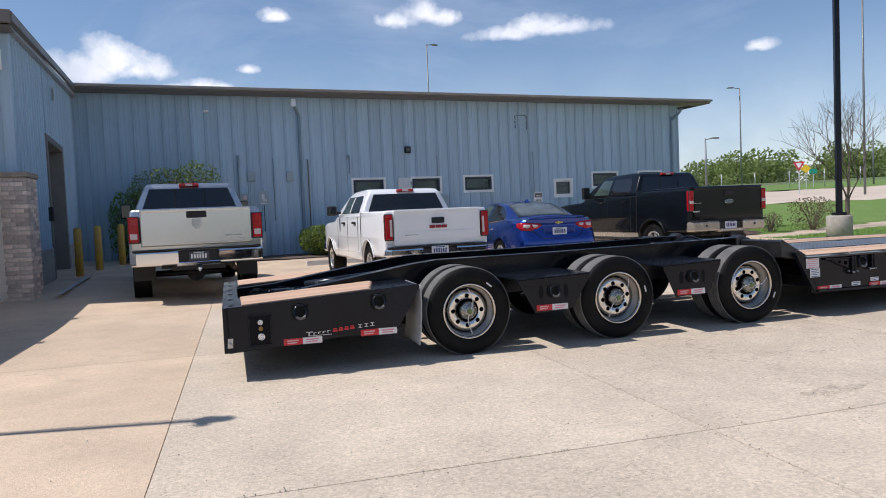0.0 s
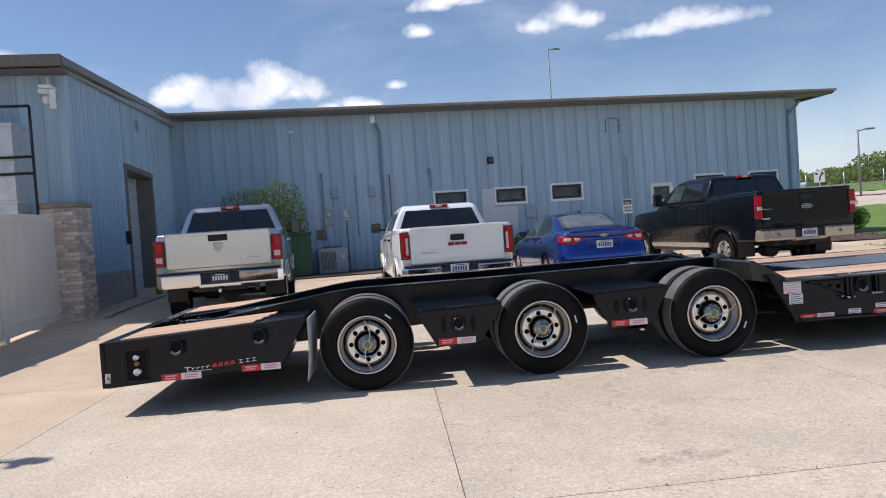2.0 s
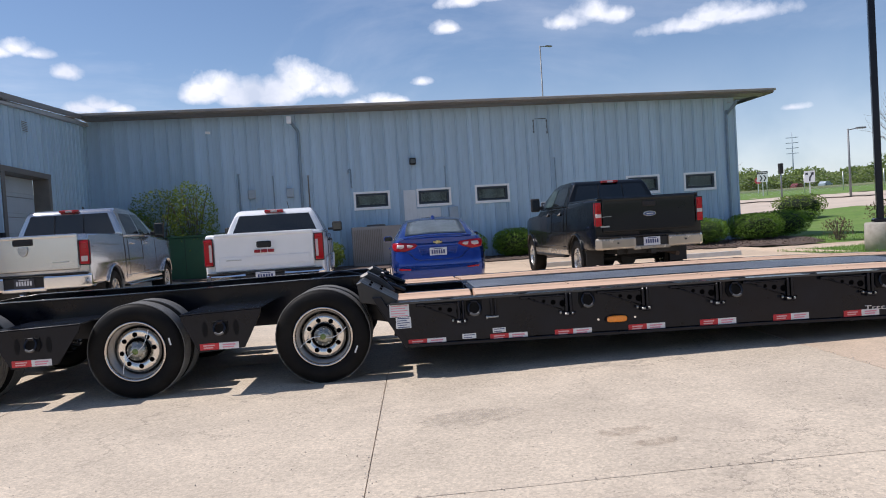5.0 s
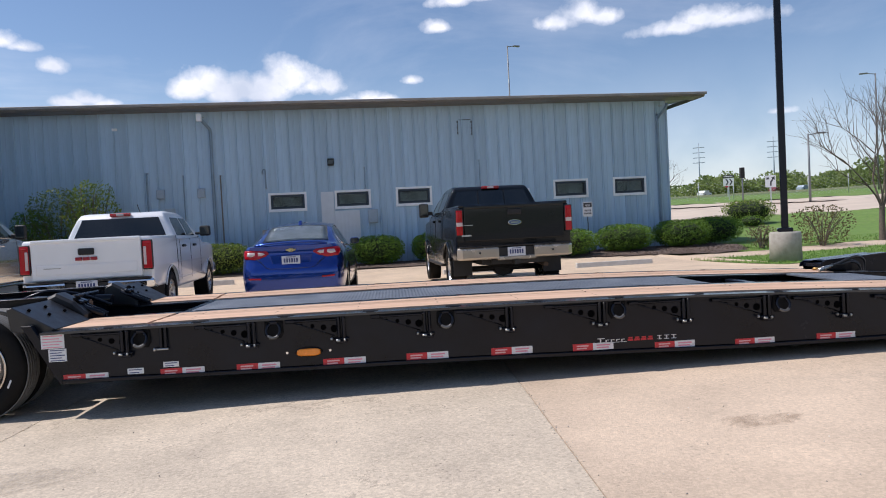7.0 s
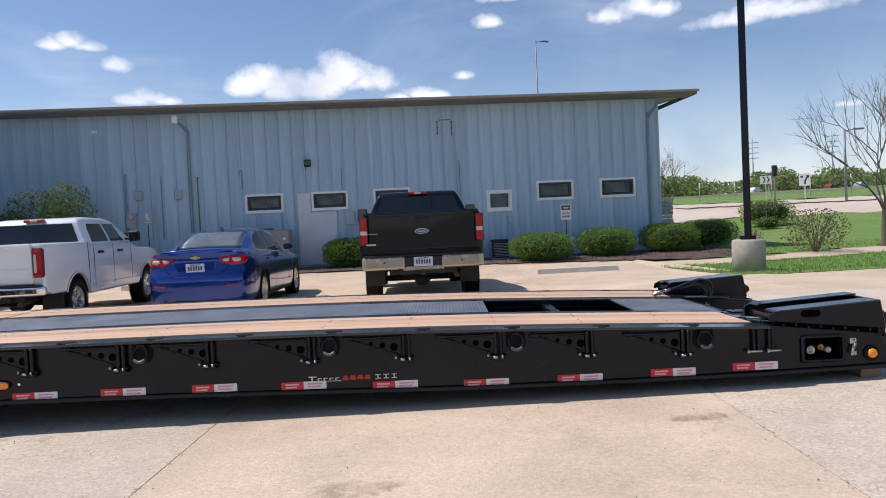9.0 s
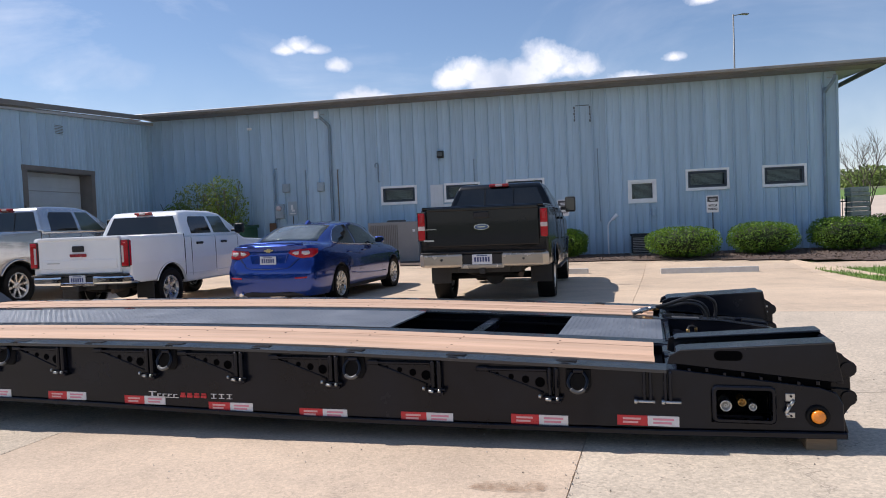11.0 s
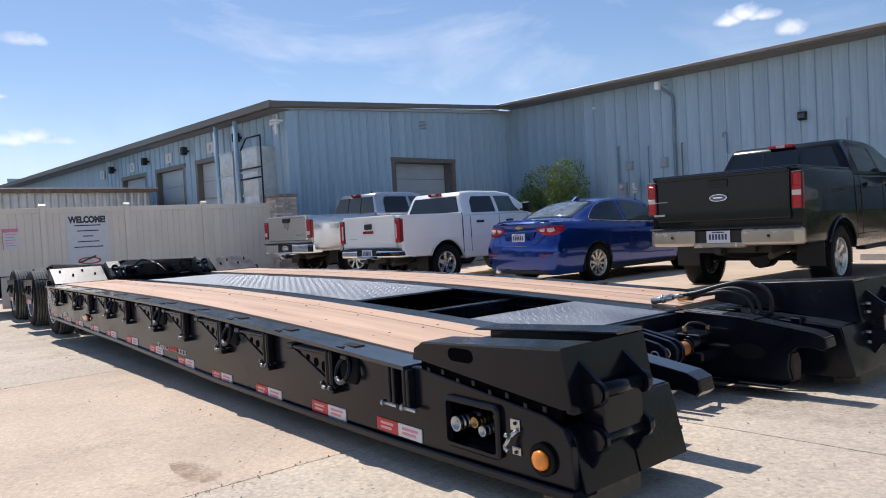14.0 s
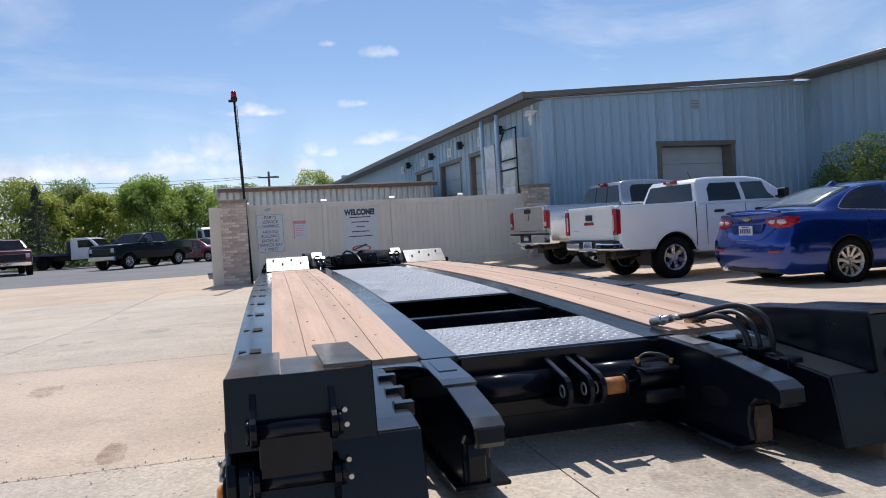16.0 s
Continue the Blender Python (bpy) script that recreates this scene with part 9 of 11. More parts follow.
# white door panel behind the second window
bm = bmesh.new()
box(bm, 3.80, 4.215, WALL_Y - 0.06, WALL_Y - 0.032, 0.25, 2.56, 0.008)
wd = tagged(link("door_5", bm, M_DOOR), "white metal door beside the narrow window", "door", kind="structure")
for k in range(3):
    bm = bmesh.new()
    box(bm, 3.86 + 0.11 * k, 3.93 + 0.11 * k, WALL_Y - 0.066, WALL_Y - 0.058, 0.35, 2.45, 0.003)
    part("rib", bm, M_DOOR, wd)
bm = bmesh.new()
box(bm, 4.215, 5.02, WALL_Y - 0.06, WALL_Y - 0.032, 0.25, 1.93, 0.008)
for k in range(6):
    box(bm, 4.28 + 0.12 * k, 4.34 + 0.12 * k, WALL_Y - 0.066, WALL_Y - 0.058, 0.35, 1.85, 0.003)
part("lower_leaf", bm, M_DOOR, wd)
# gooseneck lamp low on the wall
gl = thing("gooseneck_lamp", "bent pipe lamp with a white head at the wall foot", "lamp")
bm = bmesh.new()
hose(bm, [(9.30, Y1 - 0.2, 0.15), (9.30, Y1 - 0.2, 0.9), (9.33, Y1 - 0.2, 1.12), (9.45, Y1 - 0.2, 1.25)], 0.024, 8)
part("pipe", bm, M_WHITE, gl)
bm = bmesh.new()
rod(bm, (9.42, Y1 - 0.2, 1.22), (9.58, Y1 - 0.2, 1.38), 0.045, 12, 0.055)
part("head", bm, M_WHITE, gl)


def slat_unit(name, label, x0, x1, y0, y1, z1, material, dark, n):
    """A condenser with louvred face."""
    z0 = ground_z(0.5 * (x0 + x1), y0) + 0.04
    ob = thing(name, label, "air conditioner")
    bm = bmesh.new()
    box(bm, x0, x1, y0, y1, z0, z1, 0.015)
    part("case", bm, material, ob)
    for k in range(n):
        x = x0 + 0.06 + (x1 - x0 - 0.12) * 0.62 * k / n
        bm = bmesh.new()
        box(bm, x, x + 0.022, y0 - 0.02, y0 + 0.005, z0 + 0.1, z1 - 0.1, 0.003)
        part("slat", bm, dark, ob)
    bm = bmesh.new()
    lathe(bm, [(z1, 0.3), (z1 + 0.05, 0.3), (z1 + 0.06, 0.26), (z1 + 0.03, 0.02)], 20, "z", (0.5 * (x0 + x1), 0.5 * (y0 + y1), 0))
    part("fan_guard", bm, dark, ob)
    bm = bmesh.new()
    box(bm, x1 - 0.18, x1 - 0.10, y0 - 0.006, y0 + 0.002, z1 - 0.32, z1 - 0.24)
    part("label_plate", bm, M_PAPER, ob)


M_HVAC = surface("taupe_enamel", (0.26, 0.255, 0.25), 0.5, vary=0.08, grain=3.0)
slat_unit("condenser_unit", "large taupe rooftop-style condenser standing by the wall", 2.0, 3.6, 16.45, 17.35, 1.42, M_HVAC, M_TRIM, 16)
slat_unit("condenser_unit", "small dark condenser at the foot of the wall", 10.0, 10.45, 16.9, 17.4, 0.72, M_TRIM, M_PLASTIC, 8)
slat_unit("condenser_unit", "grey louvred condenser beside the clipped shrub", -1.75, -0.85, 16.6, 17.3, 0.95, M_GREY, M_TRIM, 12)
# green transformer box
gb = thing("transformer_box", "dark green utility transformer box by the wall", "transformer")
bm = bmesh.new()
z0 = ground_z(-2.9, 16) + 0.03
box(bm, -3.4, -1.95, 15.9, 17.0, z0, 1.42, 0.02)
part("case", bm, M_GREEN_BOX, gb)
bm = bmesh.new()
prism(bm, [(15.86, 1.42), (17.04, 1.42), (17.04, 1.52), (15.86, 1.47)], "x", -3.44, -1.91, 0.01)
part("lid", bm, M_GREEN_BOX, gb)
bm = bmesh.new()
box(bm, -2.955, -2.945, 15.893, 15.902, z0 + 0.08, 1.38)
part("seam", bm, M_PLASTIC, gb)
# bollards
for x, y in ((-5.62, 12.35), (-5.32, 13.9), (-4.85, 15.2)):
    b = thing("bollard", "yellow painted steel bollard beside the roll-up door", "bollard", Matrix.Translation((x, y, ground_z(x, y) - 0.01)), "bollards")
    bm = bmesh.new()
    lathe(bm, [(0, 0.085), (1.06, 0.085), (1.10, 0.06), (1.115, 0.001)], 20, "z")
    part("post", bm, M_YELLOW, b)


def sign_post(name, label, x, y, z0, board, face_turn, pole_r=0.03, base=None):
    """A post with a flat board; board = (w, h, z) and the board faces -y before turning."""
    ob = thing(name, label, "sign", Matrix.Translation((x, y, z0)) @ Matrix.Rotation(radians(face_turn), 4, "Z"))
    w, h, z = board
    bm = bmesh.new()
    box(bm, -pole_r, pole_r, 0.004, 0.004 + 2 * pole_r, -0.3, z + h / 2 - 0.03, 0.004)
    part("post", bm, M_GALV if base is None else base, ob)
    return ob


def board(ob, w, h, z, mat, corner=0.03):
    bm = bmesh.new()
    pts = []
    for sx, sz, a0 in ((1, 1, 0), (-1, 1, 90), (-1, -1, 180), (1, -1, 270)):
        for k in range(4):
            a = radians(a0 + 30 * k)
            pts.append((sx * (w / 2 - corner) + corner * math.cos(a), z + sz * (h / 2 - corner) + corner * math.sin(a)))
    prism(bm, pts, "y", -0.004, 0.003)
    return part("board", bm, mat, ob)


def bars(ob, items, mat, y=-0.0065, name="print_bar"):
    bm = bmesh.new()
    for x0, x1, z0, z1 in items:
        box(bm, x0, x1, y, y + 0.003, z0, z1)
    part(name, bm, mat, ob)


# visitor parking signs at the bed
for x, y, z in ((8.03, 15.4, 1.50), (12.0, 15.45, 1.43)):
    s = sign_post("parking_sign", "white parking sign with black heading on a thin post", x, y, ground_z(x, y), (0.31, 0.46, z), 0, 0.012, M_PLASTIC)
    b = board(s, 0.31, 0.46, z, M_PAPER)
    bars(s, [(-0.135, 0.135, z + 0.06, z + 0.20)], M_BAR, -0.006)
    for words, dz in (("VISITOR", -0.045), ("PARKING", -0.135)):
        lettering("words", words, 0.075, M_BAR, s, Matrix.Translation((0, -0.006, z + dz)) @ Matrix.Rotation(radians(90), 4, "X"), width=0.23, bold=0.003)
    bars(s, [(-0.09, 0.09, z + 0.12, z + 0.14), (-0.07, 0.07, z + 0.09, z + 0.105)], M_PAPER, -0.0085)
s = sign_post("parking_sign", "grey parking sign on a thin post by the wall", -0.78, 17.2, ground_z(-0.78, 17), (0.30, 0.46, 1.86), 0, 0.012, M_PLASTIC)
board(s, 0.30, 0.46, 1.86, M_GREY)
bars(s, [(-0.06, 0.02, 1.82, 1.98), (-0.03, 0.08, 1.76, 1.82), (-0.1, 0.1, 1.68, 1.71)], M_PAPER, -0.006)

# black lamp pole on its concrete base
px, py = 14.26, 9.05
pz = ground_z(px, py) + 0.03
lp = thing("lamp_pole", "tall square black lamp pole on a round concrete base", "lamp pole", Matrix.Translation((px, py, pz)))
bm = bmesh.new()
lathe(bm, [(-0.1, 0.345), (0.62, 0.335), (0.66, 0.315), (0.66, 0.001)], 28, "z")
part("base", bm, M_CONC, lp)
bm = bmesh.new()
box(bm, -0.16, 0.16, -0.16, 0.16, 0.66, 0.75, 0.02, m=Matrix.Rotation(radians(-29), 4, "Z"))
part("base_cover", bm, M_BLACK_PAINT, lp)
bm = bmesh.new()
box(bm, -0.072, 0.072, -0.072, 0.072, 0.74, 10.5, 0.012, m=Matrix.Rotation(radians(-29), 4, "Z"))
part("pole", bm, M_BLACK_PAINT, lp)

# ---- fence, brick piers, beacon pole ----
F0, F1 = Vector((-6.93, -0.05)), Vector((-6.18, 7.85))
FD = (F1 - F0).normalized()
FA = math.degrees(math.atan2(FD.y, FD.x)) - 90
fence_m = Matrix.Translation((F0.x, F0.y, 0)) @ Matrix.Rotation(radians(FA), 4, "Z")
fence = thing("fence", "tall tan vinyl privacy fence between brick piers", "fence", fence_m)
flen = (F1 - F0).length
posts = [0.0, 1.96, 3.76, 5.64, flen - 0.06]
for k, a in enumerate(posts):
    bm = bmesh.new()
    p = fence_m @ Vector((0, a, 0))
    g = ground_z(p.x, p.y)
    box(bm, -0.06, 0.06, a - 0.06, a + 0.06, g - 0.05, 2.0, 0.008)
    po = part("post", bm, M_FENCE, fence)
    bm = bmesh.new()
    prism(bm, [(-0.07, 2.0), (0.07, 2.0), (0.07, 2.025), (0.0, 2.07), (-0.07, 2.025)], "y", a - 0.07, a + 0.07)
    part("cap", bm, M_FENCE, po)
for a, b in zip(posts, posts[1:]):
    n = 12
    w = (b - a - 0.12) / n
    for k in range(n):
        bm = bmesh.new()
        y0 = a + 0.06 + k * w
        p = fence_m @ Vector((0, y0, 0))
        box(bm, -0.018, 0.018, y0 + 0.002, y0 + w - 0.002, ground_z(p.x, p.y) + 0.06, 1.90, 0.003)
        part("board", bm, M_FENCE, fence)
    for z0, z1 in ((1.86, 1.98), (0.30, 0.42)):
        bm = bmesh.new()
        box(bm, -0.03, 0.03, a + 0.06, b - 0.06, z0, z1, 0.006)
        part("rail", bm, M_FENCE, fence)
# end panel behind the pier
bm = bmesh.new()
box(bm, -0.22, -0.12, -0.93, -0.55, -0.1, 1.98, 0.006)
part("end_panel", bm, M_FENCE, fence)


def brick_pier(x, y, w, top, turn, label, seed):
    rng = random.Random(seed)
    z0 = ground_z(x, y) - 0.03
    m = Matrix.Translation((x, y, z0)) @ Matrix.Rotation(radians(turn), 4, "Z")
    ob = thing("brick_pier", label, "pier", m, "brick piers")
    bm = bmesh.new()
    h = top - z0
    box(bm, -w / 2 + 0.012, w / 2 - 0.012, -w / 2 + 0.012, w / 2 - 0.012, 0, h - 0.05)
    part("core", bm, M_MORTAR, ob)
    bm = bmesh.new()
    box(bm, -0.098, 0.098, -0.045, 0.045, 0.0, 0.060, 0.006)
    me = bpy.data.meshes.new("brick")
    bm.to_mesh(me)
    bm.free()
    me.materials.append(M_BRICK)
    pitch, z, row = w / round(w / 0.208), 0.004, 0
    while z < h - 0.10:
        for side in range(4):
            n = round(w / pitch)
            for k in range(n):
                off = (0.5 * pitch if row % 2 else 0.0)
                u = -w / 2 + (k + 0.5) * pitch + off - 0.25 * pitch
                if abs(u) > w / 2 - 0.06:
                    u = math.copysign(w / 2 - 0.1, u)
                mm = Matrix.Rotation(math.pi / 2 * side, 4, "Z") @ Matrix.Translation((u, -w / 2 + 0.045 + rng.uniform(-0.004, 0.002), z))
                share("brick", me, ob, mm)
        z += 0.0705
        row += 1
    bm = bmesh.new()
    box(bm, -w / 2 - 0.03, w / 2 + 0.03, -w / 2 - 0.03, w / 2 + 0.03, h - 0.09, h, 0.015)
    part("cap", bm, surface("stained_stone_cap", (0.30, 0.25, 0.20), 0.9, vary=0.25, grain=10.0), ob)


brick_pier(-6.98, -0.36, 0.64, 2.14, FA, "weathered brick pier at the fence end", 3)
brick_pier(-6.10, 8.02 - 0.33, 0.62, 2.20, FA, "weathered brick pier against the building corner", 4)
bp = thing("beacon_pole", "thin black pole with a red beacon beside the brick pier", "beacon", Matrix.Translation((-6.80, -0.02, ground_z(-6.8, 0))) @ Matrix.Rotation(radians(2.0), 4, "X"))
bm = bmesh.new()
rod(bm, (0, 0, 0), (0, 0, 4.62), 0.03, 10)
part("pole", bm, M_PLASTIC, bp)
bm = bmesh.new()
lathe(bm, [(4.60, 0.05), (4.68, 0.09), (4.72, 0.075)], 16, "z")
box(bm, -0.03, 0.03, -0.14, 0.02, 4.60, 4.66, 0.006)
part("bracket", bm, M_PLASTIC, bp)
bm = bmesh.new()
lathe(bm, [(4.72, 0.07), (4.84, 0.068), (4.88, 0.04), (4.885, 0.001)], 16, "z")
part("beacon", bm, M_LAMPRED, bp, "red beacon lens")
bm = bmesh.new()
hose(bm, [(0.035, 0.02, 0.1), (0.04, 0.03, 2.0), (0.03, 0.04, 3.4), (0.045, 0.05, 4.5)], 0.008, 6)
part("cable", bm, M_PLASTIC, bp)


def fence_sign(name, label, a0, a1, z0, z1, mat):
    """A flat board on the lot side of the fence; its own x runs along the fence so that it reads from the lot."""
    m = fence_m @ Matrix.Translation((0.035, 0.5 * (a0 + a1), 0.5 * (z0 + z1))) @ Matrix.Rotation(radians(90), 4, "Z") @ Matrix.Rotation(radians(90), 4, "X")
    ob = thing(name, label, "sign", m)
    w, h = a1 - a0, z1 - z0
    bm = bmesh.new()
    box(bm, -w / 2, w / 2, -h / 2, h / 2, -0.004, 0.004, 0.001)
    part("board", bm, mat, ob)
    return ob, w, h


M_NAVY = surface("blue_black_lettering", (0.03, 0.05, 0.11), 0.5, vary=0.05)
M_SIGN = surface("white_sign_sheet", (0.66, 0.70, 0.74), 0.45, vary=0.04)
M_CREAM = surface("red_logo_print", (0.45, 0.06, 0.04), 0.5, vary=0.05)
sg, w, h = fence_sign("direction_sign", "white sign pointing to parts, service and shipping round the building", 0.22, 0.90, 0.76, 1.75, M_SIGN)
for k, (txt, sz) in enumerate((("- PARTS", 0), ("- SERVICE", 0), ("- SHIPPING", 0), ("AROUND", 1), ("BUILDING,", 1), ("ENTER AT", 1), ("SERVICE BAY", 1), ("1 WEST", 1))):
    y = h / 2 - 0.095 - 0.112 * k - (0.03 if k > 2 else 0)
    wd_ = {0: 0.36, 1: 0.44, 2: 0.50, 3: 0.38, 4: 0.46, 5: 0.44, 6: 0.58, 7: 0.34}[k]
    lettering("words", txt, 0.115, M_NAVY, sg, Matrix.Translation((-0.02 if k < 3 else 0.0, y, 0.006)), width=wd_)
bm = bmesh.new()
for a, b, c, d in ((-w / 2 + 0.015, w / 2 - 0.015, h / 2 - 0.022, h / 2 - 0.016), (-w / 2 + 0.015, w / 2 - 0.015, -h / 2 + 0.016, -h / 2 + 0.022), (-w / 2 + 0.015, -w / 2 + 0.021, -h / 2 + 0.02, h / 2 - 0.02), (w / 2 - 0.021, w / 2 - 0.015, -h / 2 + 0.02, h / 2 - 0.02)):
    box(bm, a, b, c, d, 0.003, 0.006)
part("border", bm, M_NAVY, sg)
sg, w, h = fence_sign("notice", "small white notice with red heading, print too small to read", 1.15, 1.46, 1.08, 1.54, M_SIGN)
bm = bmesh.new()
box(bm, -w / 2, w / 2, h / 2 - 0.08, h / 2, 0.003, 0.006), box(bm, -w / 2, -w / 2 + 0.02, -h / 2, h / 2, 0.003, 0.006)
part("red_band", bm, M_PINK, sg)
bm = bmesh.new()
for k in range(5):
    box(bm, -w / 2 + 0.05, w / 2 - 0.05 - 0.04 * (k % 2), h / 2 - 0.14 - 0.06 * k, h / 2 - 0.125 - 0.06 * k, 0.003, 0.006)
part("print_bar", bm, M_PINK, sg)
sg, w, h = fence_sign("notice", "small white notice above the direction sign", 0.42, 0.62, 1.80, 1.92, M_SIGN)
bm = bmesh.new()
for k in range(3):
    box(bm, -0.07, 0.07, 0.02 - 0.025 * k, 0.03 - 0.025 * k, 0.003, 0.006)
part("print_bar", bm, M_BAR, sg)
sg, w, h = fence_sign("welcome_banner", "white banner with a bold welcome heading on the fence", 2.42, 3.32, 0.50, 1.80, M_SIGN)
lettering("words", "WELCOME!", 0.2, M_BAR, sg, Matrix.Translation((0, h / 2 - 0.12, 0.006)), width=0.80, bold=0.012)
bm = bmesh.new()
for k, wd_ in enumerate((0.56, 0.46, 0.22, 0.46, 0.62)):
    box(bm, -wd_ / 2, wd_ / 2, h / 2 - 0.26 - 0.125 * k, h / 2 - 0.235 - 0.125 * k, 0.003, 0.006)
part("print_bar", bm, M_BLUEBAR, sg)
bm = bmesh.new()
prism(bm, [(0.25 * math.cos(a), -0.42 + 0.085 * math.sin(a)) for a in [i * math.pi / 14 for i in range(28)]], "z", 0.003, 0.006)
lg = part("logo_field", bm, M_CREAM, sg, "maker's mark drawn as a plain ellipse")
bm = bmesh.new()
prism(bm, [(0.20 * math.cos(a), -0.42 + 0.055 * math.sin(a)) for a in [i * math.pi / 14 for i in range(28)]], "z", 0.005, 0.008)
part("logo_centre", bm, M_STEEL, lg)
bm = bmesh.new()
prism(bm, [(-0.27, -0.46), (0.12, -0.30), (0.16, -0.33), (-0.2, -0.47)], "z", 0.007, 0.010)
part("logo_swoosh", bm, M_BAR, lg)

# ---- corrugated shed behind the fence ----
shed = thing("shed", "low galvanised corrugated shed behind the fence", "shed")
M_CORR = surface("galvanised_corrugated", (0.58, 0.60, 0.61), 0.4, 0.55, vary=0.15, grain=3.0, random_amount=0.06)
n = 34
w = (6.88 + 0.5) / n
for k in range(n):
    bm = bmesh.new()
    y = -0.5 + k * w
    prism(bm, [(-13.0, y), (-12.955, y + w * 0.25), (-12.955, y + w * 0.75), (-13.0, y + w), (-13.02, y + w), (-13.02, y)], "z", 0.0, 2.78)
    part("sheet", bm, M_CORR, shed)
bm = bmesh.new()
box(bm, -17.0, -13.02, -0.5, -0.46, 0, 2.78), box(bm, -17.0, -13.02, 6.84, 6.88, 0, 2.78), box(bm, -17.04, -17.0, -0.5, 6.88, 0, 2.78)
part("end_wall", bm, M_CORR, shed)
bm = bmesh.new()
prism(bm, [(-17.3, 2.84), (-12.75, 2.86), (-12.75, 2.90), (-17.3, 3.12)], "y", -0.6, 7.05)
part("roof", bm, M_CORR, shed)
bm = bmesh.new()
box(bm, -12.80, -12.75, -0.6, 7.05, 2.74, 2.86, 0.006)
part("fascia_board", bm, surface("weathered_fascia_timber", (0.20, 0.13, 0.09), 0.85, vary=0.3, grain=6.0), shed, "weathered brown timber fascia")

# ---- wing wall fixtures ----
fan = thing("dust_duct", "galvanised sheet ductwork with elbows on the wing wall", "duct")
for x0, x1, zt in ((-8.95, -8.15, 3.55), (-7.6, -6.75, 3.62)):
    for k in range(3):
        z0, z1 = 1.6 + 0.66 * k, 1.6 + 0.66 * (k + 1)
        bm = bmesh.new()
        # cross-broken sheet panel
        xm, zm = 0.5 * (x0 + x1), 0.5 * (z0 + z1)
        y0 = WING_Y - 0.6
        c = bm.verts.new((xm, y0 - 0.05, zm))
        q = [bm.verts.new(p) for p in ((x0, y0, z0), (x1, y0, z0), (x1, y0, z1), (x0, y0, z1))]
        b = [bm.verts.new(p) for p in ((x0, WING_Y - 0.02, z0), (x1, WING_Y - 0.02, z0), (x1, WING_Y - 0.02, z1), (x0, WING_Y - 0.02, z1))]
        for i in range(4):
            bm.faces.new((q[i], q[(i + 1) % 4], c)), bm.faces.new((q[i], b[i], b[(i + 1) % 4], q[(i + 1) % 4]))
        bmesh.ops.recalc_face_normals(bm, faces=bm.faces)
        part("duct_panel", bm, M_GALV, fan)
        bm = bmesh.new()
        box(bm, x0 - 0.03, x1 + 0.03, WING_Y - 0.63, WING_Y - 0.01, z1 - 0.02, z1 + 0.02, 0.004)
        part("flange", bm, M_GALV, fan)
bm = bmesh.new()
for p, q in (((-7.55, 7.34, 3.55), (-7.2, 7.34, 3.86)), ((-7.2, 7.34, 3.86), (-6.42, 7.34, 3.86)), ((-6.42, 7.34, 3.86), (-6.42, 7.34, 1.4)), ((-7.6, 7.34, 3.0), (-6.42, 7.34, 3.0)), ((-7.6, 7.34, 2.72), (-6.42, 7.34, 2.72))):
    rod(bm, p, q, 0.024, 8)
part("pipe_loop", bm, M_PLASTIC, fan, "thin black square loop of pipe")
for x in (-7.98, -9.2):
    bm = bmesh.new()
    rod(bm, (x, WING_Y - 0.55, 0.3), (x, WING_Y - 0.55, 4.46), 0.07, 10)
    tagged(link("downpipe", bm, M_STEEL_BLUE), "blue round downpipe on the wing wall", "pipe")
for k, (x, z) in enumerate(((-10.6, 4.02), (-13.8, 4.02), (-17.2, 4.02), (-20.5, 4.02))):
    bm = bmesh.new()
    box(bm, x - 0.24, x + 0.24, WING_Y - 0.06, WING_Y - 0.035, z - 0.17, z + 0.17, 0.004)
    s = tagged(link("bay_sign", bm, M_PAPER), "white bay number sign above a service door", "sign", "bay signs")
    bm = bmesh.new()
    box(bm, x - 0.05, x + 0.05, WING_Y - 0.064, WING_Y - 0.058, z - 0.1, z + 0.1)
    part("print_bar", bm, M_GREY, s)
for x in (-8.6, -12.2, -15.6, -19.0):
    fl = thing("wall_lamp", "black floodlight above the service doors", "lamp", group="bay floodlights")
    bm = bmesh.new()
    box(bm, x - 0.10, x + 0.10, WING_Y - 0.30, WING_Y - 0.12, 3.95, 4.22, 0.02)
    part("housing", bm, M_PLASTIC, fl)
    bm = bmesh.new()
    box(bm, x - 0.03, x + 0.03, WING_Y - 0.12, WING_Y - 0.03, 4.05, 4.12)
    part("arm", bm, M_PLASTIC, fl)
cm = thing("security_camera", "white security camera cluster at the roof corner", "camera")
bm = bmesh.new()
box(bm, -6.35, -6.15, 7.62, 7.94, 4.22, 4.28, 0.01), rod(bm, (-6.25, 7.8, 4.28), (-6.25, 7.8, 4.44), 0.025, 8)
part("bracket", bm, M_WHITE, cm)
bm = bmesh.new()
rod(bm, (-6.32, 7.6, 4.16), (-6.2, 7.85, 4.2), 0.045, 12), box(bm, -6.2, -6.1, 7.66, 7.72, 3.86, 4.2, 0.01)
part("housing", bm, M_WHITE, cm)
bm = bmesh.new()
lathe(bm, [(3.95, 0.001), (3.97, 0.05), (4.05, 0.07), (4.1, 0.05)], 14, "z", (-6.28, 7.75, 0))
part("dome", bm, M_WHITE, cm)
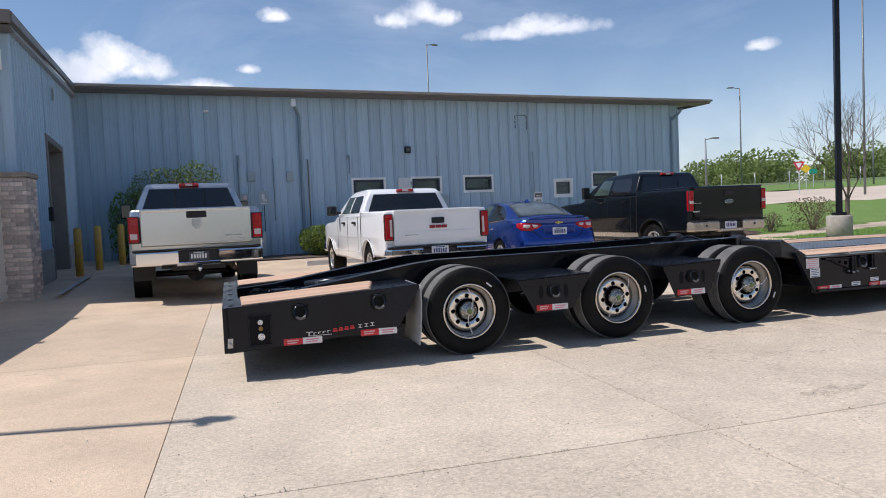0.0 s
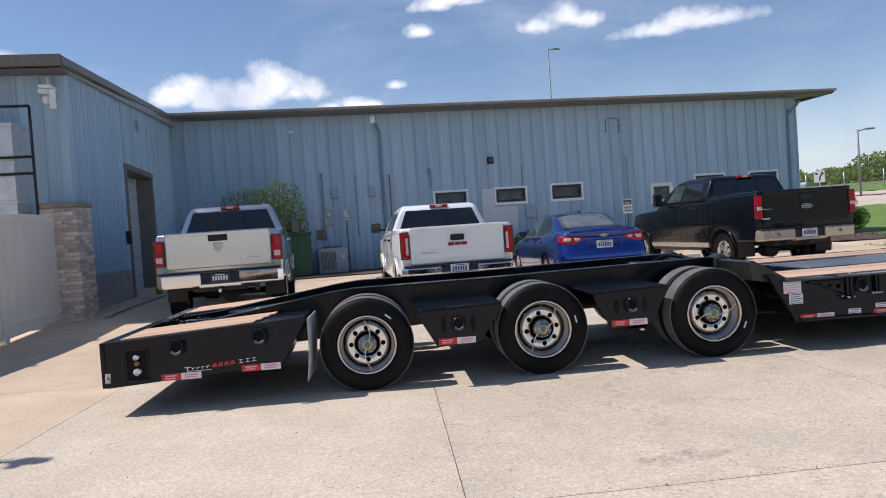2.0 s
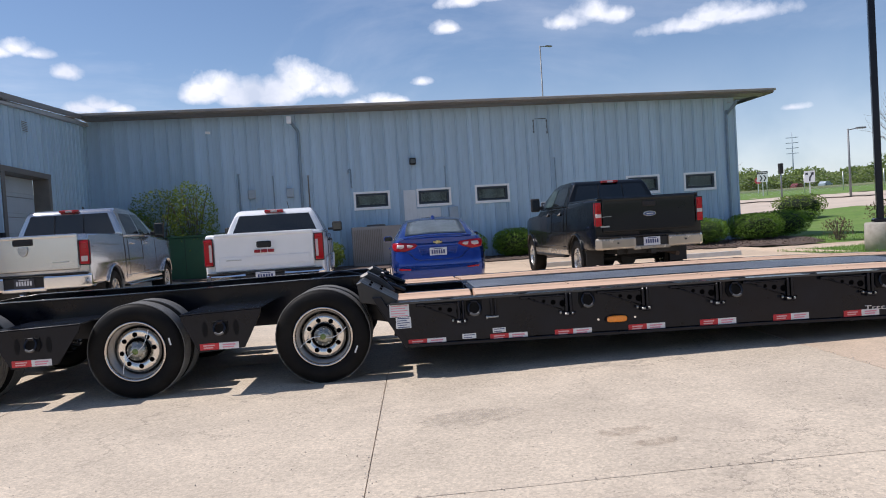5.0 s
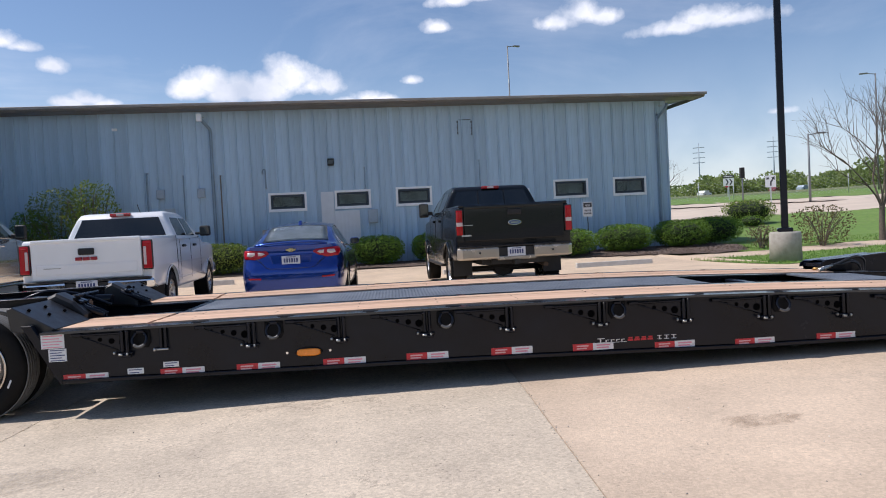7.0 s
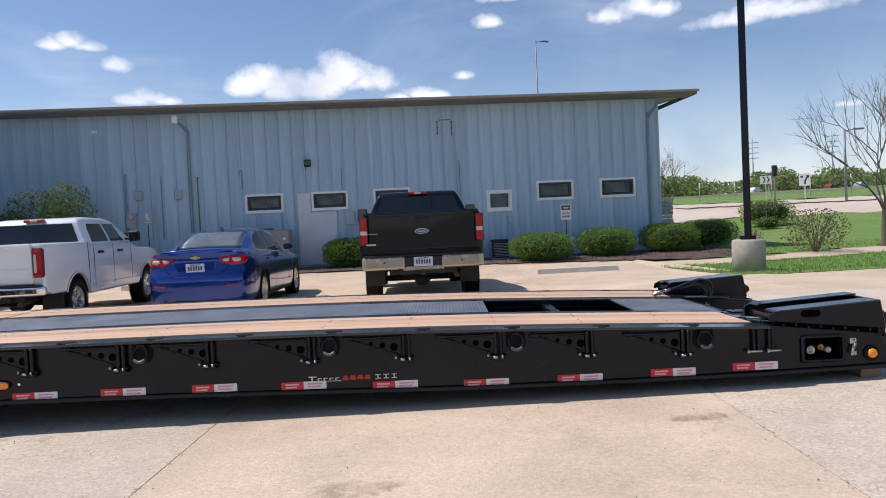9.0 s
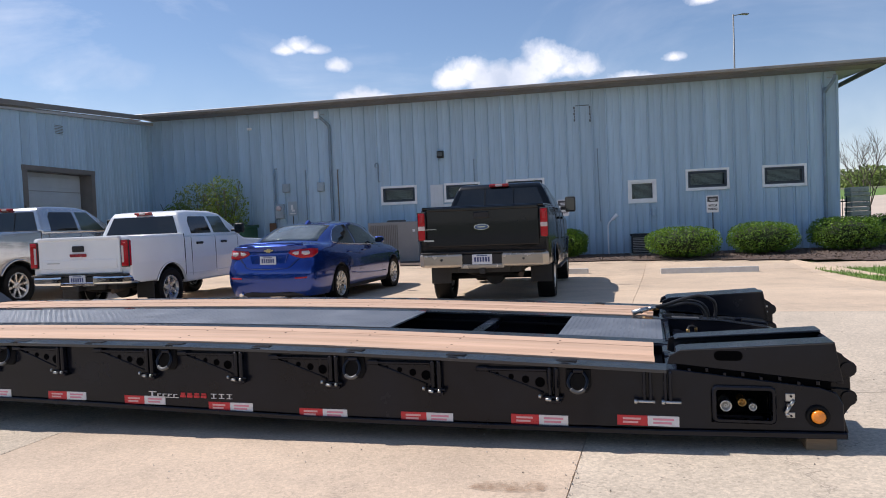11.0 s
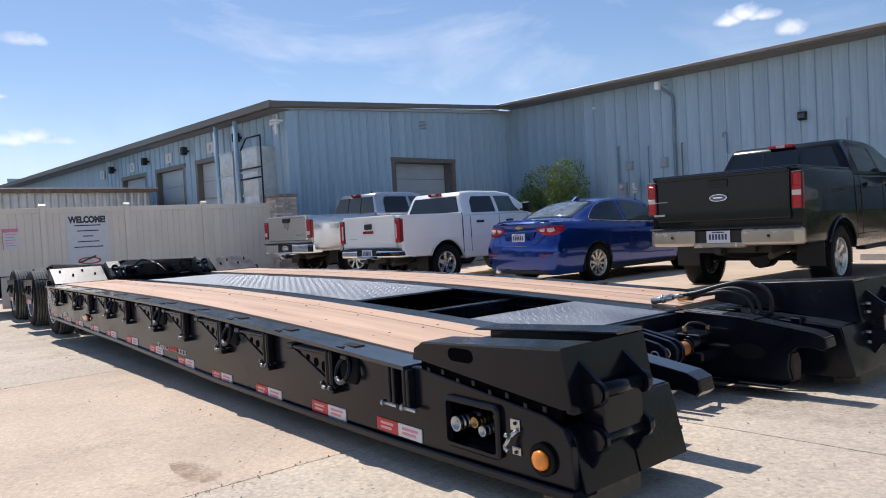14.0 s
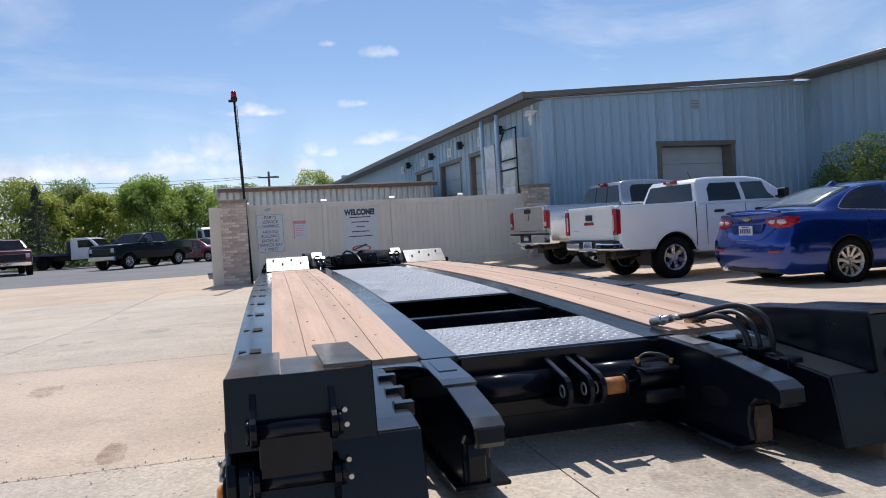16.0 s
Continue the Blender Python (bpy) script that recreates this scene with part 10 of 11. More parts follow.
# louvre vent and door keypad on the end wall
lv = thing("louvre_vent", "square blue louvre vent high on the end wall", "vent")
bm = bmesh.new()
box(bm, WALL_X + 0.002, WALL_X + 0.055, 12.92, 13.30, 4.28, 4.58, 0.006)
part("frame", bm, M_STEEL_BLUE, lv)
for k in range(6):
    bm = bmesh.new()
    box(bm, WALL_X + 0.05, WALL_X + 0.068, 12.95, 13.27, 4.31 + 0.044 * k, 4.325 + 0.044 * k)
    part("slat", bm, M_TRIM, lv)
bm = bmesh.new()
box(bm, WALL_X + 0.03, WALL_X + 0.12, 11.38, 11.52, 1.45, 1.75, 0.01)
tagged(link("door_control", bm, M_PLASTIC), "black door control box beside the roll-up door", "control box")

# ---- distance: east ----
broad_tree(21.5, 14.5, 5.9, 5.0, None, "bare brown ornamental tree on the lawn", 71, bare=True, trunk=0.19, spread=0.9, group="trees on the lawn")
broad_tree(20.2, 27.5, 4.6, 4.0, None, "small bare tree behind the building corner", 72, bare=True, trunk=0.22, spread=0.9, group="trees on the lawn")


def metal_pole(name, label, category, x, y, z0, h, r):
    ob = thing(name, label, category, Matrix.Translation((x, y, z0)))
    bm = bmesh.new()
    rod(bm, (0, 0, -0.3), (0, 0, h), r, 8, r * 0.7)
    part("pole", bm, M_POLE, ob)
    return ob


def street_lamp(x, y, h, turn):
    ob = metal_pole("street_lamp", "grey street lamp with a short arm and flat head", "street lamp", x, y, ground_z(x, y), h, 0.09)
    d = Vector((math.cos(radians(turn)), math.sin(radians(turn)), 0))
    bm = bmesh.new()
    rod(bm, (0, 0, h - 0.1), (d.x * 0.9, d.y * 0.9, h + 0.05), 0.04, 6)
    part("arm", bm, M_POLE, ob)
    bm = bmesh.new()
    box(bm, 0.7, 1.4, -0.15, 0.15, h - 0.02, h + 0.1, 0.03, m=Matrix.Rotation(radians(turn), 4, "Z"))
    part("head", bm, M_POLE, ob)


street_lamp(56.5, 55.0, 11.2, 160)
street_lamp(43.5, 30.4, 15.0, 90)
street_lamp(38.8, 41.1, 5.0, 0)
street_lamp(21.8, 60.5, 17.2, 20)
M_YIELD = surface("red_sign_face", (0.55, 0.04, 0.06), 0.4, vary=0.04)
M_SIGNYELLOW = surface("yellow_sign_face", (0.75, 0.50, 0.02), 0.4, vary=0.04)
M_SIGNGREEN = surface("green_sign_face", (0.01, 0.26, 0.18), 0.4, vary=0.04)
gz = ground_z(44.5, 36.9)
ys = sign_post("yield_sign", "red and white triangular yield sign on a post", 44.5, 36.9, gz, (0.8, 0.7, 2.25), -50, 0.04)
bm = bmesh.new()
prism(bm, [(-0.45, 2.62), (0.45, 2.62), (0.0, 1.84)], "y", -0.006, 0.003)
part("board", bm, M_YIELD, ys)
bm = bmesh.new()
prism(bm, [(-0.24, 2.51), (0.24, 2.51), (0.0, 2.08)], "y", -0.009, -0.004)
part("white_field", bm, M_PAPER, ys)
gz = ground_z(53.5, 44.0)
s = sign_post("warning_sign", "yellow diamond warning sign on a post", 53.5, 44.0, gz, (0.7, 0.7, 1.9), -50, 0.04)
bm = bmesh.new()
prism(bm, [(-0.45, 1.9), (0, 2.35), (0.45, 1.9), (0, 1.45)], "y", -0.006, 0.003)
part("board", bm, M_SIGNYELLOW, s)
s = sign_post("route_sign", "small green route sign on a post", 55.5, 44.9, ground_z(55.5, 44.9), (0.7, 0.4, 1.6), -50, 0.04)
board(s, 0.7, 0.45, 1.6, M_SIGNGREEN)
gz = ground_z(41.8, 56.6)
s = sign_post("chevron_sign", "white sign with two black chevrons below a dark plate", 41.8, 56.6, gz, (0.9, 1.0, 1.95), -35, 0.04)
board(s, 0.95, 0.72, 1.75, M_PAPER)
for d in (-0.28, 0.06):
    bm = bmesh.new()
    prism(bm, [(d, 2.03), (d + 0.13, 2.03), (d + 0.30, 1.75), (d + 0.13, 1.47), (d, 1.47), (d + 0.17, 1.75)], "y", -0.008, -0.004)
    part("chevron", bm, M_BAR, s)
bars(s, [(-0.48, 0.48, 2.15, 2.40)], M_BAR, -0.006, "dark_plate")
bars(s, [(-0.40, 0.40, 2.25, 2.30)], M_PAPER, -0.009)
gz = ground_z(37.5, 43.8)
s = sign_post("lane_sign", "white traffic sign with a bent black arrow", 37.5, 43.8, gz, (0.75, 0.9, 1.7), -35, 0.04)
board(s, 0.75, 0.9, 1.7, M_PAPER)
bm = bmesh.new()
prism(bm, [(-0.05, 1.35), (0.06, 1.35), (0.08, 1.6), (0.22, 1.85), (0.28, 1.78), (0.30, 2.05), (0.06, 1.98), (0.13, 1.92), (-0.03, 1.65)], "y", -0.008, -0.004)
part("arrow", bm, M_BAR, s)
bars(s, [(-0.28, -0.10, 1.85, 2.0)], M_BAR, -0.008)
gz = ground_z(49.5, 69.5)
s = sign_post("stop_sign", "small red and white round no-entry sign", 49.5, 69.5, gz, (0.7, 0.7, 1.5), -35, 0.04)
bm = bmesh.new()
prism(bm, [(0.38 * math.cos(radians(22.5 + 45 * k)), 1.5 + 0.38 * math.sin(radians(22.5 + 45 * k))) for k in range(8)], "y", -0.006, 0.003)
part("board", bm, M_YIELD, s)
bars(s, [(-0.24, 0.24, 1.46, 1.56)], M_PAPER, -0.009)
s = metal_pole("signal_post", "grey post with a dark box at the roundabout", "post", 35.6, 44.5, ground_z(35.6, 44.5), 2.9, 0.07)
bm = bmesh.new()
box(bm, -0.16, 0.16, -0.12, 0.12, 2.1, 2.9, 0.02)
part("box", bm, M_PLASTIC, s)
for x, y in ((60, 42),):
    metal_pole("utility_post", "plain grey roadside post", "post", x, y, ground_z(x, y), 5.5, 0.08)
# lattice power masts far off
for x, y, h in ((150.8, 256.4, 22), (173.7, 242.2, 22)):
    ms = thing("power_mast", "thin far power mast with cross arms", "power mast", Matrix.Translation((x, y, ground_z(x, y))), "power masts")
    bm = bmesh.new()
    rod(bm, (0, 0, 0), (0, 0, h), 0.35, 6, 0.15)
    part("mast", bm, M_GREY, ms)
    for k in range(4):
        bm = bmesh.new()
        box(bm, -2.2, 2.2, -0.12, 0.12, h - 2 - 2.0 * k, h - 1.75 - 2.0 * k, m=Matrix.Rotation(radians(-30), 4, "Z"))
        part("arm", bm, M_GREY, ms)
# chain-link fence along the far verge
lf = thing("chain_link_fence", "grey chain-link fence along the far road edge", "fence")
bm = bmesh.new()
for k in range(26):
    x, y = 38 + 2.6 * k, 62 - 1.95 * k
    p0 = (x, y, ground_z(x, y))
    rod(bm, p0, (x, y, p0[2] + 1.8), 0.04, 5)
tagged(part("posts", bm, M_GALV, lf), kind="stuff")
verts, faces = [], []
for k in range(25 * 5):
    x, y = 38 + 0.52 * k, 62 - 0.39 * k
    for zz in range(6):
        z = ground_z(x, y) + 0.3 * zz
        i = len(verts)
        verts += [(x, y, z), (x + 0.02, y, z), (x + 0.54, y - 0.39, z + 0.30), (x + 0.52, y - 0.39, z + 0.30), (x, y, z + 0.30), (x + 0.02, y, z + 0.30), (x + 0.54, y - 0.39, z), (x + 0.52, y - 0.39, z)]
        faces += [(i, i + 1, i + 2, i + 3), (i + 4, i + 5, i + 6, i + 7)]
me = bpy.data.meshes.new("mesh_wire")
me.from_pydata(verts, [], faces)
stuff_mesh(me, M_GALV, lf, "mesh_wire")
# iron fence with a stone pier behind the building corner
ir = thing("iron_fence", "black iron fence running to a stone pier", "fence")
for k in range(12):
    bm = bmesh.new()
    x, y = 16.6 + 0.14 * k, 23.9
    rod(bm, (x, y, ground_z(x, y) - 0.05), (x, y, ground_z(x, y) + 1.55), 0.014, 6)
    part("bar", bm, M_PLASTIC, ir)
bm = bmesh.new()
z = ground_z(17, 23.9)
for q in (0.2, 1.35):
    box(bm, 16.5, 18.2, 23.88, 23.92, z + q, z + q + 0.04)
part("rail", bm, M_PLASTIC, ir)
st = thing("stone_pier", "pale rough stone pier at the iron fence", "pier", Matrix.Translation((18.5, 23.9, ground_z(18.5, 23.9))))
rng = random.Random(9)
z = 0.0
M_STONE = surface("pale_limestone", (0.46, 0.43, 0.38), 0.9, vary=0.2, grain=8.0, random_amount=0.2, bump=0.5)
while z < 1.75:
    hh = rng.uniform(0.14, 0.22)
    bm = bmesh.new()
    box(bm, -0.32 + rng.uniform(-0.03, 0.02), 0.32 + rng.uniform(-0.02, 0.03), -0.32, 0.32, z, z + hh - 0.012, 0.025)
    part("stone", bm, M_STONE, st)
    z += hh

# woods along the far eastern edge: trunks and clumped leaves
rng = random.Random(21)
cs = []
bm = bmesh.new()
for k in range(120):
    a = radians(14 + 66 * rng.random())
    d = rng.uniform(215, 265)
    x, y = 5 + d * math.sin(a), -5.6 + d * math.cos(a)
    z = ground_z(x, y)
    far = 1.0 if a > radians(40) else 0.62
    h, w = rng.uniform(6.5, 12.0) * far, rng.uniform(9.0, 15.0)
    rod(bm, (x, y, z - 0.5), (x, y, z + h * 0.7), 0.3, 5, 0.1)
    for j in range(560):
        p = Vector((rng.gauss(0, 0.27), rng.gauss(0, 0.27), rng.uniform(0.02, 1.0)))
        cs.append(Vector((x + p.x * w, y + p.y * w, z + h * p.z * (1 - 0.35 * min(1, (p.x ** 2 + p.y ** 2) * 4)))))
woods = tagged(link("woods", bm, M_BARK), "green spring woods along the far road", "woods", kind="stuff")
stuff_mesh(leaves(cs, 0.62, rng), M_WOODS, woods, "foliage")

# ---- distance: west ----
rng = random.Random(44)
WEST = [(-41, -17.0, 6.8, 4.8, M_OAK), (-44, -13.0, 6.6, 5.0, M_OAK2), (-45, -8.4, 5.4, 4.5, M_OAK2), (-44, -4.9, 6.6, 5.2, M_OAK), (-47, -2.0, 6.2, 4.6, M_OAK),
        (-52, 0.6, 6.2, 5.0, M_OAK), (-48, -20.5, 7.2, 5.5, M_OAK), (-58, 9.2, 8.0, 5.0, M_OAK2), (-50, -11.0, 7.0, 5.0, M_WOODS), (-53, -6.0, 6.8, 5.5, M_WOODS),
        (-50, -26.0, 7.0, 6.0, M_OAK), (-47, -32.0, 7.4, 6.0, M_OAK2), (-56, 3.0, 6.6, 5.0, M_WOODS), (-40, -39, 7.4, 6.0, M_OAK)]
for k, (x, y, h, w, m_) in enumerate(WEST):
    broad_tree(x, y, h * 0.94, w, m_, "leafy spring tree with uneven light green crown behind the yard", 100 + k, n=15000, size=0.10, group="trees behind the yard")
spruce(-40.5, -11.4, 5.6, 4.0, 61)
# low brush that closes the gaps under the trees
cs = []
for k in range(190):
    x, y = rng.uniform(-57, -46), rng.uniform(-45, 12)
    for j in range(200):
        cs.append(Vector((x + rng.gauss(0, 1.2), y + rng.gauss(0, 1.4), min(3.4, abs(rng.gauss(0, 1.9))))))
me = leaves(cs, 0.16, rng)
me.materials.append(M_WOODS)
tagged(new("hedgerow", me), "dense green brush behind the parked trucks", "brush", kind="stuff")
# wires and a utility pole
up = thing("utility_pole", "brown utility pole with a cross arm and wires", "utility pole", Matrix.Translation((-67.9, 6.0, 0)))
bm = bmesh.new()
rod(bm, (0, 0, 0), (0, 0, 8.6), 0.16, 8, 0.12)
part("pole", bm, M_BARK, up)
bm = bmesh.new()
box(bm, -0.08, 0.08, -1.1, 1.1, 7.9, 8.05)
part("cross_arm", bm, M_BARK, up)
for k in range(2):
    bm = bmesh.new()
    hose(bm, [(0, -0.9 + 1.8 * k, 8.1), (0.5, -12, 7.8 - 0.4 * k), (0.5, -26, 8.0 - 0.4 * k), (0, -45, 9.0)], 0.025, 4, 4)
    part("wire", bm, M_PLASTIC, up)


def heading(x, y, a):
    return Matrix.Translation((x, y, 0.0)) @ Matrix.Rotation(radians(a), 4, "Z")


FAR = dict(hw=1.0, L=5.9, zb=0.50, zbed=1.40, zroof=1.92, zbelt=1.36, yr=1.30, yf=5.0, R=0.40, ra=0.49, yc0=1.95, yw=4.35, yb=3.1, zh=1.32, paint=M_CARBLACK, cab_belt=0.93, cab_roof=0.70,
           handle=M_PLASTIC, lip=0.015, lip_mat=M_CARBLACK, gate0=0.9, gate_band=0.3, cap=M_CARBLACK, hand=(0.12, 0.12), lamp=(0.95, 1.35), clear=(0.1, 0.9, 0.3, 0.5), bump=(0.6, 0.82),
           bumper_mat=M_CHROME, bumper_label="chrome bumper", mirror_mat=M_PLASTIC, rim_r=0.26, spokes=8, wheel_label="black tyre on a bright rim")
pickup("pickup_truck", "black wrecker pickup with chrome grille across the yard", heading(-33.2, -2.5, -129), {**FAR, "big_mirror": True})
pickup("pickup_truck", "maroon pickup facing the lot across the yard", heading(-34.6, -12.2, -72), {**FAR, "paint": M_CARMAROON, "lip_mat": M_CARMAROON, "cap": M_CARMAROON})
pickup("pickup_truck", "green pickup behind the black one across the yard", heading(-43.2, -7.0, -66), {**FAR, "paint": M_CARGREEN, "lip_mat": M_CARGREEN, "cap": M_CARGREEN, "zroof": 1.78})
saloon("saloon_car", "maroon saloon parked across the yard", heading(-36.6, -2.9, -46), M_CARMAROON)
# tow truck with a flat bed, standing side on
tow = thing("tow_truck", "white tow truck with a navy flat bed across the yard", "truck", heading(-38.8, -10.9, -18))
bm = bmesh.new()
box(bm, -1.1, 1.1, -0.6, 2.1, 0.86, 1.0, 0.02)
part("bed", bm, M_CARNAVY, tow)
bm = bmesh.new()
box(bm, -1.05, 1.05, 2.1, 2.18, 0.9, 1.75, 0.02)
part("headboard", bm, M_CARNAVY, tow)
bm = bmesh.new()
prism(bm, [(2.25, 0.55), (5.2, 0.55), (5.25, 1.05), (5.1, 1.22), (4.05, 1.30), (3.55, 1.82), (3.3, 1.9), (2.35, 1.88), (2.25, 1.7)], "x", -0.92, 0.92, 0.07, 2)
part("cab", bm, M_CARWHITE, tow)
bm = bmesh.new()
prism(bm, [(4.06, 1.31), (4.09, 1.32), (3.6, 1.80), (3.57, 1.79)], "x", -0.78, 0.78)
part("windscreen", bm, M_GLASS_CAR, tow)
for s in (-1, 1):
    bm = bmesh.new()
    prism(bm, [(2.75, 1.3), (3.85, 1.3), (3.45, 1.76), (2.75, 1.76)], "x", s * 0.925 - 0.012, s * 0.925 + 0.012)
    part("side_window", bm, M_GLASS_CAR, tow)
    for y in (0.5, 4.45):
        bm = bmesh.new()
        lathe(bm, [(-0.12, 0.26), (-0.12, 0.38), (-0.09, 0.41), (0.09, 0.41), (0.12, 0.38), (0.12, 0.26), (0.07, 0.24), (0.07, 0.001)], 20, "x", (s * 0.86, y, 0.41))
        part("wheel", bm, M_RUBBER, tow)
bm = bmesh.new()
box(bm, -0.42, 0.42, -0.4, 4.9, 0.5, 0.84, 0.03)
part("chassis", bm, M_PLASTIC, tow)
tk = thing("truck_tractor", "white conventional truck tractor far across the yard", "truck", heading(-43.0, -0.8, -70))
bm = bmesh.new()
prism(bm, [(-0.1, 0.75), (1.45, 0.75), (1.45, 1.5), (1.1, 2.15), (0.9, 2.25), (-0.1, 2.25)], "x", -0.9, 0.9, 0.08, 2)
part("cab", bm, M_CARWHITE, tk)
bm = bmesh.new()
prism(bm, [(1.40, 0.7), (3.1, 0.7), (3.14, 1.2), (3.0, 1.34), (1.40, 1.5)], "x", -0.62, 0.62, 0.07, 2)
part("bonnet", bm, M_CARWHITE, tk)
bm = bmesh.new()
prism(bm, [(1.44, 1.55), (1.47, 1.55), (1.17, 2.1), (1.14, 2.1)], "x", -0.78, 0.78)
part("windscreen", bm, M_GLASS_CAR, tk)
bm = bmesh.new()
box(bm, -0.42, 0.42, 3.11, 3.17, 0.62, 1.2, 0.03)
part("grille", bm, M_CHROME, tk)
bm = bmesh.new()
box(bm, -0.9, 0.9, 3.08, 3.24, 0.34, 0.58, 0.04)
part("bumper", bm, M_CHROME, tk)
bm = bmesh.new()
box(bm, -0.4, 0.4, -3.2, 1.4, 0.45, 0.7, 0.03)
part("chassis", bm, M_PLASTIC, tk)
for s in (-1, 1):
    bm = bmesh.new()
    prism(bm, [(1.75, 0.6), (1.95, 0.98), (2.9, 1.02), (3.12, 0.85), (3.12, 0.6), (2.85, 0.6), (2.7, 0.86), (2.2, 0.86), (2.05, 0.6)], "x", s * 0.76 - 0.16, s * 0.76 + 0.16, 0.03)
    part("mudguard", bm, M_CARWHITE, tk)
    bm = bmesh.new()
    box(bm, s * 0.905 - 0.012, s * 0.905 + 0.012, 0.3, 1.1, 1.5, 2.05, 0.01)
    part("side_window", bm, M_GLASS_CAR, tk)
    bm = bmesh.new()
    box(bm, s * 1.12 - 0.09, s * 1.12 + 0.09, 1.38, 1.46, 1.5, 2.0, 0.03)
    rod(bm, (s * 0.88, 1.36, 1.75), (s * 1.12, 1.42, 1.75), 0.015, 6)
    part("mirror", bm, M_PLASTIC, tk)
    for y in (2.45, -2.4):
        bm = bmesh.new()
        rod(bm, (s * 0.62, y, 0.4), (s * 0.9, y, 0.4), 0.4, 20)
        part("wheel", bm, M_RUBBER, tk)
# cars passing far behind the roundabout
for x, y, a, m_ in ((119.0, 162.0, -60, M_CARMAROON), (124.0, 158.0, -60, M_GREY), (97.0, 158.5, -55, M_CARWHITE)):
    fc = thing("far_vehicle", "small vehicle standing far beyond the roundabout", "car", Matrix.Translation((x, y, ground_z(x, y))) @ Matrix.Rotation(radians(a), 4, "Z"), "far vehicles")
    bm = bmesh.new()
    prism(bm, [(-2.3, 0.35), (2.3, 0.35), (2.3, 0.9), (1.3, 1.0), (0.7, 1.5), (-1.2, 1.5), (-1.7, 1.0), (-2.3, 0.95)], "x", -0.85, 0.85, 0.06, 2)
    part("body", bm, m_, fc)
    for q in (-1.4, 1.4):
        for s in (-1, 1):
            bm = bmesh.new()
            rod(bm, (s * 0.66, q, 0.33), (s * 0.88, q, 0.33), 0.33, 14)
            part("wheel", bm, M_RUBBER, fc)

# ---- stains and grit on the slabs ----
def stain(x, y, rx, ry, colour, strength, seed):
    """A flat, ragged mark, thin as a film on the concrete."""
    mat = surface("ground_stain", colour, 0.85, vary=0.3, grain=30.0)
    nt = mat.node_tree
    N, L = nt.nodes.new, nt.links.new
    co, ns, mr = N("ShaderNodeTexCoord"), N("ShaderNodeTexNoise"), N("ShaderNodeMapRange")
    ns.inputs["Scale"].default_value, ns.inputs["Detail"].default_value, ns.inputs["Roughness"].default_value = 14.0, 6.0, 0.75
    L(co.outputs["Object"], ns.inputs["Vector"])
    mr.inputs[1].default_value, mr.inputs[2].default_value, mr.inputs[3].default_value, mr.inputs[4].default_value = 0.38, 0.62, 0.0, strength
    L(ns.outputs["Fac"], mr.inputs[0])
    L(mr.outputs[0], nt.nodes["Principled BSDF"].inputs["Alpha"])
    rng = random.Random(seed)
    bm = bmesh.new()
    n = 40
    mid = bm.verts.new((x, y, ground_z(x, y) + 0.0085))
    ring = []
    for k in range(n):
        a = 2 * math.pi * k / n
        q = 1 + 0.35 * noise.noise((math.cos(a) * 1.6, math.sin(a) * 1.6, seed)) + rng.uniform(-0.12, 0.12)
        px, py = x + rx * q * math.cos(a), y + ry * q * math.sin(a)
        ring.append(bm.verts.new((px, py, ground_z(px, py) + 0.0085)))
    for k in range(n):
        bm.faces.new((mid, ring[k], ring[(k + 1) % n]))
    tagged(link("ground_stain", bm, mat), "old dark stain soaked into the concrete lot", "stain", kind="structure")


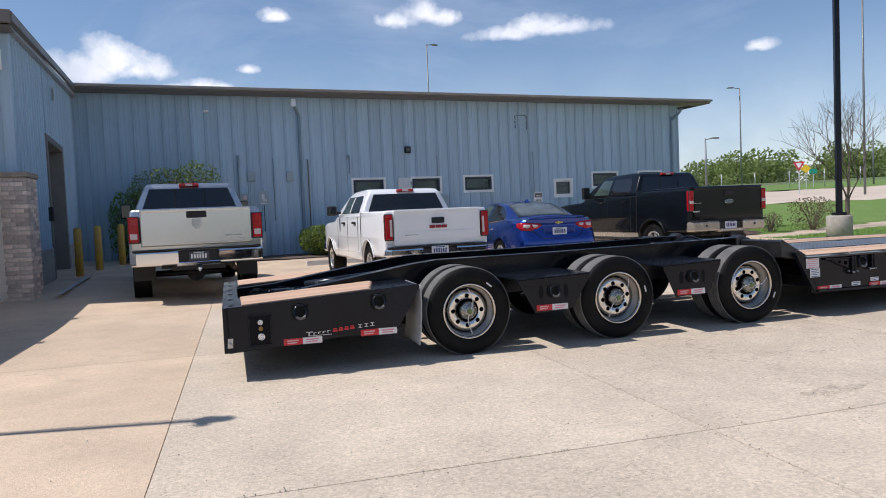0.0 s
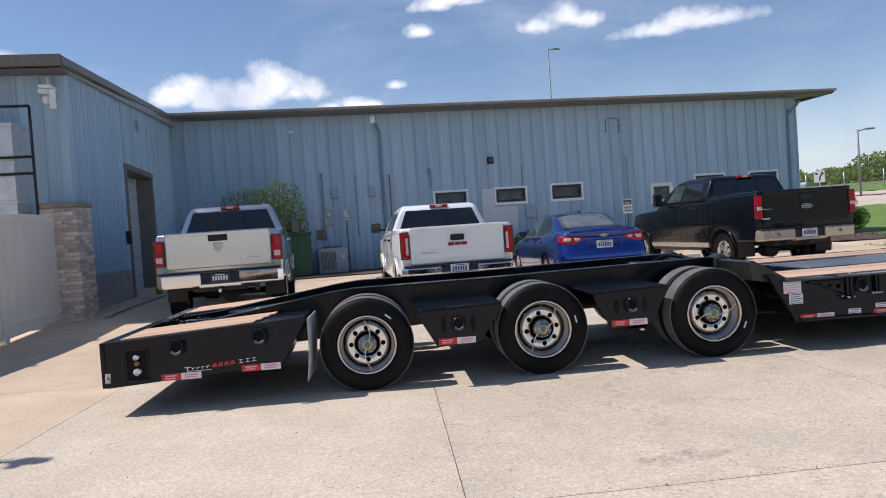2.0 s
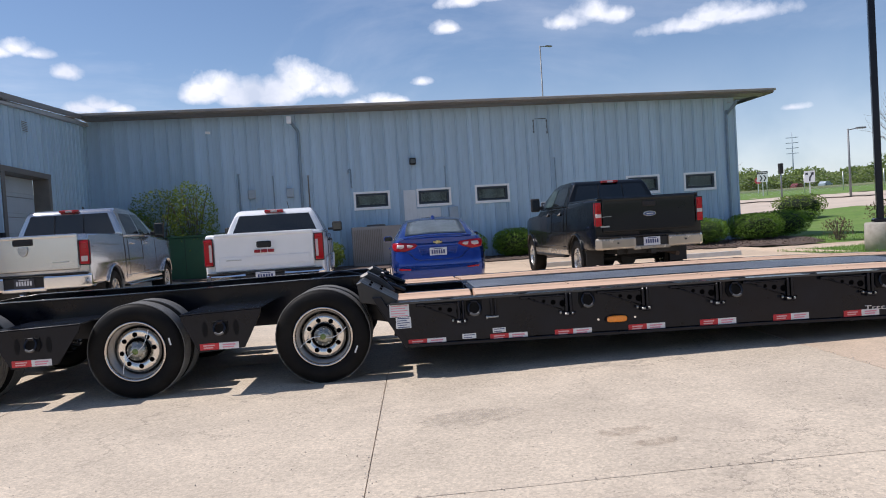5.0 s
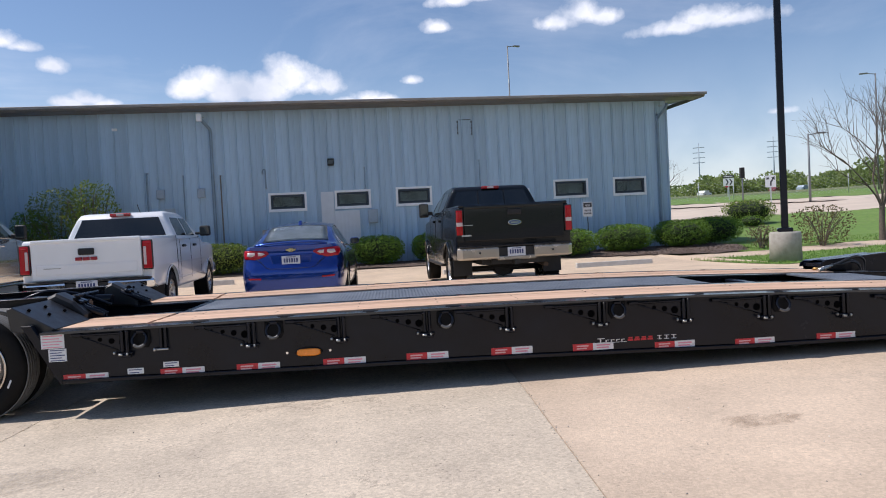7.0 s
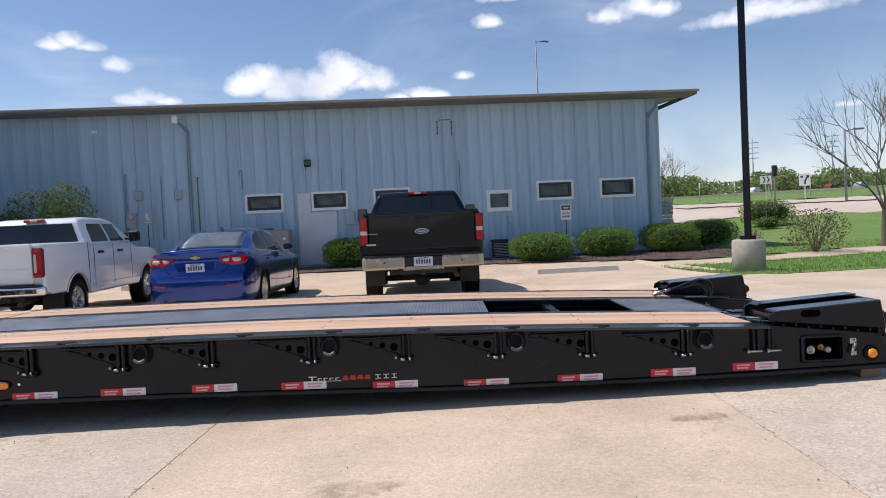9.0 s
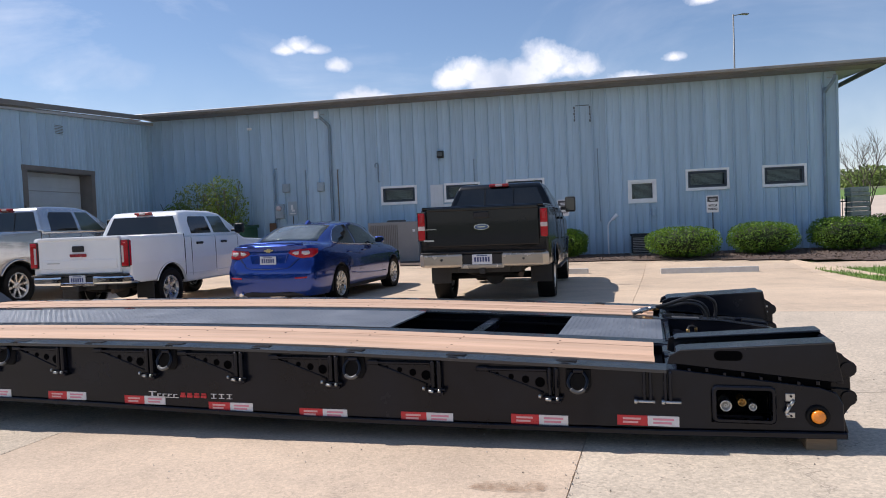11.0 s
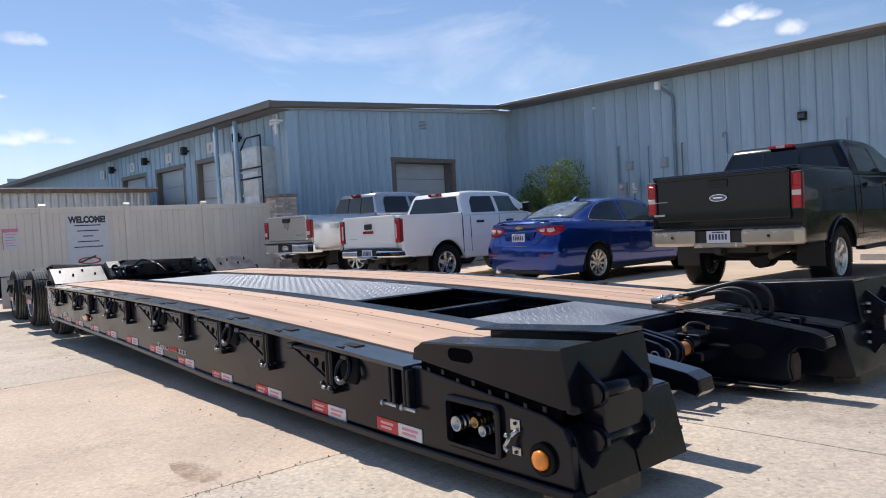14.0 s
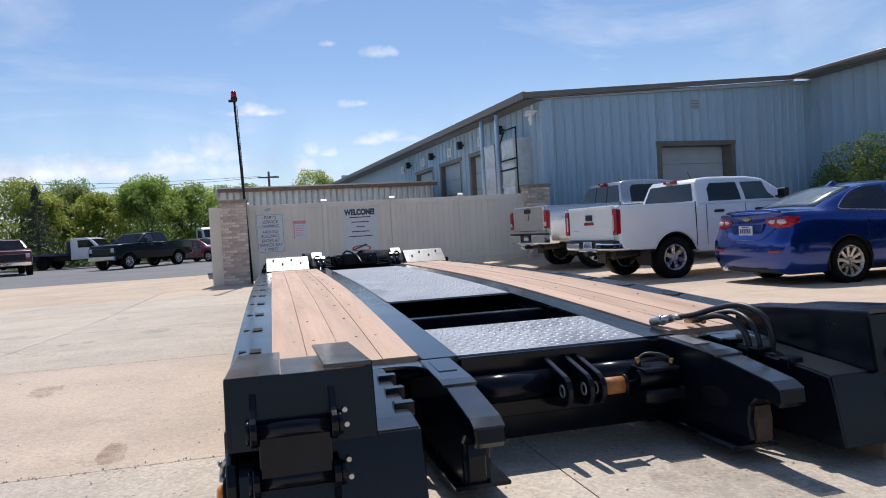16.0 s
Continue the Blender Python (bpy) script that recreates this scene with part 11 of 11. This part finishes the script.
stain(8.2, -1.57, 0.18, 0.065, (0.27, 0.16, 0.09), 0.5, 1)
stain(6.2, -2.22, 0.22, 0.10, (0.20, 0.13, 0.08), 0.3, 2)
stain(3.17, -2.62, 0.13, 0.05, (0.20, 0.13, 0.08), 0.3, 3)
stain(-0.06, -2.36, 0.24, 0.09, (0.22, 0.20, 0.18), 0.28, 4)
stain(2.35, -1.75, 0.35, 0.16, (0.27, 0.24, 0.20), 0.22, 5)
stain(9.9, 0.5, 0.4, 0.2, (0.24, 0.20, 0.16), 0.22, 6)
stain(3.09, -2.39, 0.17, 0.06, (0.20, 0.13, 0.08), 0.3, 8)

rng = random.Random(77)
verts, faces = [], []
for k in range(3600):
    kind = rng.random()
    if kind < 0.28:
        u, v = rng.choice((-0.99, 1.93, 5.28, 8.53)) + rng.gauss(0, 0.018), rng.uniform(-6.4, 0.0)
    elif kind < 0.42:
        u, v = rng.uniform(-6, 12), -2.46 + rng.gauss(0, 0.02)
    else:
        u, v = rng.uniform(-6, 12.5), rng.uniform(-4.5, 5.0)
    p = SLAB @ Vector((u, v, 0))
    z, s = ground_z(p.x, p.y) + 0.004, rng.uniform(0.002, 0.0065)
    i = len(verts)
    a = rng.uniform(0, 6.28)
    for d in (0, 2.1, 4.2):
        verts.append((p.x + s * math.cos(a + d), p.y + s * math.sin(a + d), z))
    verts.append((p.x, p.y, z + s * rng.uniform(0.6, 1.3)))
    faces += [(i, i + 1, i + 3), (i + 1, i + 2, i + 3), (i + 2, i, i + 3)]
me = bpy.data.meshes.new("grit")
me.from_pydata(verts, [], faces)
gm = bpy.data.materials.new("loose_grit")
gm.use_nodes = True
gn = gm.node_tree
geo, ramp = gn.nodes.new("ShaderNodeNewGeometry"), gn.nodes.new("ShaderNodeMix")
ramp.data_type = "RGBA"
ramp.inputs[6].default_value, ramp.inputs[7].default_value = (0.20, 0.17, 0.14, 1), (0.62, 0.56, 0.48, 1)
gn.links.new(geo.outputs["Random Per Island"], ramp.inputs[0])
gn.links.new(ramp.outputs[2], gn.nodes["Principled BSDF"].inputs["Base Color"])
me.materials.append(gm)
tagged(new("grit", me), "loose grit and crumbs along the slab joints", "grit", kind="stuff")
build_slabs(pavement)
